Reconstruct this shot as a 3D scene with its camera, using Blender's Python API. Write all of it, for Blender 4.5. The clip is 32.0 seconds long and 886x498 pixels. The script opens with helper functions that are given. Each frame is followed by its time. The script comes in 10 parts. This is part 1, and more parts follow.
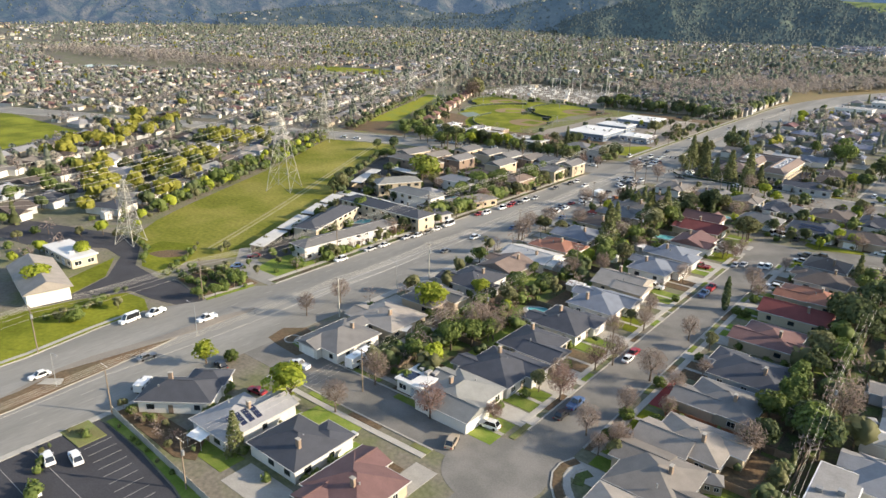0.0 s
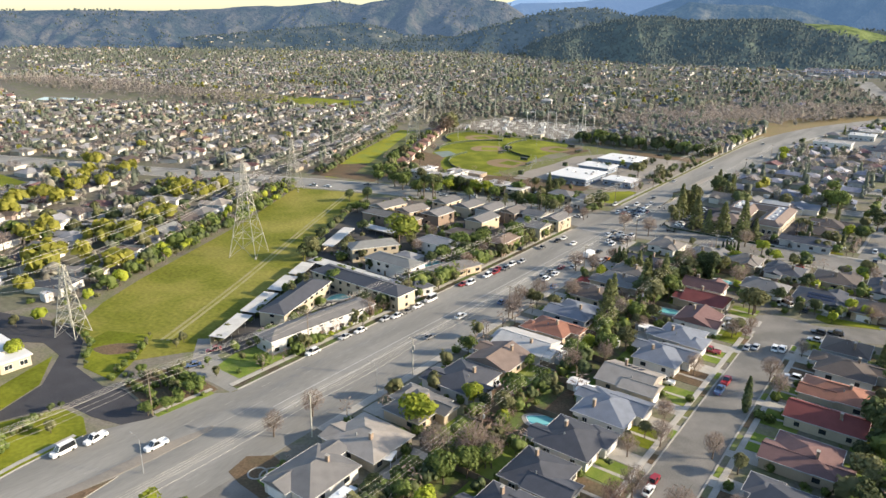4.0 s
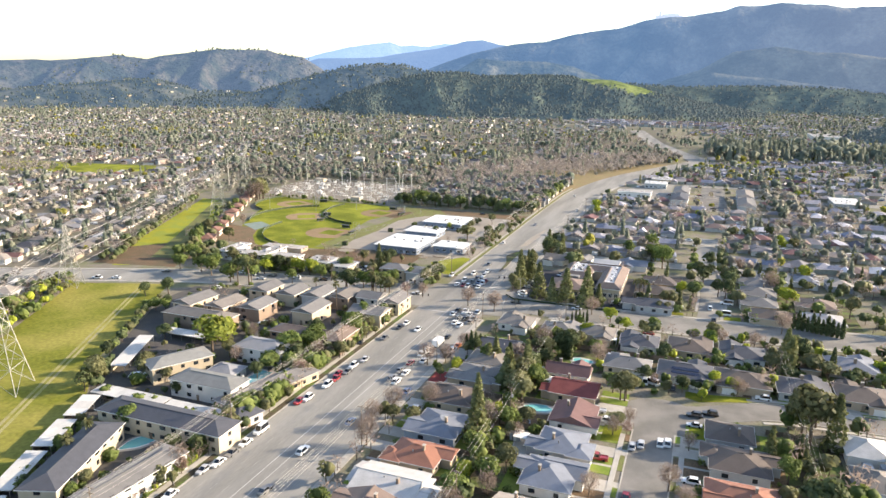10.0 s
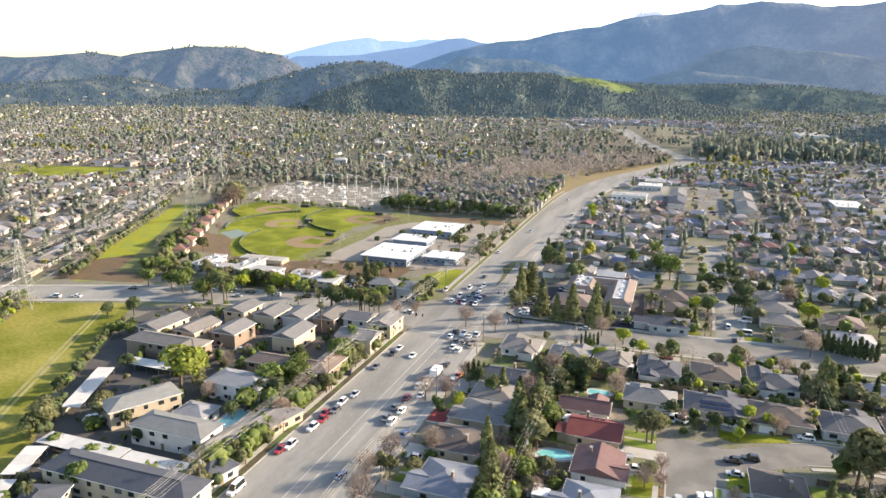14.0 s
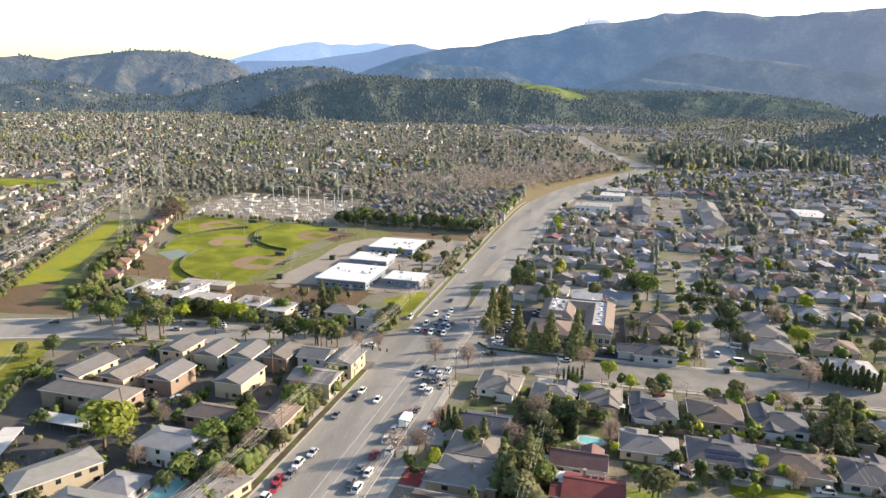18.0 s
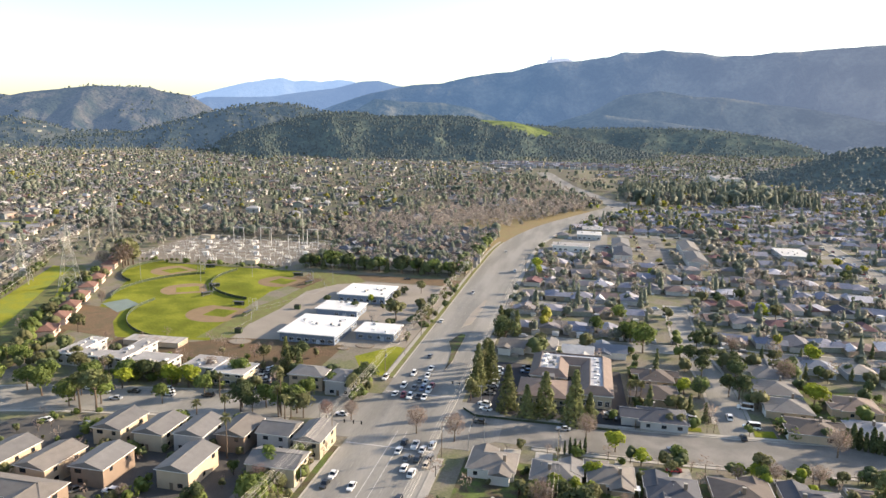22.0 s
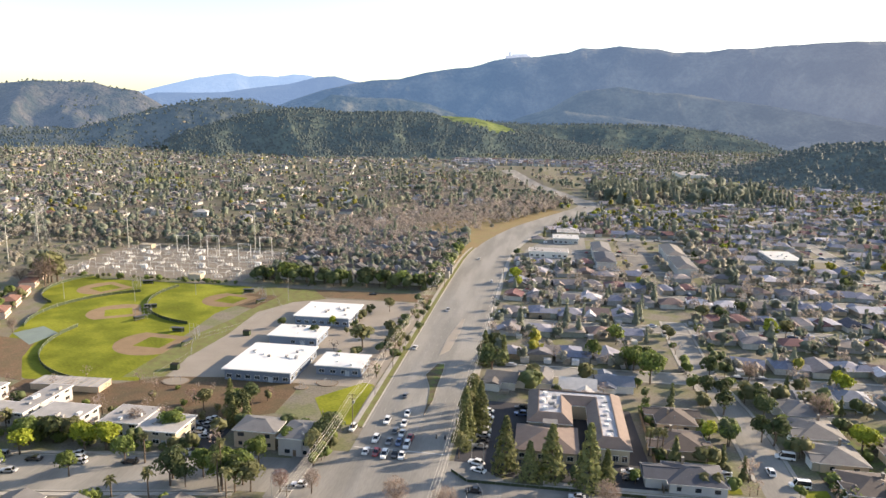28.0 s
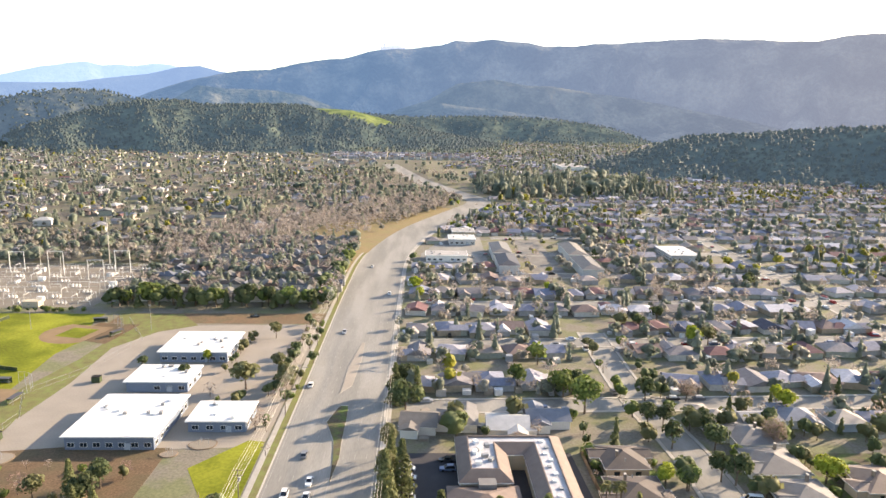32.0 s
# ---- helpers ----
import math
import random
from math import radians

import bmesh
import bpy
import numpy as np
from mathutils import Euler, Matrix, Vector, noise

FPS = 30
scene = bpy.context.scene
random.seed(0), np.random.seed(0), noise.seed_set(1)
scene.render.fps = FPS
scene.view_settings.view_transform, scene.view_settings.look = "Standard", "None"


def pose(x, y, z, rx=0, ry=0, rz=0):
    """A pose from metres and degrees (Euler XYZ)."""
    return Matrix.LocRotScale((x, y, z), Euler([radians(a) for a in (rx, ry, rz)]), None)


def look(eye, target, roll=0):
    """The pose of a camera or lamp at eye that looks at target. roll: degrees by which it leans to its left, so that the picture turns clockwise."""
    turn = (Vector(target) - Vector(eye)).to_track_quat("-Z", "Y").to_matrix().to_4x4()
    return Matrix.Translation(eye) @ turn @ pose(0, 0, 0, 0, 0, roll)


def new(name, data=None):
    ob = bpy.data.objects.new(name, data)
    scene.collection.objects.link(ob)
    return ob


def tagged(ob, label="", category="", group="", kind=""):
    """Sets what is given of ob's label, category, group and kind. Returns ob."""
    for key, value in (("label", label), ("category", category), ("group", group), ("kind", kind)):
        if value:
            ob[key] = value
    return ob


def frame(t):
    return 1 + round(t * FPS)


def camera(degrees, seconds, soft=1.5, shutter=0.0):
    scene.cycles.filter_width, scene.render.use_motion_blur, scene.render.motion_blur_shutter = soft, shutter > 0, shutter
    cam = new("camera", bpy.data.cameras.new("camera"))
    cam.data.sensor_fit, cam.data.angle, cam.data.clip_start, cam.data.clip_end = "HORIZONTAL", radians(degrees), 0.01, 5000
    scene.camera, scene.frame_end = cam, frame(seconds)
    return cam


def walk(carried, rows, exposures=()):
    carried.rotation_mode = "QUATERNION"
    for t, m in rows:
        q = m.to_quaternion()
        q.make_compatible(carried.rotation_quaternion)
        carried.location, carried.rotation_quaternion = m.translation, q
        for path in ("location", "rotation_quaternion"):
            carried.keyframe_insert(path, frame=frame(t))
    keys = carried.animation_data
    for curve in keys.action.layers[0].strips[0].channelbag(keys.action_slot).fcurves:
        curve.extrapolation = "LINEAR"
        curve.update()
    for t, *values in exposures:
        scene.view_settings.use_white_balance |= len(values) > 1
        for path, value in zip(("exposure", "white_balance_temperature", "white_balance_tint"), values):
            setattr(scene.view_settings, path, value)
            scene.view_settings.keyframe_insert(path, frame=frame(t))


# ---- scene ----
EXPOSURES = [(0.0, 1.13, 7200.0, 11.0), (5.5, 1.19, 7200.0, 11.0), (7.5, 1.38, 7200.0, 12.0), (9.5, 1.60, 7350.0, 14.0), (14.5, 1.54, 7400.0, 14.0), (17.5, 1.38, 7500.0, 15.0), (24.0, 1.32, 7600.0, 15.0), (30.0, 1.38, 7950.0, 17.0), (32.0, 1.74, 8050.0, 17.0)]
cam = camera(65.72, 32.0)
ROWS = [
    (0.0, pose(147.10, 0.96, 80.85, 70.486, -0.926, 39.441)),
    (0.5, pose(144.53, 3.28, 82.41, 70.447, -0.890, 38.865)),
    (1.0, pose(141.56, 5.87, 83.77, 70.477, -0.878, 38.223)),
    (1.5, pose(138.84, 8.26, 85.33, 70.467, -0.921, 37.702)),
    (2.0, pose(136.17, 10.81, 86.95, 70.446, -0.867, 37.424)),
    (2.5, pose(133.65, 13.39, 89.03, 70.904, -0.808, 37.359)),
    (3.0, pose(130.98, 15.84, 90.72, 71.478, -0.807, 37.216)),
    (3.5, pose(128.44, 18.29, 92.16, 71.842, -0.773, 37.018)),
    (5.5, pose(118.46, 29.33, 95.29, 71.749, -0.513, 34.402)),
    (6.0, pose(115.79, 31.57, 95.52, 71.695, -0.592, 31.962)),
    (6.5, pose(113.16, 33.90, 95.85, 71.612, -0.616, 29.264)),
    (7.0, pose(110.61, 36.38, 95.87, 71.566, -0.610, 26.775)),
    (7.5, pose(107.98, 38.88, 96.12, 71.517, -0.633, 24.748)),
    (8.0, pose(105.46, 41.31, 96.41, 71.616, -0.612, 23.714)),
    (8.5, pose(103.52, 43.82, 96.80, 74.512, -0.647, 22.856)),
    (9.0, pose(101.91, 46.78, 97.31, 76.341, -0.692, 22.041)),
    (9.5, pose(99.68, 49.45, 97.49, 76.302, -0.643, 21.278)),
    (10.0, pose(97.74, 52.46, 97.38, 76.298, -0.630, 20.741)),
    (10.5, pose(95.54, 55.33, 97.60, 76.241, -0.621, 20.300)),
    (11.0, pose(93.28, 57.94, 97.79, 76.211, -0.712, 19.892)),
    (11.5, pose(91.32, 60.96, 97.71, 76.221, -0.654, 19.617)),
    (12.0, pose(89.47, 64.21, 97.64, 76.239, -0.680, 19.584)),
    (12.5, pose(87.63, 67.32, 97.83, 76.188, -0.666, 19.572)),
    (13.0, pose(85.87, 70.46, 97.78, 76.188, -0.670, 19.601)),
    (13.5, pose(84.16, 73.70, 97.62, 76.193, -0.619, 19.567)),
    (14.0, pose(82.45, 76.79, 97.63, 76.158, -0.669, 19.128)),
    (14.5, pose(80.68, 80.10, 97.71, 76.106, -0.669, 18.635)),
    (16.5, pose(73.96, 92.69, 97.90, 76.024, -0.766, 16.306)),
    (17.0, pose(72.28, 96.12, 98.00, 76.004, -0.787, 15.876)),
    (17.5, pose(70.20, 99.31, 98.19, 76.160, -0.860, 15.417)),
    (18.0, pose(68.37, 102.46, 98.26, 76.683, -0.898, 15.066)),
    (18.5, pose(66.69, 105.60, 98.28, 77.547, -0.942, 14.745)),
    (19.0, pose(65.02, 109.03, 98.22, 78.415, -0.930, 14.420)),
    (19.5, pose(63.62, 112.31, 98.27, 79.306, -0.923, 14.098)),
    (20.0, pose(61.90, 115.59, 98.28, 79.484, -0.939, 13.614)),
    (20.5, pose(60.22, 118.94, 98.19, 79.531, -0.935, 13.148)),
    (21.0, pose(58.63, 122.68, 98.09, 79.563, -1.003, 12.748)),
    (21.5, pose(57.20, 126.11, 97.88, 79.625, -0.993, 12.432)),
    (22.0, pose(55.70, 129.70, 98.00, 79.643, -1.018, 12.121)),
    (22.5, pose(54.30, 133.40, 98.03, 79.627, -0.986, 11.835)),
    (23.0, pose(52.85, 136.98, 97.95, 79.641, -0.948, 11.447)),
    (23.5, pose(51.44, 140.64, 97.97, 79.643, -1.018, 11.048)),
    (24.0, pose(50.20, 143.96, 97.79, 79.662, -1.062, 10.762)),
    (24.5, pose(48.66, 147.60, 97.89, 79.588, -1.055, 10.608)),
    (26.5, pose(43.54, 162.23, 97.67, 79.497, -1.087, 9.965)),
    (27.0, pose(42.43, 165.96, 97.78, 79.455, -1.067, 9.618)),
    (27.5, pose(41.17, 169.88, 97.74, 79.424, -1.009, 9.138)),
    (28.0, pose(40.13, 173.90, 97.78, 79.396, -0.929, 8.631)),
    (28.5, pose(38.78, 177.91, 97.59, 79.378, -1.001, 8.026)),
    (29.0, pose(37.56, 181.83, 97.81, 79.321, -1.019, 7.376)),
    (29.5, pose(35.97, 186.52, 97.96, 79.290, -1.082, 6.436)),
    (30.0, pose(34.53, 191.15, 98.03, 79.228, -1.124, 5.526)),
    (30.5, pose(33.14, 194.92, 98.17, 79.184, -1.130, 4.346)),
    (31.0, pose(31.65, 198.78, 98.04, 79.162, -1.250, 3.195)),
    (31.5, pose(30.06, 204.69, 97.75, 78.993, -1.165, 1.803)),
    (32.0, pose(27.29, 216.06, 98.51, 78.930, -0.886, -1.592)),
]
walk(cam, ROWS, EXPOSURES)

# ---------------- world and sun ----------------
SUN_TO = Vector((0.86, 0.50, 0.36)).normalized()      # towards the sun
SUN_EL = math.asin(SUN_TO.z)
world = bpy.data.worlds.new("sky_world")
scene.world = world
world.use_nodes = True
wn, wl = world.node_tree.nodes, world.node_tree.links
sky = wn.new("ShaderNodeTexSky")
sky.sky_type = "NISHITA"
sky.sun_disc = False
sky.sun_elevation = SUN_EL
sky.sun_rotation = math.atan2(SUN_TO.x, SUN_TO.y)
sky.air_density, sky.dust_density, sky.ozone_density = 1.0, 1.0, 2.2
wl.new(sky.outputs[0], wn["Background"].inputs[0])
wn["Background"].inputs[1].default_value = 0.14
sun = new("sun", bpy.data.lights.new("sun", "SUN"))
sun.data.energy, sun.data.angle, sun.data.color = 4.1, radians(0.7), (1.0, 0.90, 0.76)
sun.matrix_world = look((0, 0, 300), Vector((0, 0, 300)) - SUN_TO)

# ---------------- materials ----------------
def material(name, rgb, rough=0.85, var=0.25, scale=0.6, fine=8.0, bump=0.2, metal=0.0, rand=0.15, second=None, stretch=None):
    """Two scales of variation round rgb, a fine bump, and a random shift of value for each object."""
    m = bpy.data.materials.new(name)
    m.use_nodes = True
    nt = m.node_tree
    n, l = nt.nodes, nt.links
    b = n["Principled BSDF"]
    b.inputs["Roughness"].default_value = rough
    b.inputs["Metallic"].default_value = metal
    b.inputs["Specular IOR Level"].default_value = 0.12 if rough > 0.88 else 0.3 if rough > 0.66 else 0.5
    geo = n.new("ShaderNodeNewGeometry")
    big, small = n.new("ShaderNodeTexNoise"), n.new("ShaderNodeTexNoise")
    big.inputs["Scale"].default_value, small.inputs["Scale"].default_value = scale, fine
    big.inputs["Detail"].default_value, small.inputs["Detail"].default_value = 5.0, 3.0
    place = geo.outputs["Position"]
    if stretch:
        mp = n.new("ShaderNodeMapping")
        mp.inputs["Scale"].default_value = stretch
        l.new(place, mp.inputs["Vector"])
        place = mp.outputs["Vector"]
    l.new(place, big.inputs["Vector"])
    l.new(place, small.inputs["Vector"])
    info = n.new("ShaderNodeObjectInfo")
    add = n.new("ShaderNodeMath"); add.operation = "ADD"
    l.new(big.outputs["Fac"], add.inputs[0]); l.new(small.outputs["Fac"], add.inputs[1])
    rng = n.new("ShaderNodeMapRange")
    rng.inputs["From Min"].default_value, rng.inputs["From Max"].default_value = 0.6, 1.4
    rng.inputs["To Min"].default_value, rng.inputs["To Max"].default_value = 1 - var, 1 + var
    l.new(add.outputs[0], rng.inputs["Value"])
    rr = n.new("ShaderNodeMapRange")
    rr.inputs["To Min"].default_value, rr.inputs["To Max"].default_value = 1 - rand, 1 + rand
    l.new(info.outputs["Random"], rr.inputs["Value"])
    mul = n.new("ShaderNodeMath"); mul.operation = "MULTIPLY"
    l.new(rng.outputs["Result"], mul.inputs[0]); l.new(rr.outputs["Result"], mul.inputs[1])
    mix = n.new("ShaderNodeMix"); mix.data_type = "RGBA"; mix.blend_type = "MULTIPLY"
    mix.inputs["Factor"].default_value = 1.0
    mix.inputs["A"].default_value = (*rgb, 1)
    if second:
        tone = n.new("ShaderNodeMix"); tone.data_type = "RGBA"
        tone.inputs["A"].default_value, tone.inputs["B"].default_value = (*rgb, 1), (*second, 1)
        sharp = n.new("ShaderNodeMapRange")
        sharp.inputs["From Min"].default_value, sharp.inputs["From Max"].default_value = 0.42, 0.6
        l.new(big.outputs["Fac"], sharp.inputs["Value"])
        l.new(sharp.outputs["Result"], tone.inputs["Factor"])
        l.new(tone.outputs["Result"], mix.inputs["A"])
    l.new(mul.outputs[0], mix.inputs["B"])
    l.new(mix.outputs["Result"], b.inputs["Base Color"])
    if bump:
        bn = n.new("ShaderNodeBump")
        bn.inputs["Strength"].default_value, bn.inputs["Distance"].default_value = bump, 0.05
        l.new(small.outputs["Fac"], bn.inputs["Height"])
        l.new(bn.outputs["Normal"], b.inputs["Normal"])
    return m


def leaf_material(name, rgb, second, rand=0.25):
    """Foliage: each leaf clump has its own shade, and a little light comes through."""
    m = bpy.data.materials.new(name)
    m.use_nodes = True
    n, l = m.node_tree.nodes, m.node_tree.links
    b = n["Principled BSDF"]
    b.inputs["Roughness"].default_value = 0.7
    b.inputs["Specular IOR Level"].default_value = 0.25
    geo, info = n.new("ShaderNodeNewGeometry"), n.new("ShaderNodeObjectInfo")
    tone = n.new("ShaderNodeMix"); tone.data_type = "RGBA"
    tone.inputs["A"].default_value, tone.inputs["B"].default_value = (*rgb, 1), (*second, 1)
    l.new(geo.outputs["Random Per Island"], tone.inputs["Factor"])
    hsv = n.new("ShaderNodeHueSaturation")
    rr = n.new("ShaderNodeMapRange")
    rr.inputs["To Min"].default_value, rr.inputs["To Max"].default_value = 1 - rand, 1 + rand
    l.new(info.outputs["Random"], rr.inputs["Value"]); l.new(rr.outputs["Result"], hsv.inputs["Value"])
    l.new(tone.outputs["Result"], hsv.inputs["Color"])
    l.new(hsv.outputs["Color"], b.inputs["Base Color"])
    tr = n.new("ShaderNodeBsdfTranslucent")
    l.new(hsv.outputs["Color"], tr.inputs["Color"])
    ms = n.new("ShaderNodeMixShader"); ms.inputs[0].default_value = 0.42
    l.new(b.outputs[0], ms.inputs[1]); l.new(tr.outputs[0], ms.inputs[2])
    l.new(ms.outputs[0], n["Material Output"].inputs["Surface"])
    return m


def glass_material(name, rgb, rough=0.08):
    m = bpy.data.materials.new(name)
    m.use_nodes = True
    b = m.node_tree.nodes["Principled BSDF"]
    b.inputs["Base Color"].default_value = (*rgb, 1)
    b.inputs["Roughness"].default_value = rough
    b.inputs["Specular IOR Level"].default_value = 0.8
    return m


M = {}
M["ground"] = material("yard_ground", (0.19, 0.17, 0.135), 0.95, 0.4, 0.09, 1.2, 0.3, second=(0.125, 0.13, 0.07))
M["asphalt"] = material("asphalt", (0.208, 0.202, 0.183), 0.9, 0.18, 0.10, 3.0, 0.1, rand=0.06, second=(0.245, 0.237, 0.214), stretch=(1.0, 0.12, 1.0))
M["asphalt_side"] = material("side_street_asphalt", (0.170, 0.164, 0.148), 0.9, 0.2, 0.12, 3.0, 0.1, rand=0.06, second=(0.205, 0.194, 0.175))
M["asphalt_dark"] = material("asphalt_dark", (0.055, 0.055, 0.06), 0.9, 0.25, 0.15, 3.0, 0.15, rand=0.05)
M["yard_paving"] = material("worn_yard_paving", (0.105, 0.10, 0.09), 0.9, 0.3, 0.12, 2.5, 0.15, rand=0.05, second=(0.075, 0.072, 0.07))
M["concrete"] = material("concrete", (0.36, 0.34, 0.30), 0.9, 0.18, 0.4, 4.0, 0.1, rand=0.08)
M["paint_white"] = material("road_paint", (0.42, 0.41, 0.385), 0.7, 0.25, 0.8, 6.0, 0.0, rand=0.05)
M["paint_worn"] = material("worn_road_paint", (0.27, 0.26, 0.238), 0.8, 0.3, 0.8, 6.0, 0.0, rand=0.05)
M["grass"] = material("lawn_grass", (0.14, 0.20, 0.035), 0.95, 0.35, 0.25, 5.0, 0.4, second=(0.18, 0.21, 0.05))
M["dry_grass"] = material("dry_grass", (0.17, 0.16, 0.07), 0.95, 0.35, 0.3, 5.0, 0.4, second=(0.15, 0.17, 0.06))
M["turf"] = material("sports_turf", (0.126, 0.147, 0.013), 0.95, 0.38, 0.05, 0.9, 0.3, second=(0.185, 0.198, 0.022), rand=0.08)
M["meadow"] = material("meadow_grass", (0.150, 0.158, 0.022), 0.95, 0.42, 0.035, 0.7, 0.5, second=(0.195, 0.178, 0.042), rand=0.05)
M["track"] = material("trodden_pale_track", (0.30, 0.27, 0.14), 0.95, 0.35, 0.15, 2.0, 0.3, second=(0.22, 0.21, 0.07))
M["mustard"] = material("flowering_grass", (0.28, 0.28, 0.03), 0.95, 0.35, 0.1, 1.5, 0.4, second=(0.19, 0.22, 0.04), rand=0.1)
M["dirt"] = material("bare_dirt", (0.165, 0.112, 0.07), 0.95, 0.5, 0.12, 1.6, 0.4, second=(0.105, 0.082, 0.05))
M["garden"] = material("garden_soil_and_grass", (0.105, 0.086, 0.058), 0.95, 0.5, 0.22, 1.8, 0.4, second=(0.085, 0.115, 0.036))
M["clay"] = material("infield_clay", (0.235, 0.165, 0.10), 0.95, 0.18, 0.2, 4.0, 0.2)
M["pad"] = material("pale_hardtop", (0.285, 0.255, 0.215), 0.9, 0.15, 0.1, 2.0, 0.1)
M["gravel"] = material("gravel", (0.205, 0.18, 0.145), 0.95, 0.25, 0.1, 4.0, 0.3)
M["bark"] = material("tree_bark", (0.13, 0.10, 0.075), 0.95, 0.3, 2.0, 12.0, 0.4)
M["wood_fence"] = material("fence_wood", (0.19, 0.145, 0.105), 0.9, 0.3, 0.7, 9.0, 0.3, rand=0.3)
M["pole_wood"] = material("pole_wood", (0.20, 0.16, 0.12), 0.9, 0.25, 1.0, 9.0, 0.2)
M["steel"] = material("galvanised_steel", (0.28, 0.285, 0.285), 0.55, 0.15, 1.0, 8.0, 0.0, metal=0.35)
M["switchgear"] = material("pale_switchgear", (0.62, 0.61, 0.57), 0.55, 0.12, 1.0, 8.0, 0.0)
M["straw"] = material("dry_straw_grass", (0.25, 0.19, 0.105), 0.95, 0.35, 0.1, 2.0, 0.4, second=(0.19, 0.16, 0.08))
M["wire"] = material("cable", (0.50, 0.47, 0.40), 0.4, 0.1, 1.0, 5.0, 0.0)
M["white_metal"] = material("white_sheet_roof", (0.62, 0.61, 0.58), 0.55, 0.10, 0.25, 3.0, 0.05, rand=0.06)
M["tar_roof"] = material("grey_flat_roof", (0.31, 0.30, 0.285), 0.85, 0.22, 0.3, 4.0, 0.1)
M["pylon_steel"] = material("pylon_steel", (0.40, 0.385, 0.33), 0.6, 0.12, 1.0, 8.0, 0.0)
M["carport_sheet"] = material("carport_sheet", (0.47, 0.46, 0.43), 0.6, 0.16, 0.3, 3.0, 0.05, rand=0.12)
M["wall_school"] = material("school_panels", (0.17, 0.21, 0.27), 0.8, 0.12, 0.5, 6.0, 0.1)
M["solar"] = glass_material("solar_cell", (0.015, 0.02, 0.045), 0.15)
M["window"] = glass_material("window_glass", (0.02, 0.025, 0.03), 0.06)
M["frame_white"] = material("white_trim", (0.72, 0.71, 0.68), 0.6, 0.08, 1.0, 6.0, 0.0)
M["gutter"] = material("painted_gutter", (0.40, 0.39, 0.37), 0.6, 0.1, 1.0, 6.0, 0.0)
M["water"] = glass_material("pool_water", (0.16, 0.48, 0.48), 0.05)
M["pond"] = glass_material("pond_water", (0.30, 0.27, 0.24), 0.12)
M["rubber"] = material("tyre_rubber", (0.02, 0.02, 0.02), 0.9, 0.1, 2.0, 9.0, 0.0)
M["car_glass"] = glass_material("car_glass", (0.01, 0.012, 0.015), 0.05)
M["lamp_red"] = glass_material("tail_lamp", (0.4, 0.01, 0.01), 0.2)
M["lamp_clear"] = glass_material("head_lamp", (0.6, 0.6, 0.58), 0.15)
ROOFS = {
    "slate": (0.062, 0.066, 0.078), "blue": (0.15, 0.168, 0.20), "grey": (0.25, 0.25, 0.256), "tan": (0.26, 0.235, 0.208),
    "brown": (0.165, 0.125, 0.105), "cocoa": (0.092, 0.075, 0.066), "red": (0.165, 0.045, 0.04), "rust": (0.24, 0.11, 0.075), "pale": (0.44, 0.43, 0.41),
    "taupe": (0.15, 0.146, 0.142), "umber": (0.165, 0.15, 0.134), "sage": (0.19, 0.193, 0.184), "beige": (0.24, 0.21, 0.17), "maroon": (0.15, 0.085, 0.08),
}
for k, v in ROOFS.items():
    M["roof_" + k] = material("shingle_" + k, v, 0.72, 0.22, 0.45, 6.0, 0.35, rand=0.12)
WALLS = {
    "white": (0.64, 0.62, 0.57), "cream": (0.41, 0.355, 0.265), "tan": (0.45, 0.36, 0.26), "grey": (0.42, 0.42, 0.41),
    "blue": (0.36, 0.40, 0.44), "brown": (0.25, 0.187, 0.142), "sage": (0.38, 0.40, 0.33), "pink": (0.55, 0.42, 0.35),
}
for k, v in WALLS.items():
    M["wall_" + k] = material("stucco_" + k, v, 0.9, 0.10, 0.5, 6.0, 0.15, rand=0.12)
CARS = {
    "white": (0.72, 0.72, 0.70), "silver": (0.42, 0.43, 0.44), "grey": (0.14, 0.145, 0.15), "black": (0.015, 0.015, 0.018),
    "red": (0.30, 0.015, 0.02), "blue": (0.06, 0.11, 0.22), "tan": (0.36, 0.30, 0.22), "orange": (0.5, 0.13, 0.02),
}
for k, v in CARS.items():
    m = material("car_paint_" + k, v, 0.3, 0.04, 0.5, 3.0, 0.0, rand=0.05)
    m.node_tree.nodes["Principled BSDF"].inputs["Coat Weight"].default_value = 0.6
    M["car_" + k] = m
M["leaf_green"] = leaf_material("leaves_green", (0.092, 0.132, 0.036), (0.18, 0.225, 0.062))
M["leaf_dark"] = leaf_material("leaves_dark", (0.058, 0.080, 0.036), (0.115, 0.14, 0.058))
M["leaf_bright"] = leaf_material("leaves_bright", (0.215, 0.265, 0.03), (0.35, 0.385, 0.05), 0.15)
M["leaf_lime"] = leaf_material("leaves_lime", (0.16, 0.20, 0.035), (0.27, 0.30, 0.055))
M["leaf_olive"] = leaf_material("leaves_olive", (0.125, 0.13, 0.06), (0.195, 0.195, 0.092))
M["leaf_conifer"] = leaf_material("needles", (0.105, 0.125, 0.052), (0.205, 0.215, 0.088))
M["twig"] = leaf_material("bare_twigs", (0.22, 0.17, 0.14), (0.31, 0.245, 0.205), 0.2)
M["twig_red"] = leaf_material("budding_twigs", (0.20, 0.125, 0.105), (0.285, 0.19, 0.16), 0.2)
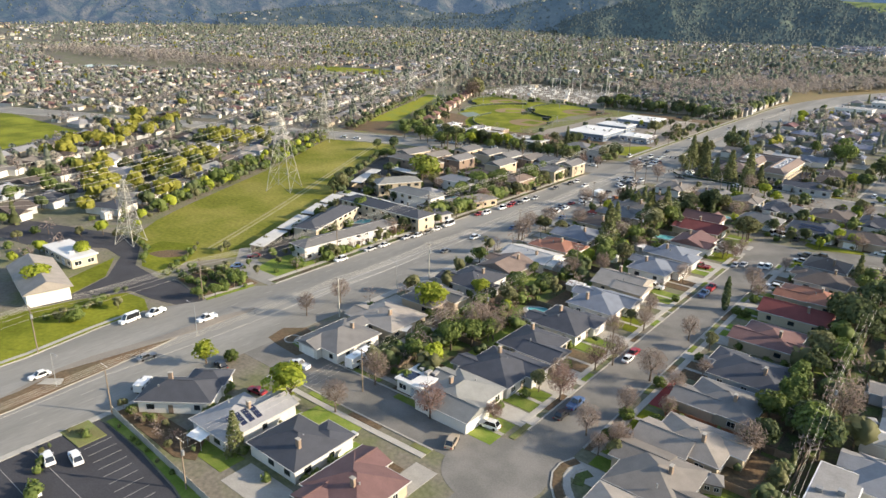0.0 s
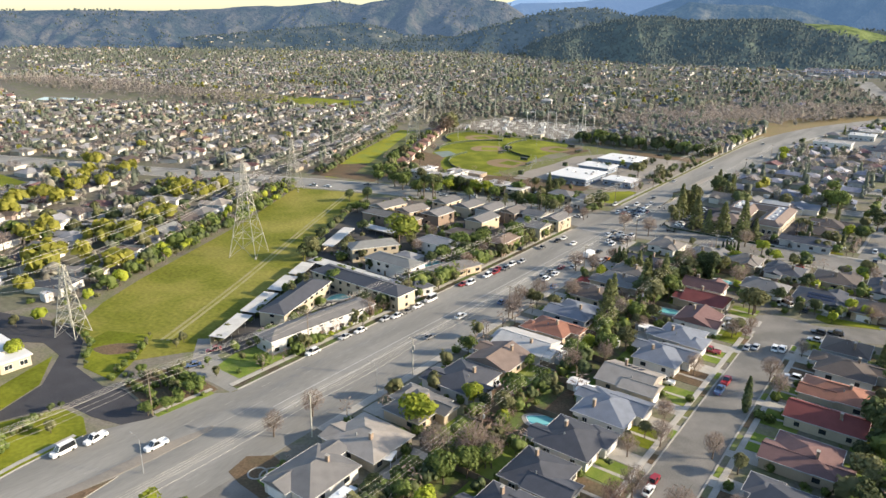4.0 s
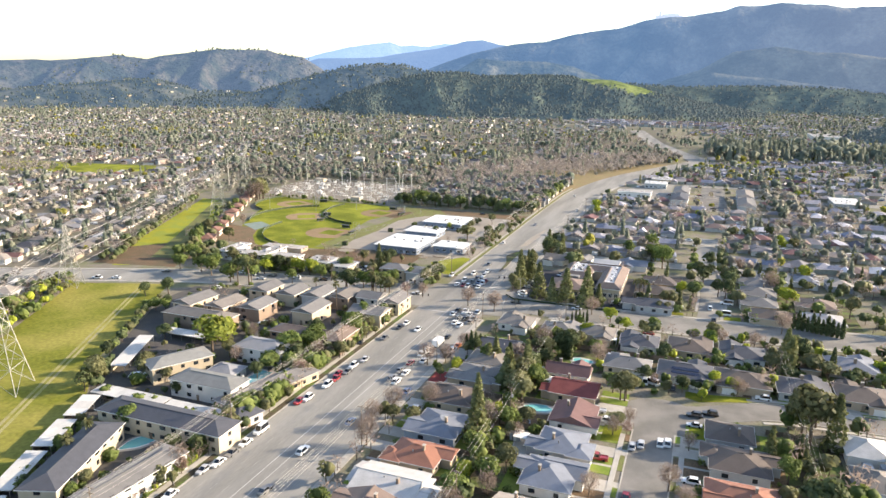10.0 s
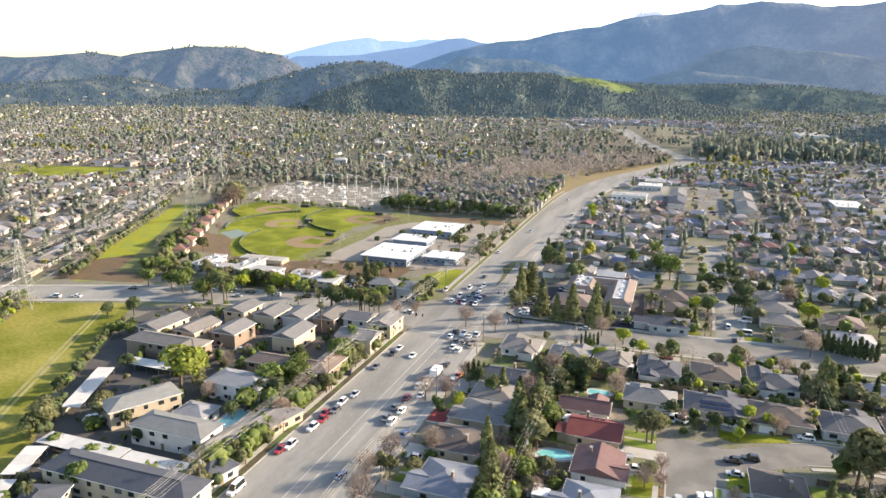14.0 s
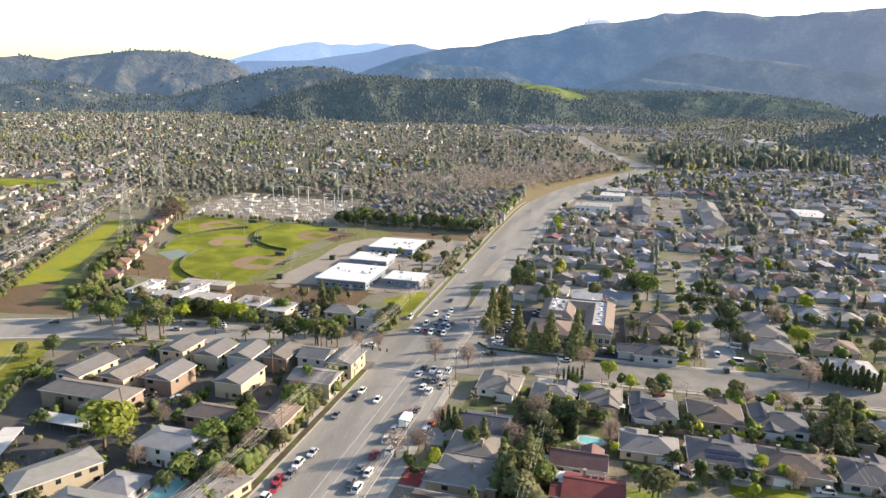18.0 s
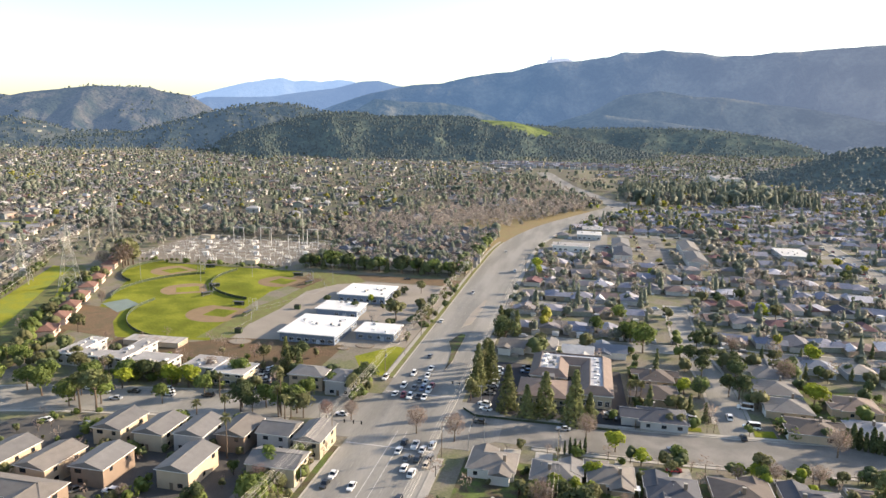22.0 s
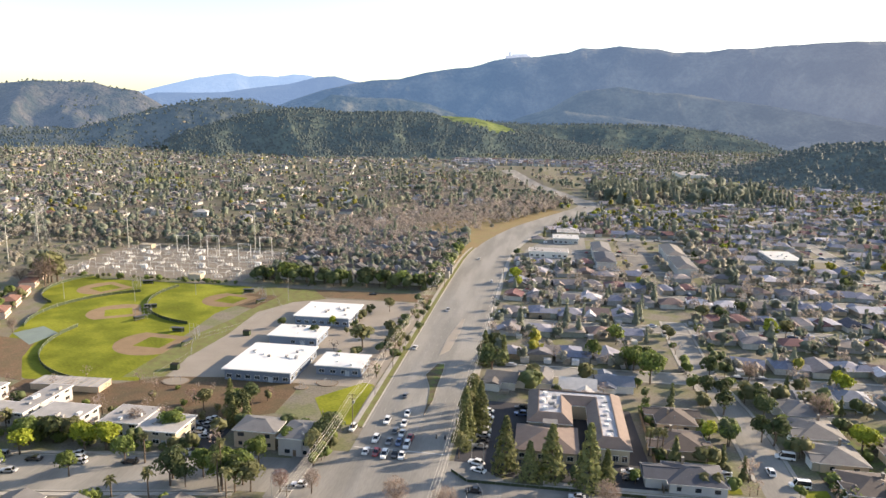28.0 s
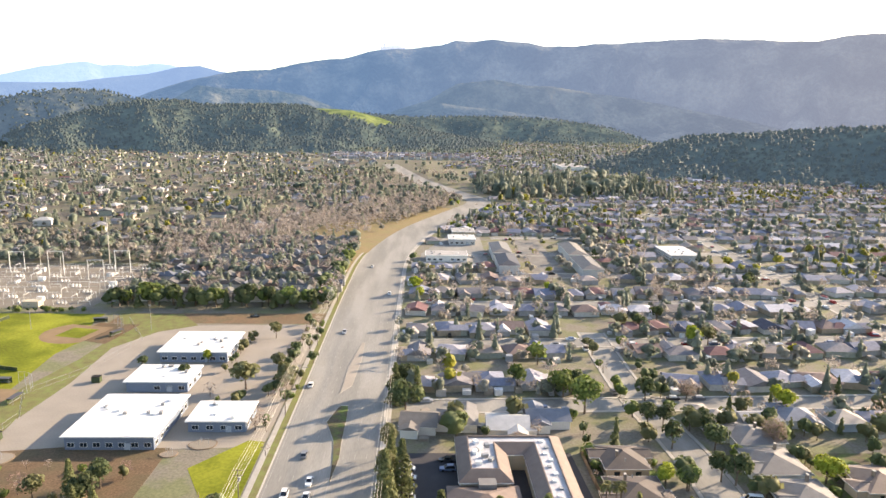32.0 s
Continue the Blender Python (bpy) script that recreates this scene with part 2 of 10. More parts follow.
# far woods: all but leaf_bright are paler and greyer, with haze painted in
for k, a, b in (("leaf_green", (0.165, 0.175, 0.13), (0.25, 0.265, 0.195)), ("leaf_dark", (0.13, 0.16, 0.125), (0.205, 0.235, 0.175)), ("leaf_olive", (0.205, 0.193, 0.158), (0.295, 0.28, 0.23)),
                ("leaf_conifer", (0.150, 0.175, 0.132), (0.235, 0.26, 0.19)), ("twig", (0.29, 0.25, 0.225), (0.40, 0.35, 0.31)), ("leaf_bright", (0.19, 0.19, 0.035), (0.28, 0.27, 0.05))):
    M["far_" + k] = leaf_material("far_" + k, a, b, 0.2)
# hill trees; their painted haze glow is set beside the hill materials
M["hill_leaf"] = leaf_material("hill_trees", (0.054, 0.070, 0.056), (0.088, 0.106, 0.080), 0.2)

# ---------------- mesh helpers ----------------
class Shape:
    """Collects vertices and faces, then becomes one mesh."""
    def __init__(self):
        self.v, self.f = [], []

    def poly(self, pts):
        n = len(self.v)
        self.v += [tuple(p) for p in pts]
        self.f.append(tuple(range(n, n + len(pts))))

    def box(self, x0, y0, z0, x1, y1, z1, taper=0.0):
        n, t = len(self.v), taper
        self.v += [(x0, y0, z0), (x1, y0, z0), (x1, y1, z0), (x0, y1, z0),
                   (x0 + t, y0 + t, z1), (x1 - t, y0 + t, z1), (x1 - t, y1 - t, z1), (x0 + t, y1 - t, z1)]
        self.f += [tuple(n + i for i in q) for q in ((3, 2, 1, 0), (4, 5, 6, 7), (0, 1, 5, 4), (1, 2, 6, 5), (2, 3, 7, 6), (3, 0, 4, 7))]

    def prism(self, outline, z0, z1):
        """A closed outline, counter-clockwise, raised from z0 to z1."""
        n, k = len(self.v), len(outline)
        self.v += [(x, y, z0) for x, y in outline] + [(x, y, z1) for x, y in outline]
        self.f += [tuple(n + k + i for i in range(k)), tuple(n + i for i in reversed(range(k)))]
        self.f += [(n + i, n + (i + 1) % k, n + k + (i + 1) % k, n + k + i) for i in range(k)]

    def rod(self, a, b, r0, r1=None, sides=6):
        """A tapered round bar from a to b."""
        a, b = Vector(a), Vector(b)
        r1 = r0 if r1 is None else r1
        d = (b - a).normalized()
        u = d.orthogonal().normalized()
        w = d.cross(u)
        n = len(self.v)
        for p, r in ((a, r0), (b, r1)):
            for i in range(sides):
                t = 2 * math.pi * i / sides
                self.v.append(tuple(p + u * (r * math.cos(t)) + w * (r * math.sin(t))))
        self.f += [(n + i, n + (i + 1) % sides, n + sides + (i + 1) % sides, n + sides + i) for i in range(sides)]
        self.f += [tuple(n + sides + i for i in range(sides)), tuple(n + i for i in reversed(range(sides)))]

    def tube(self, pts, r, sides=3):
        """A thin round tube through points, in one piece."""
        n = len(self.v)
        for i, p in enumerate(pts):
            d = (Vector(pts[min(i + 1, len(pts) - 1)]) - Vector(pts[max(i - 1, 0)])).normalized()
            u = d.cross(Vector((0, 0, 1)))
            u = u.normalized() if u.length > 1e-4 else Vector((1, 0, 0))
            w = d.cross(u)
            for k in range(sides):
                t = 2 * math.pi * k / sides
                self.v.append(tuple(Vector(p) + u * (r * math.cos(t)) + w * (r * math.sin(t))))
        for i in range(len(pts) - 1):
            for k in range(sides):
                a, b = n + i * sides + k, n + i * sides + (k + 1) % sides
                self.f.append((a, b, b + sides, a + sides))

    def mesh(self, name, mat=None, smooth=False):
        me = bpy.data.meshes.new(name)
        me.from_pydata(self.v, [], self.f)
        if mat:
            me.materials.append(mat)
        if smooth:
            me.polygons.foreach_set("use_smooth", [True] * len(me.polygons))
        return me


def part(name, data, parent, m=None, label=""):
    """Links a mesh as one part under a thing or a part."""
    ob = new(name, data)
    ob.parent = parent
    if m is not None:
        ob.matrix_basis = m
    return tagged(ob, label=label)


def root(name, x, y, z=0.0, rz=0.0, label="", category="", group="", kind=""):
    ob = new(name)
    ob.matrix_basis = pose(x, y, z, 0, 0, rz)
    ob.empty_display_size = 0.5
    return tagged(ob, label, category, group, kind)


def strip(pts, half, z0, z1, shift=0.0):
    """A band along a line of points, half as wide each side, shifted sideways."""
    s = Shape()
    left, right = [], []
    for i, p in enumerate(pts):
        a, b = Vector(pts[max(i - 1, 0)]), Vector(pts[min(i + 1, len(pts) - 1)])
        d = (b - a).normalized()
        nrm = Vector((-d.y, d.x))
        q = Vector(p) - nrm * shift
        left.append(q + nrm * half); right.append(q - nrm * half)
    for i in range(len(pts) - 1):
        s.prism([right[i], right[i + 1], left[i + 1], left[i]], z0, z1)
    return s


def smooth_line(ctrl, step=12.0):
    """A Catmull-Rom line through the given points."""
    out = []
    c = [Vector(p) for p in ctrl]
    c = [c[0] * 2 - c[1]] + c + [c[-1] * 2 - c[-2]]
    for i in range(1, len(c) - 2):
        k = max(1, int((c[i + 1] - c[i]).length / step))
        for j in range(k):
            t = j / k
            a, b, d, e = c[i - 1], c[i], c[i + 1], c[i + 2]
            out.append(0.5 * ((2 * b) + (d - a) * t + (2 * a - 5 * b + 4 * d - e) * t * t + (3 * b - a - 3 * d + e) * t ** 3))
    return out + [c[-2]]


def round_rect(x0, y0, x1, y1, r, k=5):
    pts = []
    for cx, cy, a0 in ((x1 - r, y0 + r, -90), (x1 - r, y1 - r, 0), (x0 + r, y1 - r, 90), (x0 + r, y0 + r, 180)):
        pts += [(cx + r * math.cos(radians(a0 + 90 * i / k)), cy + r * math.sin(radians(a0 + 90 * i / k))) for i in range(k + 1)]
    return pts


def blob(x, y, rx, ry, rz=0.0, k=28, wob=0.06, seed=1):
    """A soft closed outline."""
    g = random.Random(seed)
    a = [g.uniform(0, 6.28) for _ in range(3)]
    c, s = math.cos(radians(rz)), math.sin(radians(rz))
    out = []
    for i in range(k):
        t = 2 * math.pi * i / k
        w = 1 + wob * (math.sin(2 * t + a[0]) + math.sin(3 * t + a[1]) + 0.6 * math.sin(5 * t + a[2]))
        px, py = rx * w * math.cos(t), ry * w * math.sin(t)
        out.append((x + px * c - py * s, y + px * s + py * c))
    return out


def ground_piece(name, outline, mat, z=0.03, label="", category="ground"):
    s = Shape()
    s.prism(outline, -0.3, z)
    return tagged(new(name, s.mesh(name, M[mat])), label, category, kind="structure")


# ---------------- roofs and houses ----------------
def hip_roof(w, d, z, rise, over=0.5, gable=False, thick=0.18, inset=None):
    """A roof over a block w along x, d along y; the ridge runs along the longer side."""
    s = Shape()
    swap = d > w
    a, b = (d / 2 + over, w / 2 + over) if swap else (w / 2 + over, d / 2 + over)
    r = a if gable else max(a - b, 0.05)
    if inset is not None:
        r = a - inset
    p = lambda x, y, h: (y, x, h) if swap else (x, y, h)
    e = [p(-a, -b, z), p(a, -b, z), p(a, b, z), p(-a, b, z)]
    lo = [(x, y, h - thick) for x, y, h in e]
    k = [p(-r, 0, z + rise), p(r, 0, z + rise)]
    faces = [(e[0], e[1], k[1], k[0]), (e[2], e[3], k[0], k[1]), (e[1], e[2], k[1]), (e[3], e[0], k[0])]
    for q in faces:
        s.poly(q[::-1] if swap else q)
    for i in range(4):
        q = (lo[i], lo[(i + 1) % 4], e[(i + 1) % 4], e[i])
        s.poly(q[::-1] if swap else q)
    s.poly(lo if swap else lo[::-1])
    s.eaves = range(4, 8)
    return s


def roof_mesh(s, mat, name="roof"):
    """A roof with painted fascia boards along its eaves."""
    me = s.mesh(name, M[mat])
    me.materials.append(M["frame_white"])
    for i in s.eaves:
        me.polygons[i].material_index = 1
    return me


def shared(cache, key, make):
    if key not in cache:
        cache[key] = make()
    return cache[key]


MESHES = {}


def window_mesh(w, h, glass="window"):
    def make():
        s = Shape()
        s.box(-w / 2, -0.03, 0, w / 2, 0.04, h)
        me = s.mesh("pane", M[glass])
        f = Shape()
        for x0, z0, x1, z1 in ((-w / 2 - .08, -.08, w / 2 + .08, 0), (-w / 2 - .08, h, w / 2 + .08, h + .08), (-w / 2 - .08, 0, -w / 2, h), (w / 2, 0, w / 2 + .08, h), (-.03, 0, .03, h)):
            f.box(x0, -0.07, z0, x1, 0.05, z1)
        return me, f.mesh("frame", M["frame_white"])
    return shared(MESHES, ("win", w, h, glass), make)


NORTH_RNG = random.Random(8)


def add_window(parent, x, y, z, rz, w=1.5, h=1.1, framed=True):
    # few windows open to the cold north side
    if (parent.matrix_basis.to_3x3() @ Vector((math.sin(radians(rz)), -math.cos(radians(rz)), 0))).y > 0.5 and NORTH_RNG.random() < 0.7:
        return None
    pane, fr = window_mesh(w, h)
    ob = part("window", pane, parent, pose(x, y, z, 0, 0, rz))
    if framed:
        part("frame", fr, ob)
    return ob


def add_box(name, parent, x, y, z, rz, w, d, h, mat, label=""):
    def make():
        s = Shape()
        s.box(-w / 2, -d / 2, 0, w / 2, d / 2, h)
        return s.mesh(name, M[mat])
    return part(name, shared(MESHES, (name, w, d, h, mat), make), parent, pose(x, y, z, 0, 0, rz), label)


def walls_of(blocks, h):
    s = Shape()
    for x, y, w, d in blocks:
        s.box(x - w / 2, y - d / 2, -0.3, x + w / 2, y + d / 2, h)
    return s


WORDS = {"slate": "dark slate", "cocoa": "dark brown", "blue": "blue-grey", "grey": "grey", "tan": "tan", "brown": "brown", "red": "red", "rust": "rust-red tile",
         "pale": "pale grey", "taupe": "grey-brown", "umber": "brown-grey", "sage": "sage-grey", "beige": "beige", "maroon": "dark maroon"}


def house(x, y, rz, w, d, roof, wall, wing=None, gable=False, h=2.9, rise=2.3, seed=0, detail=2, chimney=True, garage=True, group="", solar=0, name="house"):
    """A family house. Local -y faces the street. wing: (x, y, w, d) of a second block. detail: 2 near, 1 middle distance."""
    g = random.Random(seed * 7 + 3)
    kind = "gabled" if gable else "hipped"
    ob = root(name, x, y, 0, rz, "%s house with a %s %s shingle roof" % (wall, kind, WORDS[roof]) if h < 4 else "%s two-storey building with a %s %s roof" % (wall, kind, WORDS[roof]),
              "house" if h < 4 else "building", group)
    cross = bool(wing) and seed % 4 != 0       # the wing turns a gable to the street
    if wing and abs(abs(wing[0]) + wing[2] / 2 - w / 2) < 0.06:
        wing = (wing[0], wing[1], wing[2] - 0.2, wing[3])
    if cross:
        extra = max(0.0, wing[2] + 2.0 - wing[3])
        wing = (wing[0], wing[1] + extra / 2, wing[2], wing[3] + extra)
    blocks = [(0, 0, w, d)] + ([wing] if wing else [])
    if h < 4 and seed % 3 and name == "house":
        blocks.append((w * (0.22 if seed % 2 else -0.22), d / 2 - 1.2, 5.4, 8.0))
    ws = walls_of(blocks, h)
    for i, (bx, by, bw, bd) in enumerate(blocks):
        k = rise * (1.0 if i == 0 else min(1.0, min(bw, bd) / min(w, d)) * 0.96)
        gb = gable or (cross and i == 1) or i == 2
        r = part("roof", roof_mesh(hip_roof(bw, bd, h + 0.1 + 0.004 * i, k, 0.55, gb), "roof_" + roof), ob, pose(bx, by, 0))
        if gb:
            # the gable walls rise into the roof
            a, b = (bd / 2, bw / 2) if bd > bw else (bw / 2, bd / 2)
            n, top = len(ws.v), h + k * b / (b + 0.55)
            pts = [(-a, -b, h), (-a, b, h), (-a, 0, top), (a, -b, h), (a, b, h), (a, 0, top)]
            ws.v += [(bx + (q[1] if bd > bw else q[0]), by + (q[0] if bd > bw else q[1]), q[2]) for q in pts]
            ws.f += [(n, n + 1, n + 2), (n + 3, n + 5, n + 4), (n, n + 2, n + 5, n + 3), (n + 1, n + 4, n + 5, n + 2)]
        if detail > 1:
            # ridge cap
            s = Shape()
            a, b = max(bw, bd) / 2 + .55, min(bw, bd) / 2 + .55
            rr = a if gb else max(a - b, 0.1)
            if bd > bw:
                s.box(-.14, -rr, h + .07 + k, .14, rr, h + .2 + k)
            else:
                s.box(-rr, -.14, h + .07 + k, rr, .14, h + .2 + k)
            part("ridge_cap", s.mesh("ridge_cap", M["roof_" + roof]), r)
    part("wall", ws.mesh("wall", M["wall_" + wall]), ob)
    if detail > 1 and h < 4:
        # pale gutter boards under the eaves
        for i, (bx, by, bw, bd) in enumerate(blocks[:2]):
            s = Shape()
            rings = []
            for o, z in ((.52, -.06), (.62, -.06), (.62, .15), (.52, .15)):
                a, b = bw / 2 + o, bd / 2 + o
                rings.append([(bx - a, by - b, h + z), (bx + a, by - b, h + z), (bx + a, by + b, h + z), (bx - a, by + b, h + z)])
            for u in range(4):
                for k in range(4):
                    m = (k + 1) % 4
                    p, q = rings[u], rings[(u + 1) % 4]
                    s.poly([p[k], p[m], q[m], q[k]])
            me = s.mesh("gutter", M["gutter"])
            bmw = bmesh.new(); bmw.from_mesh(me); bmesh.ops.remove_doubles(bmw, verts=bmw.verts, dist=0.001); bmw.to_mesh(me); bmw.free()
            part("gutter", me, ob)
    storeys = [0.9] if h < 4 else [0.9, 3.7]
    if detail == 2 and (x - 100) ** 2 + (y - 115) ** 2 < 62 ** 2:
        detail = 3
    for z in storeys:
        n = max(2, int(w / 4.0))
        for i in range(n):
            px = -w / 2 + w * (i + 0.5) / n
            for sy, a in ((-1, 0), (1, 180)):
                if detail == 1 and (sy == 1 or i != 1 or seed % 2):
                    continue
                if g.random() < (0.85 if y < 255 else 0.6):
                    add_window(ob, px + g.uniform(-.3, .3), sy * (d / 2 + 0.02), z, a, g.choice((1.2, 1.6, 2.0)), 1.2, detail > 2)
        for sx, a in ((1, 90), (-1, -90)):
            for i in range(0 if detail == 1 else max(1, int(d / 5))):
                if g.random() < 0.8:
                    add_window(ob, sx * (w / 2 + 0.02), -d / 2 + d * (i + 0.5) / max(1, int(d / 5)), z, a, g.choice((1.2, 1.6)), 1.2, detail > 2)
    if garage and (detail > 1 or seed % 2):
        if wing:
            gx, gy = wing[0], wing[1] - wing[3] / 2 - 0.03
        else:
            gx, gy = w / 2 - 3.2, -d / 2 - 0.03
        add_box("garage_door", ob, gx, gy, 0, 0, 4.6, 0.08, 2.2, "frame_white")
    if detail > 1:
        add_box("door", ob, -w / 2 + w * 0.45, -d / 2 - 0.03, 0, 0, 1.0, 0.08, 2.05, "wood_fence")
    if chimney and detail > 1:
        c = add_box("chimney", ob, w * g.uniform(-.3, .3), d * 0.18, h, 0, 0.9, 0.6, rise + 0.9, "wall_brown")
        add_box("cap", c, 0, 0, rise + 0.9, 0, 1.05, 0.75, 0.12, "concrete")
        for _ in range(1):
            add_box("vent", ob, w * g.uniform(-.35, .35), d * g.uniform(-.2, .2), h + rise * 0.55, 0, 0.25, 0.25, 0.9, "steel")
    for i in range(solar):
        # panels lie on the slope that faces +y
        slope = math.degrees(math.atan2(rise, min(w, d) / 2 + 0.55))
        px = (i - solar / 2 + .5) * 1.75
        for j in range(2):
            q = 0.3 + 0.28 * j
            if d > w:
                add_solar(ob, pose(w / 2 * (1 - q) + .1, px, h + .22 + rise * q, 0, slope, 0))
            else:
                add_solar(ob, pose(px, -d / 2 * (1 - q) - .1, h + .22 + rise * q, slope, 0, 0))
    return ob


def add_solar(parent, m):
    def make():
        s = Shape()
        s.box(-.82, -.62, 0, .82, .62, .06)
        return s.mesh("solar_panel", M["solar"])
    return part("solar_panel", shared(MESHES, "solar", make), parent, m)


# ---------------- trees ----------------
def leaf_cloud(points, normals, size, rng, loose=0.55):
    """Small four-cornered leaf clumps, one at each point, lying along the crown's surface with some scatter."""
    n = len(points)
    c = normals + loose * rng.normal(size=(n, 3))
    c /= np.linalg.norm(c, axis=1)[:, None] + 1e-9
    a = rng.normal(size=(n, 3)); a -= c * (a * c).sum(1)[:, None]
    a /= np.linalg.norm(a, axis=1)[:, None] + 1e-9
    b = np.cross(c, a)
    s = size * rng.uniform(0.6, 1.35, size=(n, 1))
    q = np.stack([points - a * s, points - b * s * 0.75, points + a * s, points + b * s * 0.75], 1)
    return q.reshape(-1, 3)


def quads_mesh(name, verts, mat):
    me = bpy.data.meshes.new(name)
    n = len(verts) // 4
    me.vertices.add(len(verts)); me.loops.add(len(verts)); me.polygons.add(n)
    me.vertices.foreach_set("co", np.asarray(verts, np.float32).ravel())
    me.loops.foreach_set("vertex_index", np.arange(len(verts), dtype=np.int32))
    me.polygons.foreach_set("loop_start", np.arange(n, dtype=np.int32) * 4)
    me.materials.append(mat)
    me.update(calc_edges=True)
    return me


def crown_points(kind, n, rng):
    """Points of a crown in a tree of height 1, and the way each one faces."""
    def ways(m):
        d = rng.normal(size=(m, 3))
        return d / np.linalg.norm(d, axis=1)[:, None]
    if kind in ("broad", "bright", "olive"):
        k = 11
        c = ways(k) * rng.uniform(0.10, 0.22, (k, 1)) * [1.1, 1.1, 0.85]
        c[0] = 0
        r = rng.uniform(0.13, 0.19, k); r[0] = 0.25
        i = rng.integers(0, k, n)
        d = ways(n)
        d[:, 2] = np.where(rng.uniform(size=n) < 0.7, np.abs(d[:, 2]), d[:, 2])
        q = c[i] + d * (r[i] * rng.uniform(0.86, 1.06, n))[:, None] * [1, 1, 1.02]
        # points buried in a neighbouring lump move out to the edge of the crown
        out = q / (np.linalg.norm(q, axis=1)[:, None] + 1e-9)
        w = d * 0.7 + out * 0.6
        q = q + [0, 0, 0.55 if kind != "olive" else 0.60]
        q[:, 2] = np.maximum(q[:, 2], 0.14)
        return q, w
    if kind == "conifer":
        z = 0.07 + 0.91 * rng.uniform(0, 1, n) ** 1.25
        r = 0.25 * (1.02 - z) ** 0.85 * (0.86 + 0.14 * np.sin(z * 60 + rng.uniform(0, 6))) * rng.uniform(0.62, 1.05, n) + 0.008
        t = rng.uniform(0, 6.283, n)
        r *= 1 + 0.16 * np.sin(t * 3 + z * 17)
        return np.stack([r * np.cos(t), r * np.sin(t), z - r * 0.2], 1), np.stack([np.cos(t), np.sin(t), np.full(n, 0.45)], 1)
    if kind == "pine":
        k = 9
        c = ways(k) * [0.24, 0.24, 0.07]; c[0] = 0
        i = rng.integers(0, k, n); d = ways(n)
        return c[i] + d * 0.15 * [1, 1, 0.55] + [0, 0, 0.84], d + [0, 0, 0.4]
    if kind == "cypress":
        z = rng.uniform(0.02, 0.98, n)
        r = 0.095 * np.sin(np.pi * z ** 0.7) ** 0.7 * rng.uniform(0.8, 1.05, n)
        t = rng.uniform(0, 6.283, n)
        return np.stack([r * np.cos(t), r * np.sin(t), z], 1), np.stack([np.cos(t), np.sin(t), np.full(n, 0.3)], 1)
    if kind == "shrub":
        d = ways(n)
        return d * rng.uniform(0.8, 1.0, (n, 1)) * [0.55, 0.55, 0.45] + [0, 0, 0.48] + 0.06 * np.sin(d[:, [1, 2, 0]] * 7), d
    # bare
    d = ways(n)
    return d * rng.uniform(0.2, 1.0, (n, 1)) ** 0.6 * [0.36, 0.36, 0.36] + [0, 0, 0.6], ways(n)


def trunk_shape(kind, rng, g):
    s = Shape()
    if kind == "conifer":
        s.rod((0, 0, -0.02), (0, 0, 0.92), 0.018, 0.003)
        return s
    if kind in ("cypress", "shrub"):
        s.rod((0, 0, -0.02), (0, 0, 0.4), 0.02, 0.008)
        return s
    top = 0.55 if kind == "pine" else 0.34
    s.rod((0, 0, -0.02), (0.01, 0, top), 0.026, 0.018)
    bare = kind in ("bare", "bud")
    for i in range(7 if bare else 5):
        t = 6.283 * i / (7 if bare else 5) + g.uniform(-.3, .3)
        r = g.uniform(0.13, 0.24)
        a = Vector((0.01, 0, top - 0.03))
        b = Vector((r * math.cos(t), r * math.sin(t), g.uniform(0.55, 0.75) if kind != "pine" else 0.82))
        s.rod(a, b, 0.012, 0.005, 4)
        if bare:
            for _ in range(4):
                c = b + Vector((g.uniform(-.13, .13), g.uniform(-.13, .13), g.uniform(0.05, 0.22)))
                s.rod(a.lerp(b, g.uniform(0.5, 1)), c, 0.005, 0.0015, 3)
    return s


LEAF = {"broad": "leaf_green", "dark": "leaf_dark", "bright": "leaf_bright", "olive": "leaf_olive", "conifer": "leaf_conifer",
        "cypress": "leaf_dark", "shrub": "leaf_green", "pine": "leaf_conifer", "lime": "leaf_lime", "bare": "twig", "bud": "twig_red"}
TREE_WORDS = {"broad": "leafy green tree with a broad crown", "dark": "dark green dense evergreen tree", "bright": "yellow-green tree in fresh leaf",
              "olive": "olive green tree with a loose crown", "conifer": "tall dark green conifer with drooping boughs", "cypress": "slim dark column of a cypress",
              "shrub": "rounded green garden shrub", "lime": "light green tree with a tall dense crown", "pine": "tall umbrella pine with a bare trunk", "bare": "leafless winter tree with fine grey-brown twigs", "bud": "leafless tree with reddish budding twigs"}


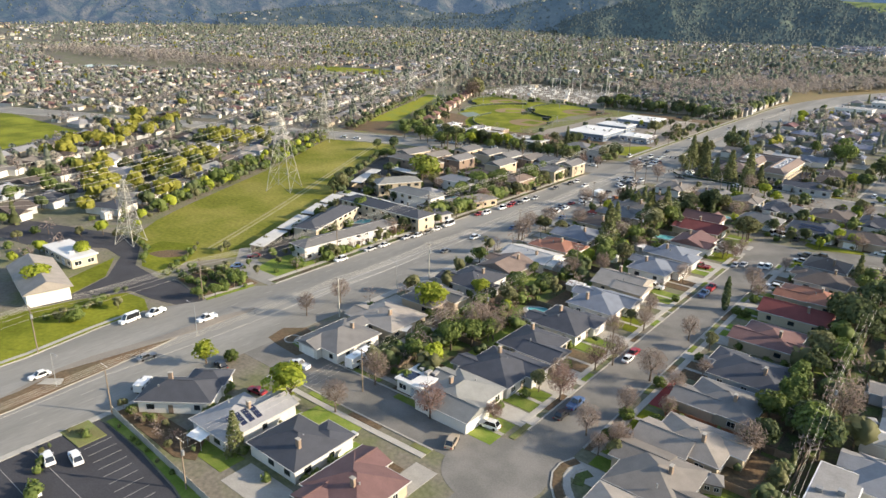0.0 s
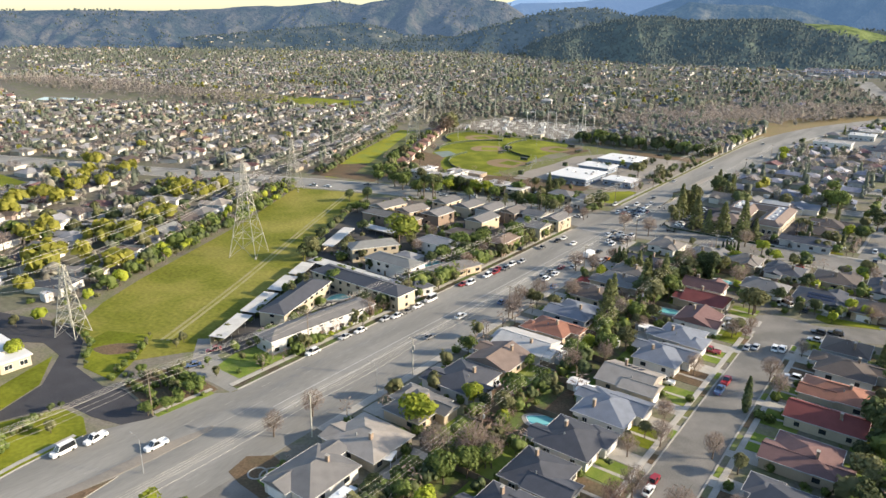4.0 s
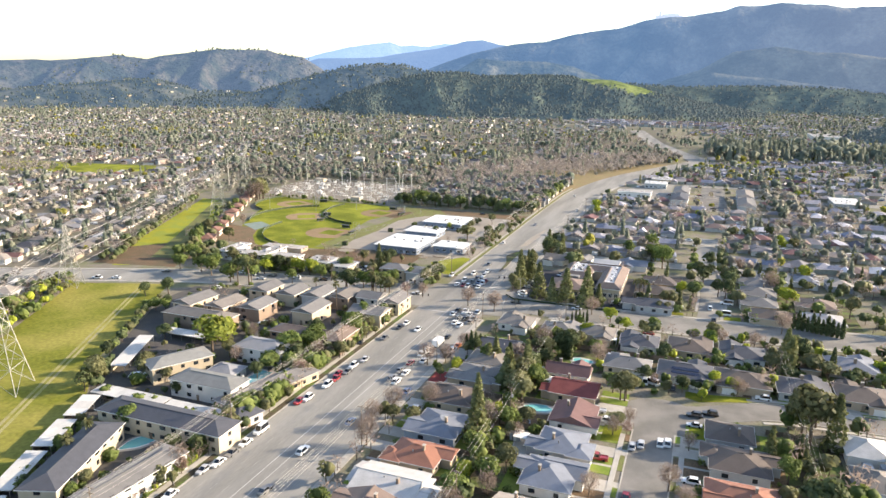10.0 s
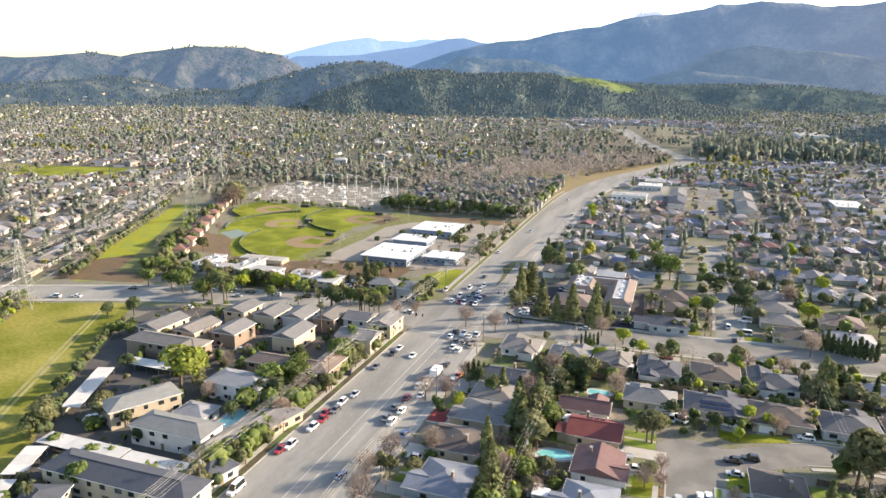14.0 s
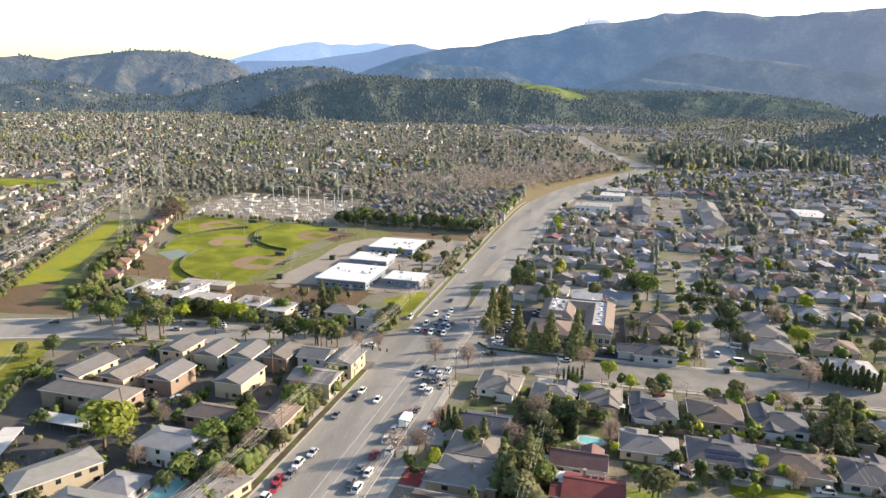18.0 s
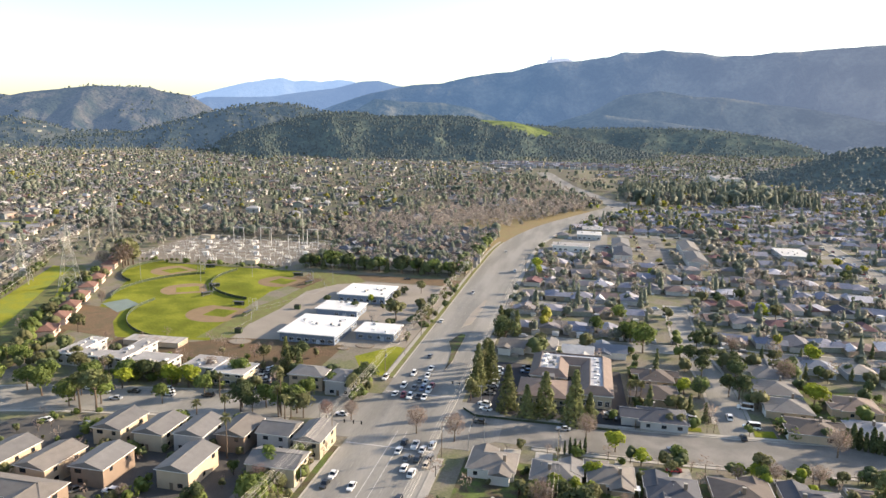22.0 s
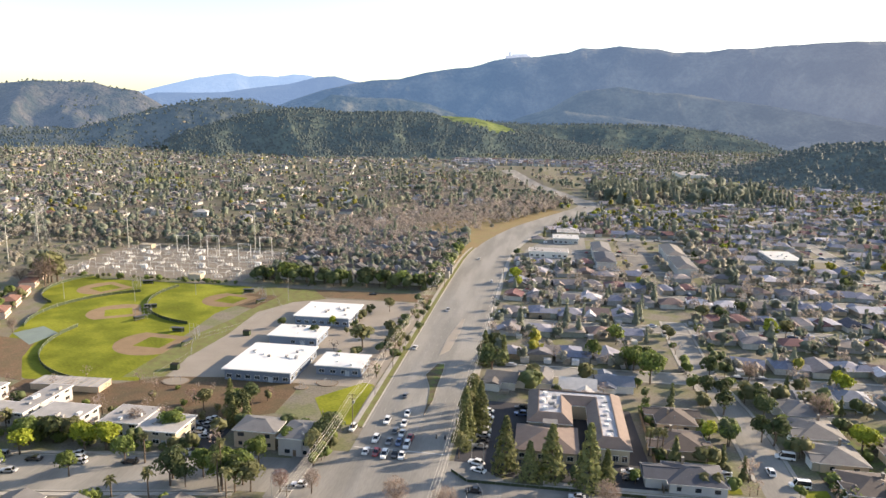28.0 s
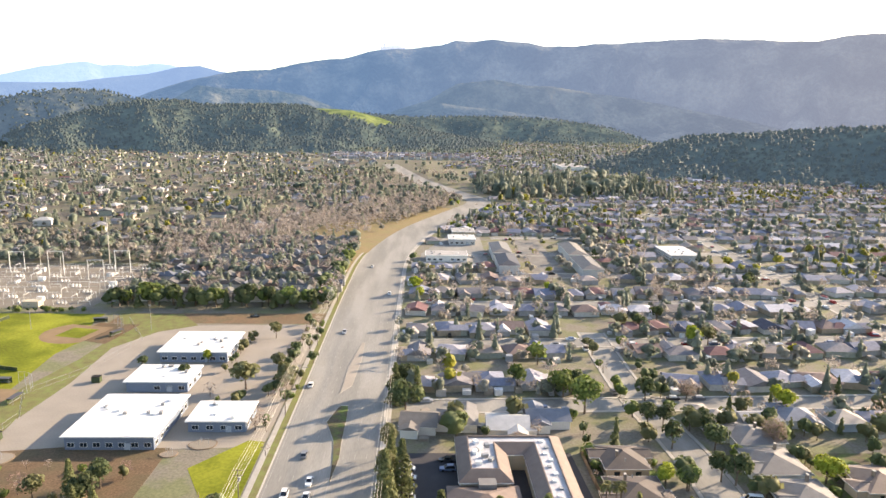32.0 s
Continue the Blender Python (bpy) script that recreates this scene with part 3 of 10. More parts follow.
def tree_meshes(kind, variant, level):
    """Trunk and crown for a tree one metre high. level: 2 near, 1 middle, 0 far."""
    def make():
        rng = np.random.default_rng(variant * 31 + len(kind) * 7 + sum(map(ord, kind)))
        g = random.Random(variant + 11)
        form = {"dark": "broad", "lime": "broad", "bud": "bare"}.get(kind, kind)
        n = {2: 1000, 1: 320, 0: 60}[level]
        size = {2: 0.043, 1: 0.078, 0: 0.14}[level]
        if form == "bare":
            n, size = int(n * 1.3), size * 1.15
        if form in ("conifer", "cypress"):
            size *= 0.72
        if form == "shrub":
            n, size = n // 2, size * 2.4
        pts, way = crown_points(form, n, rng)
        v = leaf_cloud(pts, way, size, rng)
        if form == "bare":
            v = v.reshape(-1, 4, 3)
            mid = v.mean(1, keepdims=True)
            v[:, 1::2] = mid + (v[:, 1::2] - mid) * 0.15
            v = v.reshape(-1, 3)
        return trunk_shape(form, rng, g).mesh("trunk", M["bark"]), quads_mesh("crown", v, M[LEAF[kind]])
    return shared(MESHES, ("tree", kind, variant, level), make)


TREE_RNG = random.Random(5)


def tree(kind, x, y, h, level=1, spread=1.0, z=0.0, group=""):
    g = TREE_RNG
    tr, cr = tree_meshes(kind, g.randrange(3), level)
    name = {"shrub": "shrub", "cypress": "cypress", "conifer": "conifer"}.get(kind, "tree")
    ob = new(name)
    k = spread * g.uniform(0.92, 1.1)
    ob.matrix_basis = pose(x, y, z, 0, 0, g.uniform(0, 360)) @ Matrix.Diagonal((h * k, h * k, h, 1))
    tagged(ob, TREE_WORDS[kind], "shrub" if kind == "shrub" else "tree", group)
    part("trunk", tr, ob)
    part("crown", cr, ob)
    return ob

# ---------------- ground, roads, fields ----------------
g0 = Shape()
EX = 6500
for i in range(26):
    for j in range(26):
        x0, x1 = -EX + i * 500, -EX + (i + 1) * 500
        y0, y1 = -EX + j * 500, -EX + (j + 1) * 500
        g0.poly([(x0, y0, 0), (x1, y0, 0), (x1, y1, 0), (x0, y1, 0)])
me = g0.mesh("ground", M["ground"])
bmw = bmesh.new(); bmw.from_mesh(me); bmesh.ops.remove_doubles(bmw, verts=bmw.verts, dist=0.01); bmw.to_mesh(me); bmw.free()
tagged(new("ground", me), "dusty brown and green suburban ground", "ground", kind="structure")

MAIN = smooth_line([(1, -260), (1, -100), (0.5, 0), (0.5, 150), (0.5, 300), (0, 450), (-0.5, 600), (3, 700), (24, 805), (60, 905), (90, 985), (92, 1030), (72, 1085), (36, 1208), (10, 1320), (-40, 1600)], 14)
CROSS_R = smooth_line([(8, 340), (60, 339), (110, 341), (160, 345), (300, 352), (520, 365)], 14)
CROSS_L = smooth_line([(-8, 343), (-40, 341), (-85, 333), (-130, 325), (-170, 311), (-260, 275), (-400, 220), (-700, 110)], 14)
ST_A = smooth_line([(93, 20), (92.5, 60), (91.7, 100), (91.7, 180), (92, 254)], 4)
ST_B = smooth_line([(12, 92), (50, 92), (88, 93)], 4)
ST_BR = smooth_line([(92, 254), (106, 259), (120, 267), (140, 270), (200, 271), (300, 272)], 10)
ST_C = smooth_line([(107, 348), (108, 400), (104, 450), (106, 520)], 12)
STREETS = [(MAIN, 15.0), (CROSS_R, 9.5), (CROSS_L, 9.5), (ST_A, 5.6), (ST_B, 5.6), (ST_BR, 5.6), (ST_C, 5.2)]
# streets of the far grid to the east
GRID_Y = [437, 503, 566, 632, 700, 768, 836, 906]
GRID = []
for i, gy in enumerate(GRID_Y):
    x0 = 22 if gy < 690 else 50 + (gy - 690) * 0.42
    GRID.append(smooth_line([(x0, gy), (200, gy + 6), (420, gy + 18), (640, gy + 40)], 25))
for gx in (245, 400, 560):
    GRID.append(smooth_line([(gx, 350), (gx + 6, 600), (gx + 20, 920)], 25))
# quiet streets further east
EAST = [smooth_line([(gx, -80), (gx, 120), (gx + 1, 262)], 30) for gx in (162, 217, 279, 343, 408)]
GRID += EAST
STREETS += [(l, 4.8) for l in GRID]

asph = [("main_road", MAIN, 15.0, 0.05, "asphalt"), ("cross_road", CROSS_R, 9.5, 0.045, "asphalt_side"), ("cross_road", CROSS_L, 9.5, 0.04, "asphalt"),
        ("street", ST_A, 5.6, 0.04, "asphalt_side"), ("street", ST_B, 5.6, 0.035, "asphalt_side"), ("street", ST_BR, 5.6, 0.03, "asphalt_side"), ("street", ST_C, 5.2, 0.03, "asphalt")]
asph += [("street", l, 4.8, 0.02 + 0.002 * i, "asphalt") for i, l in enumerate(GRID)]
for nm, line, half, z, mt in asph:
    tagged(new(nm, strip(line, half, -0.3, z).mesh(nm, M[mt])), "worn grey asphalt road surface", "road", kind="structure")
ground_piece("road_flare", [(-14, 118), (-18, 114), (-21, 95), (-25, 86), (-24, 69), (-21, 51), (-21, -120), (-10, -120), (-10, 118)], "asphalt", 0.042, "worn grey asphalt by the main road", "road")
ground_piece("cul_de_sac", blob(93, 253, 12, 12, wob=0.0), "asphalt_side", 0.037, "round end of the asphalt street", "road")
ground_piece("street_corner", blob(88, 90, 10, 10, wob=0.0), "asphalt_side", 0.037, "rounded asphalt street corner", "road")
ground_piece("junction", [(-22, 322), (24, 322), (32, 331), (32, 350), (22, 358), (-22, 358), (-30, 352), (-30, 330)], "asphalt", 0.055, "wide asphalt junction", "road")


def sidewalk(line, shift, half=0.9, lo=None, hi=None, axis=1):
    pts = [p for p in line if (lo is None or p[axis] >= lo) and (hi is None or p[axis] <= hi)]
    if len(pts) > 1:
        tagged(new("pavement", strip(pts, half, -0.3, 0.15, shift).mesh("pavement", M["concrete"])), "pale concrete pavement with a raised kerb", "pavement", kind="structure")


def verge(line, shift, half, lo, hi, axis=1, mat="grass"):
    pts = [p for p in line if lo <= p[axis] <= hi]
    if len(pts) > 1:
        tagged(new("verge", strip(pts, half, -0.3, 0.12, shift).mesh("verge", M[mat])), "narrow grass verge beside the kerb", "verge", kind="structure")


for lo, hi in ((112, 318), (362, 700)):
    sidewalk(MAIN, -15.3, 0.25, lo, hi)
    verge(MAIN, -16.6, 1.05, lo, hi, 1, "garden" if lo < 300 else "dry_grass")
    sidewalk(MAIN, -18.5, 0.85, lo, hi)
for lo, hi in ((104, 318), (362, 980)):
    sidewalk(MAIN, 15.25, 0.25, lo, hi)
    sidewalk(MAIN, 16.5, 1.0, lo, hi)
sidewalk(MAIN, 16.0, 0.8, -100, 82)
for s_ in (-1, 1):
    sidewalk(ST_A, 5.8 * s_, 0.2, 104, 244)
    for k in range(11):
        verge(ST_A, 6.7 * s_, 0.65, 103 + 13 * k + 3 * s_, 112 + 13 * k + 3 * s_, 1, ("grass", "dirt", "dry_grass")[(k * 2 + s_) % 3])
    sidewalk(ST_A, 8.1 * s_, 0.7, 104, 240)
    sidewalk(ST_B, 5.8 * s_, 0.2, 28, 78, 0)
    for k in range(4):
        verge(ST_B, 6.8 * s_, 0.7, 28 + 13 * k, 38 + 13 * k, 0, ("dry_grass", "grass", "dirt")[k % 3])
    sidewalk(ST_B, 8.4 * s_, 0.7, 28, 78, 0)
    sidewalk(CROSS_R, 9.8 * s_, 0.3, 36, 500, 0)
    sidewalk(CROSS_R, 11.4 * s_, 0.8, 36, 500, 0)
    sidewalk(CROSS_L, 9.8 * s_, 0.3, -600, -34, 0)
    sidewalk(CROSS_L, 11.4 * s_, 0.8, -600, -34, 0)
    sidewalk(ST_BR, 5.8 * s_, 0.2, 108, 300, 0)
    sidewalk(ST_BR, 7.6 * s_, 0.7, 108, 300, 0)
    sidewalk(ST_C, 6.0 * s_, 0.6, 356, 520)
    for l in GRID:
        sidewalk(l, 5.6 * s_, 0.6)

# road markings
def dashes(line, shift, lo, hi, on=3.0, gap=9.0, half=0.09, mat="paint_worn", z=0.062):
    s, run = Shape(), 0.0
    pts = [Vector(p) for p in line]
    for a, b in zip(pts, pts[1:]):
        d = (b - a).normalized(); n = Vector((d.y, -d.x)); t = 0.0
        L = (b - a).length
        while t < L:
            ph = (run + t) % (on + gap)
            e = min(L, t + (on - ph if ph < on else on + gap - ph) + 1e-4)
            if ph < on and lo <= (a + d * t).y <= hi:
                p, q = a + d * t + n * shift, a + d * e + n * shift
                s.prism([p + n * half, q + n * half, q - n * half, p - n * half], z - 0.03, z)
            t = e
        run += L
    if s.v:
        tagged(new("lane_marking", s.mesh("lane_marking", M[mat])), "worn white painted lane line", "road marking", kind="structure")


for sh in (-11.3, -7.8, -4.4, 4.6, 8.0, 11.4):
    dashes(MAIN, sh, -200, 312)
    dashes(MAIN, sh, 366, 980)
for sh in (-0.9, 2.2):
    dashes(MAIN, sh, 112, 318, 200, 0.01, 0.1, "paint_white")
    dashes(MAIN, sh, 362, 404, 200, 0.01, 0.1)
# edge lines
for sh in (-14.2, 14.2):
    dashes(MAIN, sh, 120, 312, 200, 0.01, 0.07)
    dashes(MAIN, sh, 366, 980, 200, 0.01, 0.07)
dashes(MAIN, -5.2, 44, 112, 200, 0.01, 0.16)
for yy in (318.5, 361.5):
    s = Shape(); s.box(-14, yy - 0.25, 0.03, 14, yy + 0.25, 0.066)
    tagged(new("stop_line", s.mesh("stop_line", M["paint_white"])), "white stop line across the lanes", "road marking", kind="structure")

# medians
def median(outline, fill, label):
    ob = root("median", 0, 0, 0, 0, label, "traffic island", kind="structure")
    s = Shape(); s.prism(outline, -0.3, 0.18); part("kerb", s.mesh("kerb", M["concrete"]), ob)
    c = Vector((sum(p[0] for p in outline) / len(outline), sum(p[1] for p in outline) / len(outline)))
    s = Shape(); s.prism([tuple(Vector(p) + (c - Vector(p)).normalized() * 0.45) for p in outline], 0.0, 0.21); part("fill", s.mesh("fill", M[fill]), ob)


median([(-6, -150), (0, -150), (0.6, 40), (-0.7, 52), (-1.6, 62), (-3.2, 74), (-4.2, 80), (-5.4, 74), (-7.2, 61), (-8.6, 54), (-6.2, 44)], "dirt", "long raised median of bare brown dirt")
ground_piece("median_paving", [(-5.2, 38), (-6.2, 44), (-8.6, 54), (-7.2, 61), (-5.4, 74), (-4.0, 88.5), (-3.7, 103.5), (-5.0, 104.5), (-7.6, 91), (-8.2, 75), (-10.4, 61.5), (-10.2, 53.5), (-7.4, 43)], "pad", 0.17, "pale worn concrete edge of the median", "kerb")
ground_piece("median_slab", [(-6.4, 47.6), (-2.4, 51), (-4.4, 52.6), (-7.6, 50)], "concrete", 0.24, "pale concrete slab across the median", "kerb")
ground_piece("planting_bed", [(13, 95.5), (18, 94.5), (26, 94), (27, 97), (24.5, 104), (16, 105.5), (11.5, 101.5)], "dirt", 0.08, "curved planting bed at the street corner", "bed")
ground_piece("corner_lawn", [(20, 97.5), (25, 96.5), (24.5, 103), (19.5, 104)], "grass", 0.088, "small green lawn in front of the house", "lawn")
median([(2.7, 386), (3.8, 400), (3.4, 411), (3.0, 430), (2.5, 437.4), (-0.4, 437.8), (-3.3, 425), (0.6, 411), (2.0, 399)], "garden", "tapered traffic island of dark planted soil")
median([(-1.6, 448), (2.0, 455), (3.2, 483), (2.7, 503.5), (1.5, 504), (-1.4, 474)], "pad", "pale concrete traffic island in the main road")

# fields and lots
ground_piece("field", [(-56, 104), (-42, 128), (-76, 198), (-97, 222), (-128, 282), (-140, 306), (-184, 290), (-144, 218), (-112, 148), (-101, 128), (-88, 112)], "meadow", 0.03, "open yellow-green grass field below power lines", "field")
for sh in (-1.1, 0.9):
    tagged(new("path", strip(smooth_line([(-57, 124), (-65.2, 140.8), (-80.6, 171.2), (-102, 210.8), (-123.4, 250.3), (-150, 300)], 8), 0.55, -0.2, 0.045, sh).mesh("path", M["track"])), "worn pale track through the grass", "path", kind="structure")
ground_piece("worn_strip", [(-165, 348), (-187, 344), (-216, 400), (-263, 486), (-277, 522), (-264, 512), (-248, 471), (-200, 402)], "dry_grass", 0.046, "dull worn grass beside the flowering strip", "field")
ground_piece("grass_strip", [(-176, 331), (-193, 322), (-226, 375), (-292, 515), (-264, 512), (-200, 392)], "mustard", 0.03, "flowering yellow-green strip below power lines", "field")
ground_piece("bare_lot", [(-160, 332), (-206, 322), (-222, 352), (-180, 398)], "dirt", 0.036, "bare brown earth by the road", "field")
ground_piece("church_lawn", [(-21.3, -60), (-21.3, 51), (-24.4, 69), (-25.6, 84), (-33, 87), (-41, 86), (-44, 80), (-47, 72), (-50, 60), (-60, -60)], "turf", 0.16, "bright green mown lawn beside the road", "lawn")
ground_piece("church_car_park", [(-20, 96.5), (-23, 91), (-32, 88.5), (-42, 87.5), (-46.5, 77), (-49.5, 66), (-56, 66), (-52, 75), (-58, 88.5), (-72, 99.5), (-84, 100.5), (-108, 84), (-130, 80), (-140, 95), (-92, 112), (-76, 108.5), (-61, 99), (-45, 98), (-38, 100.5), (-20, 98)], "asphalt_dark", 0.046, "dark asphalt drive and car park", "car park")
ground_piece("church_green", [(-67, 84), (-73, 98), (-58.5, 88), (-52.5, 75), (-55, 67), (-61, 70)], "turf", 0.052, "green lawn strip beside the church", "lawn")
ground_piece("garden_plot", [(-75, 109.5), (-77, 117), (-63, 124), (-53, 113), (-45, 101), (-59, 100)], "turf", 0.048, "rough green corner of the field", "lawn")
ground_piece("bare_bed", blob(-63, 112, 6, 4, 40), "dirt", 0.056, "bare brown patch in the grass", "bed")
ground_piece("verge_lawn", [(-40, 101.5), (-22, 99), (-19, 107), (-19, 116), (-33, 116.5), (-43, 112)], "dirt", 0.05, "brown planting bed with dense shrubs", "bed")
ground_piece("access_drive", [(-34, 117), (-15, 117), (-15, 122), (-36, 128), (-42, 138), (-50, 131)], "asphalt", 0.044, "asphalt drive into the flats", "road")
ground_piece("apartment_yard", [(-20, 132), (-20, 320), (-40, 322), (-126, 308), (-126, 285), (-92, 218), (-74, 196), (-42, 130)], "yard_paving", 0.034, "dark asphalt yard between the flats", "car park")
ground_piece("car_park", [(15.8, -60), (15.8, 50), (21, 50.5), (34, 50.2), (48, 48.6), (60, 46), (60, -60)], "asphalt_dark", 0.048, "dark asphalt car park with stall lines", "car park")
ground_piece("lot_planter", [(16, 43), (23.8, 43.2), (23.8, 48.6), (16, 48.6)], "dry_grass", 0.2, "raised planted island in the car park", "bed")
ground_piece("wall_strip", [(19, 50.8), (34, 50.6), (48, 49), (60, 46.4), (60, 50), (38, 52.2), (19, 52.6)], "grass", 0.1, "green strip along the block wall", "lawn")
ground_piece("back_plot", [(17, 54), (40, 53.5), (44, 55.5), (40, 60), (19, 59)], "dirt", 0.085, "brown back garden plot", "garden")
ground_piece("corner_grass", [(46.5, 77), (53, 76.6), (60, 81.4), (60, 83), (47, 83)], "grass", 0.1, "green lawn at the street side", "lawn")
ground_piece("shop_car_park", [(17, 352), (17, 404), (40, 404), (72, 404), (74, 351)], "asphalt_dark", 0.036, "dark asphalt car park beside the office", "car park")
ground_piece("school_yard", [(-20, 408), (-20, 530), (-77, 527), (-92, 517), (-103, 495), (-101, 457), (-103, 425), (-100, 404), (-78, 407), (-49, 406)], "pad", 0.031, "pale hard-surfaced school yard", "school yard")
ground_piece("school_car_park", [(-22, 440), (-22, 530), (-46, 528), (-46, 440)], "pad", 0.038, "worn pale grey school car park", "car park")
ground_piece("back_lot", [(-18, 531), (-18, 548), (-120, 546), (-120, 530)], "dirt", 0.037, "strip of brown bare earth", "lot")
ground_piece("dry_lot", [(-47, 380), (-47, 407), (-78, 407.5), (-101, 404), (-114, 394), (-150, 392), (-150, 368), (-93, 370), (-65, 371)], "dirt", 0.036, "strip of rough brown ground behind the flats", "lot")
ground_piece("side_lot", [(-101, 404), (-103, 425), (-101, 457), (-103, 495), (-92, 517), (-77, 527), (-90, 545), (-122, 546), (-108, 520), (-110, 480), (-116, 450), (-116, 400)], "dry_grass", 0.044, "worn dry grass strip between yard and ball fields", "lot")
ground_piece("school_lawn", [(-38, 395), (-25, 412), (-20, 411), (-19.5, 376), (-28, 376)], "turf", 0.040, "bright green lawn beside the road", "lawn")
ground_piece("sports_ground", [(-108, 398), (-118, 440), (-128, 545), (-230, 545), (-222, 500), (-196, 440), (-176, 402), (-150, 392)], "turf", 0.033, "bright green sports ground", "sports field")
M["far_garden"] = material("far_garden_ground", (0.16, 0.143, 0.118), 0.95, 0.4, 0.03, 0.4, 0.0, second=(0.125, 0.128, 0.08))
ground_piece("garden_ground", [(-2600, 760), (-420, 668), (-150, 664), (-150, 735), (-60, 800), (40, 980), (30, 1700), (-2600, 1900)], "far_garden", 0.02, "brown soil and thin grass between the western houses", "ground")
ground_piece("garden_ground", [(-2600, -160), (-140, 40), (-110, 128), (-200, 300), (-300, 500), (-420, 666), (-2600, 758)], "far_garden", 0.02, "brown soil and thin grass between the western streets", "ground")
ground_piece("substation_yard", [(-262, 552), (-140, 556), (-140, 652), (-276, 652)], "gravel", 0.04, "pale gravel yard of the substation", "yard")
ground_piece("far_field", [(-490, 590), (-440, 680), (-700, 640), (-760, 560)], "turf", 0.03, "distant flat green field", "field")
ground_piece("far_park", [(-290, 140), (-318, 196), (-430, 196), (-470, 150), (-380, 120)], "turf", 0.03, "distant green park lawn", "field")
ground_piece("percolation_pond", [(-815, 430), (-790, 408), (-740, 432), (-700, 452), (-716, 466), (-770, 458)], "pond", 0.05, "shallow pale pond beside the western creek", "pond")
ground_piece("pond_bank", [(-1180, 520), (-840, 424), (-790, 396), (-705, 436), (-640, 475), (-585, 525), (-545, 560), (-620, 566), (-1150, 560)], "ground", 0.03, "pale dry bank of the creek and pond", "bank")
ground_piece("far_lawn", [(-556, 1100), (-490, 1124), (-552, 1230), (-620, 1200)], "turf", 0.03, "distant green sports lawn", "field")
ground_piece("creek_bank", [(-20, 640), (8, 735), (30, 830), (70, 935), (40, 960), (-60, 830), (-80, 700)], "straw", 0.034, "dry straw-coloured creek bank", "bank")
ground_piece("front_strip", [(-19.4, 123), (-19.4, 192), (-23, 192), (-33, 132), (-30, 123)], "grass", 0.052, "grass strip with shrubs before the flats", "lawn")

# planted ground of the gardens, and the lawns of the cul-de-sac
ground_piece("garden_block", [(24, 277), (164, 279), (164, 322), (110, 319), (24, 318)], "garden", 0.032, "dark planted garden ground between the houses", "garden")
ground_piece("garden_block", [(44, 110), (60.5, 110), (60.5, 276.5), (44, 276.5)], "garden", 0.032, "dark planted garden ground between the houses", "garden")
ground_piece("garden_block", [(121, 90), (140, 90), (140, 250), (107, 252), (107, 238), (121, 238)], "garden", 0.032, "dark planted garden ground between the houses", "garden")
ground_piece("front_lawn", [(99.6, 274.2), (104.1, 273.8), (119, 276.4), (119.4, 273.4), (103.7, 267.4), (99.7, 269.5)], "turf", 0.09, "bright green front lawn by the cul-de-sac", "lawn")
ground_piece("front_lawn", [(101.5, 251.3), (107.0, 252.1), (106.3, 243.2), (101.2, 241)], "turf", 0.09, "bright green front lawn by the cul-de-sac", "lawn")
ground_piece("front_lawn", [(78.2, 241.5), (83.2, 242.4), (83.2, 233.2), (78.2, 231.8)], "turf", 0.09, "bright green front lawn by the cul-de-sac", "lawn")
ground_piece("front_lawn", [(89.2, 355.9), (96.4, 356.9), (96.2, 353.6), (89.3, 353.4)], "turf", 0.09, "bright green corner lawn at the cross road", "lawn")
ground_piece("front_lawn", [(113.1, 358.5), (119.5, 359.8), (119.5, 354.4), (112.7, 354.2)], "turf", 0.09, "bright green corner lawn at the cross road", "lawn")
ground_piece("back_lawn", [(55.5, 273.1), (58.2, 272.5), (59.4, 250.9), (55.0, 249.0)], "grass", 0.075, "green back garden lawn", "lawn")
ground_piece("garden_block", [(76, 353), (94, 353), (94, 404), (76, 404)], "garden", 0.032, "dark planted garden ground between the houses", "garden")
ground_piece("garden_block", [(120.5, 355), (166, 357), (166, 404), (121.5, 404)], "garden", 0.032, "dark planted garden ground between the houses", "garden")

# kerb and pavement along the church lawn and the planted corner, pale edge of the median
def edge_strip(name, line, half, top, mat, label, category):
    tagged(new(name, strip(smooth_line(line, 8), half, -0.3, top).mesh(name, M[mat])), label, category, kind="structure")


edge_strip("kerb", [(-21.15, -60), (-21.15, 40), (-21.3, 51), (-24.2, 69), (-25.3, 83)], 0.2, 0.175, "concrete", "pale concrete kerb along the lawn", "kerb")
edge_strip("pavement", [(-22.9, -60), (-22.9, 40), (-23.2, 52), (-26.0, 69), (-27.0, 82)], 0.65, 0.18, "concrete", "pale concrete pavement across the lawn edge", "pavement")
edge_strip("pavement", [(-21.6, 99), (-20.9, 108), (-20.3, 115)], 0.6, 0.15, "concrete", "pale concrete pavement beside the planted corner", "pavement")
edge_strip("verge", [(-19.9, 98.5), (-19.2, 108), (-18.6, 114)], 0.8, 0.13, "grass", "narrow green verge beside the kerb", "verge")

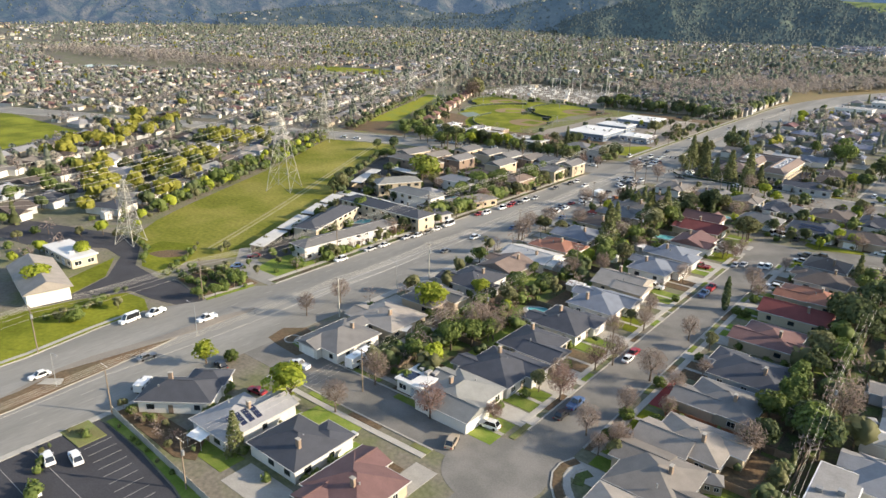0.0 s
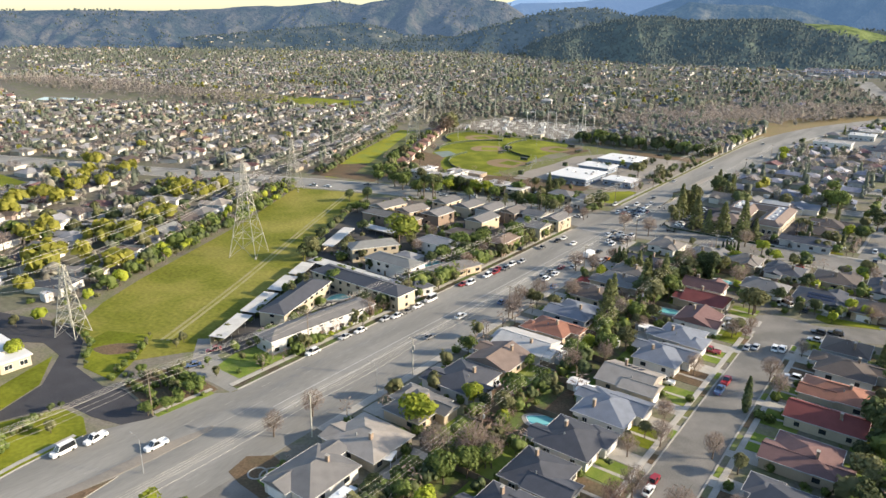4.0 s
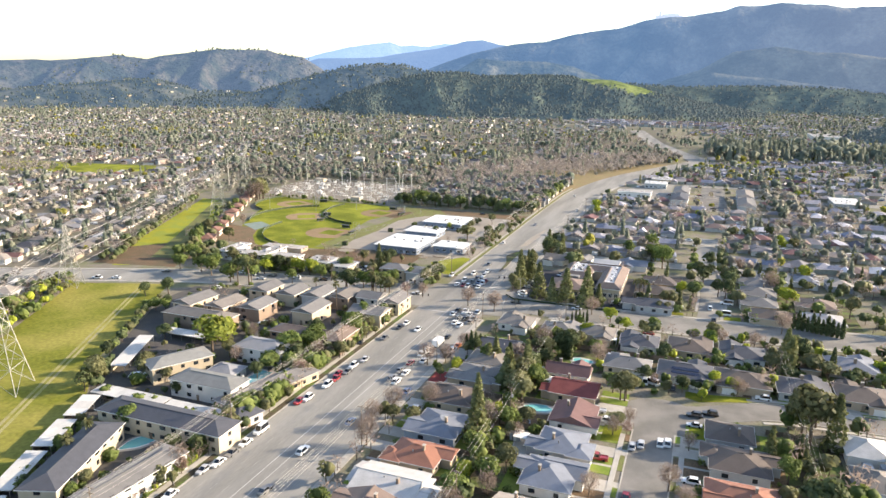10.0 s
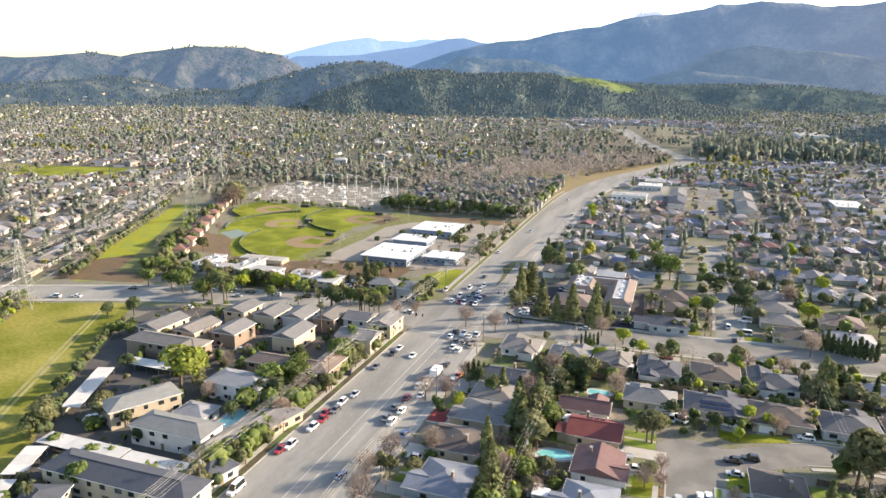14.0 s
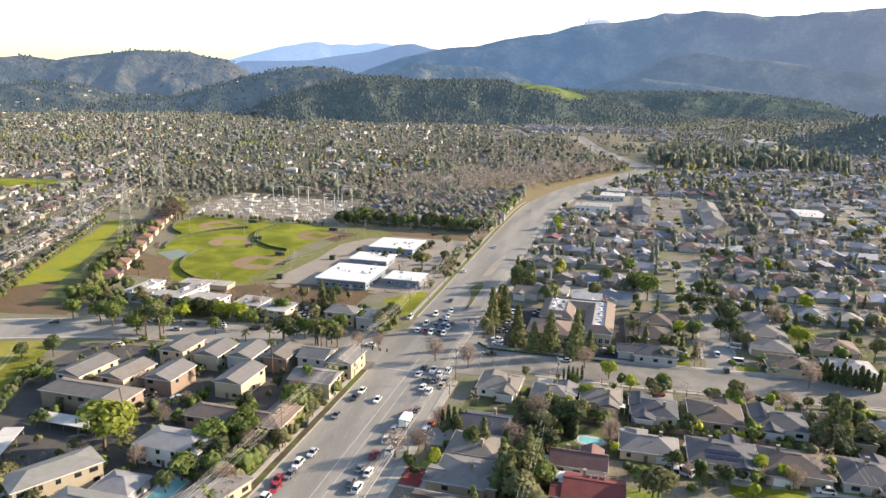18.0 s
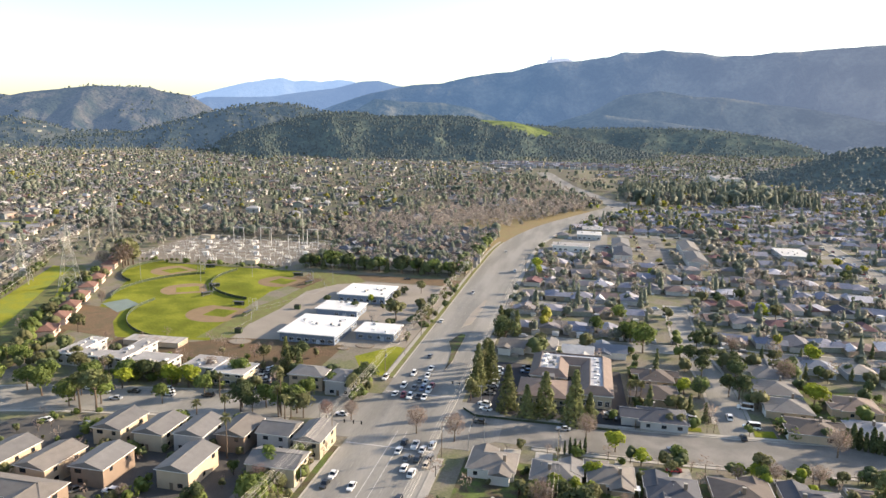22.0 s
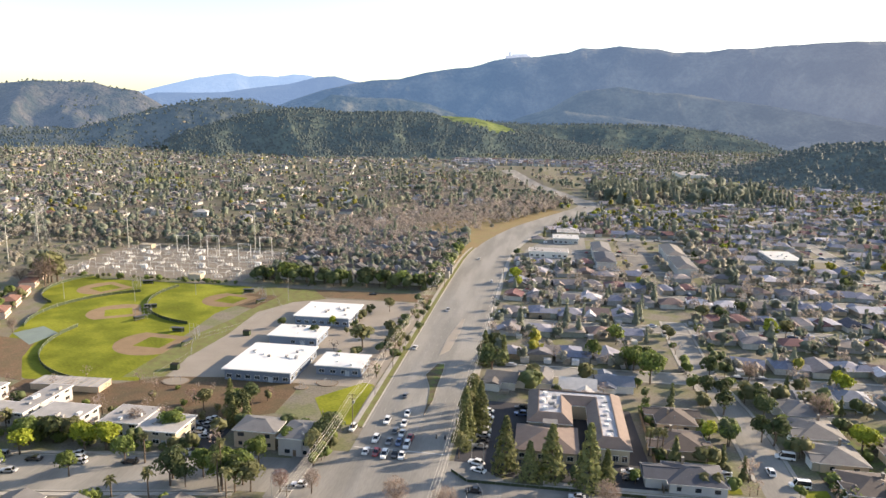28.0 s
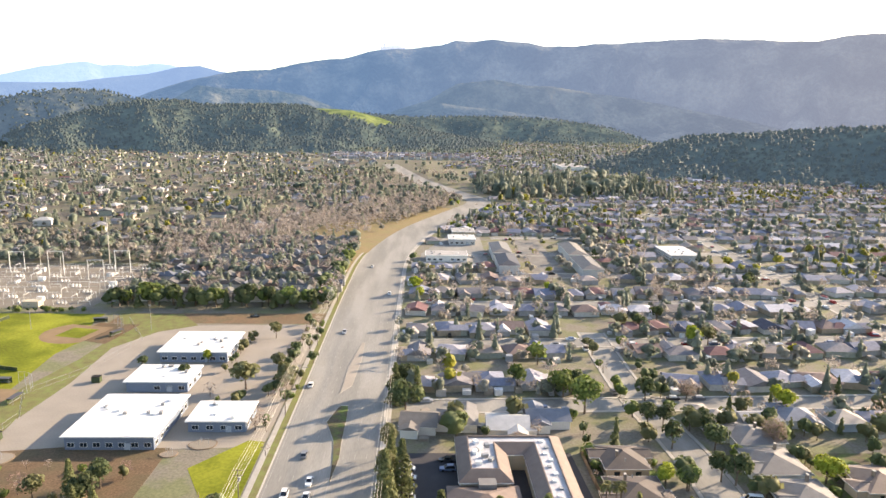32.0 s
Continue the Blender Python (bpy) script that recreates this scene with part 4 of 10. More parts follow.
# ---------------- houses near the path ----------------
# street A, west side (fronts face +x, towards the street)
G = "houses along the quiet street"
house(69.5, 103, 90, 15.3, 12, "sage", "white", (-4, -4.8, 8, 6), seed=1, group=G)
house(69.5, 118, 90, 13.5, 13, "slate", "grey", (4, -5.3, 7, 6), seed=2, group=G)
house(68.5, 134, 90, 12.6, 12, "slate", "cream", (-3, -5.8, 7.5, 7), seed=3, group=G)
house(68.5, 150, 90, 13.5, 13, "slate", "white", (4, -4.8, 7, 6), seed=4, group=G)
house(69.5, 168, 90, 14.4, 13, "blue", "white", (4, -5.3, 7.5, 6), seed=5, group=G)
house(67.5, 186, 90, 12.6, 14, "tan", "cream", (-3.5, -5.8, 7, 6), True, seed=6, group=G, solar=3)
house(69.5, 205, 90, 13.5, 12, "blue", "white", (3.5, -5.3, 8, 6), seed=7, group=G)
house(69.5, 222, 90, 12.6, 12, "blue", "grey", (-3, -5.3, 8, 6), seed=8, group=G)
house(69.5, 239, 90, 12.6, 12, "maroon", "white", (-3, -4.8, 7, 5), True, seed=9, group=G)
house(66.5, 257, 90, 11.7, 14, "red", "cream", None, True, seed=10, group=G, solar=3)
house(62, 270, 0, 14, 8, "maroon", "white", None, True, seed=11, group=G, garage=False)
# street A, east side (fronts face -x)
house(113, 88, -90, 15.3, 13, "tan", "cream", (4, -5.8, 8, 6), seed=12, group=G)
house(113, 104, -90, 13.5, 13, "umber", "tan", (-4, -5.8, 7, 6), seed=13, group=G)
house(114, 119.3, -90, 11.6, 13, "tan", "cream", (3, -6.3, 8, 6), seed=14, group=G)
house(114, 137.5, -90, 12.4, 13.5, "taupe", "cream", (3, -6.8, 7, 5), seed=15, group=G)
house(115, 154, -90, 13.5, 16, "slate", "blue", (-4, -6.8, 7, 6), seed=16, group=G)
house(113, 176, -90, 13.5, 13, "maroon", "tan", (3, -5.8, 8, 5), seed=17, group=G)
house(114, 196, -90, 9.9, 17, "red", "cream", None, True, seed=18, group=G)
house(114, 212, -90, 10.8, 16, "rust", "cream", (3, -5.8, 6, 5), seed=19, group=G)
house(114, 229, -90, 12.6, 14, "cocoa", "grey", (-3, -6.3, 7, 6), seed=20, group=G)
house(112, 244, -90, 10.8, 12, "cocoa", "grey", None, seed=21, group=G)
# facing the main road (fronts face -x) and the short street
G = "houses beside the main road"
house(24, 65, 38, 15, 9, "slate", "white", (4, 5.5, 8, 6), seed=24, group=G)
house(41, 66.5, 0, 11, 12, "grey", "grey", (2, 5, 7, 6), seed=23, group=G, solar=4)
house(57, 69, 180, 13, 11.5, "slate", "white", (-3, -5.3, 7, 6), seed=24, group=G)
house(74, 68, 180, 13, 12, "maroon", "tan", (3, -4.8, 7, 6), seed=25, group=G)
house(30.5, 104.5, 0, 12.5, 14, "taupe", "white", (-2.5, -5.5, 6.6, 6), seed=26, group=G)
house(31, 121, -90, 13, 15, "tan", "cream", (3, -5.8, 7, 6), seed=27, group=G)
house(31, 139, -90, 13, 11, "taupe", "tan", (-3, -5.3, 8, 5), seed=28, group=G)
house(32, 158, -90, 15, 13, "slate", "grey", (4, -5.8, 7, 6), seed=29, group=G)
house(33, 174, -90, 13, 13, "brown", "tan", (-3, -5.8, 6, 5), True, seed=30, group=G)
house(34, 187.5, -90, 12, 16, "pale", "white", (-1, -6.8, 8, 6), True, rise=1.6, seed=31, group=G)
house(35, 202, -90, 11, 13, "rust", "tan", (3, -5.3, 6, 5), seed=32, group=G)
house(35, 219, -90, 14, 13, "blue", "blue", (3, -5.8, 8, 5), seed=33, group=G)
house(33, 238, -90, 13, 13, "cocoa", "cream", (-3, -5.3, 7, 5), seed=34, group=G)
house(34, 256, -90, 13, 13, "taupe", "tan", (3, -5.8, 7, 5), seed=35, group=G)
house(34, 270, -90, 11, 13, "umber", "cream", None, seed=36, group=G)
house(34, 283, -90, 12, 13, "slate", "cream", None, True, seed=37, group=G)
# south side of the cross road (fronts face +y)
G = "houses along the cross road"
house(33, 312, 180, 13, 11, "umber", "white", (3, -4.8, 7, 5), seed=38, group=G)
house(51, 310, 180, 13, 11, "taupe", "tan", (-4, -4.8, 6, 5), seed=39, group=G)
house(66, 312, 180, 12, 10.5, "umber", "cream", (4, -4.8, 6, 5), seed=40, group=G)
house(82, 308, 180, 13, 12, "slate", "white", (4, -5.3, 6, 5), seed=41, group=G)
house(100, 310, 180, 15, 14, "cocoa", "tan", (-4, -5.8, 7, 5), seed=42, group=G)
house(118, 310, 180, 14, 12, "slate", "white", (4, -5.8, 7, 5), seed=43, group=G)
house(136, 311, 180, 14, 13, "cocoa", "tan", (4, -5.8, 7, 5), seed=44, group=G)
house(153, 312, 180, 15, 13, "blue", "grey", (-4, -5.8, 7, 5), seed=45, group=G)
house(80, 284, 0, 15, 10, "taupe", "cream", None, seed=46, group=G)
house(99, 285, 0, 17, 13, "slate", "white", (5, -5.3, 6, 5), seed=47, group=G, solar=5)
house(117, 285, 0, 16, 13, "cocoa", "tan", (-4, -5.8, 8, 5), seed=48, group=G)
house(135, 285, 0, 15, 13, "slate", "grey", (4, -5.8, 7, 5), seed=49, group=G)
house(152, 286, 0, 15, 13, "cocoa", "tan", (4, -5.8, 7, 5), seed=50, group=G)
# north side of the cross road
house(84, 357, 90, 12, 15, "slate", "grey", (0, 7, 8, 7), seed=51, group=G)
house(84, 378, 90, 14, 14, "cocoa", "tan", (-3, -5.8, 6, 5), seed=52, group=G)
house(85, 396, 90, 13, 12, "cocoa", "tan", (3, -5.8, 6, 5), seed=53, group=G)
house(128, 394, -90, 15, 14, "taupe", "white", (3, -5.8, 7, 5), seed=54, group=G)
house(129, 411, -90, 14, 12, "taupe", "white", (-3, -5.8, 7, 5), seed=55, group=G)
house(131, 360, -90, 13, 14, "cocoa", "tan", (3, -5.8, 6, 5), seed=56, group=G)
house(128, 377, -90, 13, 13, "taupe", "cream", (3, -5.8, 6, 5), seed=57, group=G)
house(152, 384, 90, 14, 13, "brown", "tan", None, seed=58, group=G)
house(152, 362, 90, 14, 13, "grey", "cream", None, seed=59, group=G)

# ---------------- flats ----------------
G = "blocks of flats"
def flats(x, y, rz, w, d, roof, wall, seed, **kw):
    kw.setdefault("h", 5.6)
    return house(x, y, rz, w, d, roof, wall, kw.pop("wing", None), kw.pop("gable", False), kw.pop("h"), kw.pop("rise", 1.7), seed, 2, False, False, G, name="apartment_building")


flats(-41, 214, 0, 23, 9, "sage", "white", 61)
flats(-36, 190, 0, 42, 9, "slate", "cream", 62)
flats(-24.8, 158, 84, 40, 8, "taupe", "grey", 63, h=4.6, rise=1.3)
flats(-43.8, 166, 109, 32, 9, "slate", "cream", 64, h=5.0)
flats(-62, 224, 60, 20, 9.5, "sage", "cream", 65)
flats(-42, 245, 0, 19, 10, "grey", "white", 66)
flats(-45, 227, 0, 10, 8, "grey", "grey", 67, h=3.0)
flats(-24.5, 222, 74, 34, 9, "taupe", "tan", 68, h=3.2)
flats(-21, 203, 74, 9, 8, "slate", "grey", 69, h=3.0)
flats(-86, 264, 0, 30, 9, "umber", "brown", 70, wing=(10, -6, 9, 9))
flats(-34, 262, 0, 30, 8, "brown", "brown", 71, wing=(11, 7, 8, 10))
flats(-101, 279, -5, 10, 16, "taupe", "tan", 72, gable=True)
flats(-86, 280, -5, 10, 14, "umber", "tan", 73, gable=True)
flats(-72, 283, 0, 10, 13, "taupe", "brown", 74, gable=True)
flats(-83, 305, 0, 9.5, 13, "taupe", "tan", 75, gable=True)
flats(-69, 305, 0, 9.5, 13, "taupe", "cream", 76, gable=True)
flats(-57, 307, 0, 9.5, 13, "taupe", "grey", 77, gable=True)
flats(-49, 288, 0, 9.5, 15, "taupe", "tan", 78, gable=True)
flats(-45, 310, 0, 9, 13, "umber", "brown", 79, gable=True)
flats(-33, 312, 0, 10, 10, "taupe", "grey", 80, gable=True)
flats(-21.5, 312, 0, 8.5, 13, "taupe", "cream", 81, gable=True)
flats(-25, 294, 0, 14, 10, "taupe", "cream", 82, gable=True)

# south end of the quiet street
G = "houses along the quiet street"
for i, (hx, hy, rz, rf, wl) in enumerate(((114, 52, -90, "taupe", "cream"), (114, 35, -90, "slate", "grey"), (114, 18, -90, "brown", "tan"), (72, 46, 90, "grey", "white"), (72, 28, 90, "umber", "cream"), (72, 11, 90, "slate", "white"))):
    house(hx, hy, rz, 12.5, 11.5, rf, wl, (3, -5, 6.5, 6), seed=90 + i, detail=1, chimney=False, group=G)

# ---------------- far suburb ----------------
def near_line(x, y, line, r):
    p = Vector((x, y))
    for a, b in zip(line, line[1:]):
        a, b = Vector(a), Vector(b)
        ab = b - a
        t = max(0, min(1, (p - a).dot(ab) / max(ab.length_squared, 1e-9)))
        if (a + ab * t - p).length < r:
            return True
    return False


def inside(x, y, poly):
    c = False
    for (x0, y0), (x1, y1) in zip(poly, poly[1:] + poly[:1]):
        if (y0 > y) != (y1 > y) and x < (x1 - x0) * (y - y0) / (y1 - y0) + x0:
            c = not c
    return c


KEEP_OUT = [
    [(-62, -200), (160, -200), (160, 420), (76, 420), (76, 412), (-20, 412), (-20, 660), (-262, 660), (-300, 520), (-226, 375), (-184, 290), (-100, 126), (-140, 90), (-140, -200)],
    [(-490, 585), (-435, 685), (-705, 645), (-770, 555)], [(-285, 135), (-318, 200), (-435, 200), (-475, 145), (-380, 115)],
    [(-20, 640), (8, 735), (30, 830), (80, 940), (40, 1000), (-80, 880), (-90, 700)],
    [(24, 658), (72, 655), (75, 800), (52, 800), (24, 700)], [(73, 622), (150, 618), (150, 762), (73, 762)], [(196, 674), (230, 674), (230, 724), (196, 724)], [(276, 1470), (345, 1470), (345, 1612), (276, 1612)],
    [(-1180, 500), (-900, 425), (-770, 385), (-720, 440), (-655, 475), (-590, 520), (-545, 590), (-620, 600), (-1150, 590)],
]


def free(x, y, r=9.0, streets=True):
    if any(inside(x, y, k) for k in KEEP_OUT):
        return False
    return not streets or not any(near_line(x, y, l, h + r) for l, h in STREETS if abs(l[0][0] - x) < 2200)


def far_house_mesh(name, items, wall="far_wall", roof="far_roof"):
    """Many small far houses in one mesh: a box and a hipped roof each."""
    v, f, mats = [], [], []
    both = []
    for k, (x, y, rz, w, d, h, rise, gab) in enumerate(items):
        both.append((x, y, rz, w, d, h, rise, gab))
        if k % 4 != 3:
            o = w * (0.27 if k % 2 else -0.27)
            e = -d * 0.42
            both.append((x + o * math.cos(rz) - e * math.sin(rz), y + o * math.sin(rz) + e * math.cos(rz), rz + math.pi / 2, d * 0.75, w * 0.45, h - 0.05, rise * 0.8, k % 5 < 3))
    for x, y, rz, w, d, h, rise, gab in both:
        c, s = math.cos(rz), math.sin(rz)
        n = len(v)
        a, b = w / 2, d / 2
        def P(px, py, z):
            v.append((x + px * c - py * s, y + px * s + py * c, z))
        for z in (-0.2, h):
            P(-a, -b, z); P(a, -b, z); P(a, b, z); P(-a, b, z)
        f.extend([(n, n + 1, n + 5, n + 4), (n + 1, n + 2, n + 6, n + 5), (n + 2, n + 3, n + 7, n + 6), (n + 3, n, n + 4, n + 7)]); mats.extend([0] * 4)
        n = len(v); o = 0.5; r = (a + o) if gab else max(a - b, 0.3)
        for px, py in ((-a - o, -b - o), (a + o, -b - o), (a + o, b + o), (-a - o, b + o)):
            P(px, py, h)
        P(-r, 0, h + rise); P(r, 0, h + rise)
        f.extend([(n, n + 1, n + 5, n + 4), (n + 2, n + 3, n + 4, n + 5), (n + 1, n + 2, n + 5), (n + 3, n, n + 4)]); mats.extend([1] * 4)
    me = bpy.data.meshes.new(name)
    me.from_pydata(v, [], f)
    me.materials.append(M[wall]); me.materials.append(M[roof])
    me.polygons.foreach_set("material_index", mats)
    return me


def island_material(name, colours, rough=0.9):
    """Each separate piece of the mesh takes one of the colours."""
    m = bpy.data.materials.new(name); m.use_nodes = True
    n, l = m.node_tree.nodes, m.node_tree.links
    geo, ramp = n.new("ShaderNodeNewGeometry"), n.new("ShaderNodeValToRGB")
    ramp.color_ramp.interpolation = "CONSTANT"
    el = ramp.color_ramp.elements
    while len(el) < len(colours):
        el.new(0.5)
    for i, c in enumerate(colours):
        el[i].position = i / len(colours); el[i].color = (*c, 1)
    nz, mix = n.new("ShaderNodeTexNoise"), n.new("ShaderNodeMix")
    nz.inputs["Scale"].default_value = 0.8
    mix.data_type, mix.blend_type = "RGBA", "MULTIPLY"; mix.inputs["Factor"].default_value = 0.5
    l.new(geo.outputs["Position"], nz.inputs["Vector"])
    l.new(geo.outputs["Random Per Island"], ramp.inputs["Fac"])
    l.new(ramp.outputs["Color"], mix.inputs["A"]); l.new(nz.outputs["Fac"], mix.inputs["B"])
    l.new(mix.outputs["Result"], n["Principled BSDF"].inputs["Base Color"])
    n["Principled BSDF"].inputs["Roughness"].default_value = rough
    n["Principled BSDF"].inputs["Specular IOR Level"].default_value = 0.2 if rough > 0.7 else 0.5
    return m


M["far_wall"] = island_material("far_walls", [WALLS[k] for k in ("white", "cream", "grey", "tan", "sage", "grey")])
# far roofs: near roof colours brightened and tinted lilac to paint in haze
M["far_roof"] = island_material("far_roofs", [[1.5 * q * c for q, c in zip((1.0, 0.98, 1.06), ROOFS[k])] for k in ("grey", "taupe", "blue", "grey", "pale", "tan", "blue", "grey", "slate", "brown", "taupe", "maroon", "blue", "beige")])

M["west_wall"] = island_material("western_walls", [WALLS[k] for k in ("white", "cream", "white", "grey", "pink", "white", "sage")])
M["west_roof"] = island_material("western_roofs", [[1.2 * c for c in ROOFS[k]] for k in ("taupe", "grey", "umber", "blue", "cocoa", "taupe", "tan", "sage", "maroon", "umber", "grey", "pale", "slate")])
M["town_wall"] = island_material("town_walls", [WALLS["white"], WALLS["grey"], WALLS["cream"], WALLS["white"]])
M["town_roof"] = island_material("town_roofs", [ROOFS["sage"], ROOFS["blue"], ROOFS["taupe"], ROOFS["brown"]])
FR = random.Random(77)
CAM0 = Vector((70, 140))
mid_houses, far_houses = [], []
ROOFK = ["grey", "blue", "grey", "taupe", "grey", "blue", "sage", "umber", "slate", "tan", "pale", "blue"]
WEST_ROOFK = ["taupe", "grey", "umber", "cocoa", "taupe", "sage", "slate", "tan"]
WALLK = ["white", "cream", "white", "grey", "white", "blue"]


def put_house(x, y, rz):
    d = (Vector((x, y)) - CAM0).length
    w, dd = FR.uniform(10.5, 13.5), FR.uniform(9, 11.5)
    if d < 300:
        mid_houses.append((x, y))
        house(x, y, rz + FR.uniform(-7, 7), w, dd, FR.choice(WEST_ROOFK if x < -90 else ROOFK), FR.choice(WALLK), (FR.choice((-3, 3)), -dd / 2 - 1.0, 5.8, 6) if FR.random() < 0.85 else None,
              FR.random() < 0.45, seed=FR.randrange(9999), detail=1, chimney=False, group="houses of the suburb")
    else:
        far_houses.append((x, y, radians(rz + FR.choice((0, 0, 90)) + FR.uniform(-12, 12)), w, dd, FR.choice((2.5, 2.6, 2.8)), FR.uniform(1.8, 2.6), FR.random() < 0.4))


# rows along the streets of the eastern grid
for gy in GRID_Y + [974, 1042, 1110, 1180]:
    x = 26.0 if gy < 690 else 55 + (gy - 690) * 0.45
    while x < 900:
        yy = gy + 6 * (x - 20) / 180 if x < 200 else gy + 6 + 12 * (x - 200) / 220
        for s_ in (-1, 1):
            hx, hy = x + FR.uniform(-1.5, 1.5), yy + s_ * FR.uniform(14.5, 19.5)
            if free(hx, hy, 7.5):
                put_house(hx, hy, 0 if s_ > 0 else 180)
        x += FR.uniform(13.2, 15.2)
# rows east of the quiet street
for xx, rz in ((146, 90), (178, -90), (196, 90), (238, -90), (258, 90), (300, -90), (322, 90), (364, -90), (386, 90), (430, -90)):
    y = -60.0
    while y < 335:
        if xx > 160 or y < 255:
            if free(xx, y, 7.5, False) or (xx < 160 and xx > 128 and y < 250):
                if not near_line(xx, y, ST_BR, 13):
                    put_house(xx + FR.uniform(-1, 1), y, rz)
        y += FR.uniform(16, 19)
# western suburb: rows turned with the power line
ang = radians(26.5)
ux, uy = Vector((-math.sin(ang), math.cos(ang))), Vector((-math.cos(ang), -math.sin(ang)))
for row in range(0, 40):
    off = 20 + (row // 2) * 60 + (row % 2) * 34
    t = -260.0
    while t < 1500:
        p = Vector((-104, 128)) + ux * t + uy * off
        if free(p.x, p.y, 7) and p.y < 1200 and p.x > -1300:
            put_house(p.x, p.y, math.degrees(ang) + (90 if row % 2 else -90))
        t += FR.uniform(15.5, 19)


def suburb(n, x0, x1, y0, y1, keep):
    k = 0
    for _ in range(n):
        x, y = FR.uniform(x0, x1), FR.uniform(y0, y1)
        if keep(x, y) and free(x, y, 6, False):
            far_houses.append((x, y, radians(FR.choice((0, 90, 26, 116)) + FR.uniform(-10, 10)), FR.uniform(10.5, 15), FR.uniform(9, 12), FR.choice((2.8, 2.8, 2.8, 4.8)), FR.uniform(1.8, 2.8), FR.random() < 0.4))


suburb(1500, -1500, 40, 665, 1900, lambda x, y: x < -20 - 0.05 * (y - 660))
suburb(1000, 60, 1100, 1000, 2000, lambda x, y: x > 110)
suburb(800, 60, 1000, 1500, 2700, lambda x, y: x > 60 + (y - 1500) * .1)
suburb(1000, -2900, -1000, 200, 2600, lambda x, y: True)
# houses beside the bend of the main road
BEND = random.Random(88)
for row in range(17):
    yy = 668 + row * 19.0
    x = 20.0
    while x < 190:
        hx, hy = x + BEND.uniform(-1.5, 1.5), yy + BEND.uniform(-2, 2)
        if free(hx, hy, 7.0) and not any(abs(h[0] - hx) < 13 and abs(h[1] - hy) < 12 for h in far_houses):
            far_houses.append((hx, hy, radians(BEND.choice((0, 90, 20)) + BEND.uniform(-10, 10)), BEND.uniform(10, 13), BEND.uniform(9, 11), 2.8, BEND.uniform(1.6, 2.4), BEND.random() < .4))
        x += BEND.uniform(13, 16)
town_houses = []
# close rows of town houses north of the school
for row in range(10):
    for i in range(13):
        x, y = -128 + i * 8.6 + FR.uniform(-.5, .5), 572 + row * 17.5
        if not near_line(x, y, MAIN, 22):
            town_houses.append((x, y, radians(FR.choice((0, 90))), 7.0, 8.6, 5.2, 2.6, FR.random() < .35))
east = [h for h in far_houses if h[0] > -60]
west = [h for h in far_houses if h[0] <= -60]
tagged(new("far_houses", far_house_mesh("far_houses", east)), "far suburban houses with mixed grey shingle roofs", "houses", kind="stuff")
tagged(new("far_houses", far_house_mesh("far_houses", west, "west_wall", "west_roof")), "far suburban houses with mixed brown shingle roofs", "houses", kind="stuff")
me = far_house_mesh("town_houses", town_houses, "town_wall", "town_roof")
tagged(new("town_houses", me), "close rows of grey-roofed town houses with white gables", "houses", kind="stuff")

# ---------------- hills and mountains ----------------
def at(bearing, dist):
    """A place seen from over the road at that bearing (degrees left of +y) and distance."""
    return 53 - math.sin(radians(bearing)) * dist, 137 + math.cos(radians(bearing)) * dist


HILL_SPOTS = {}


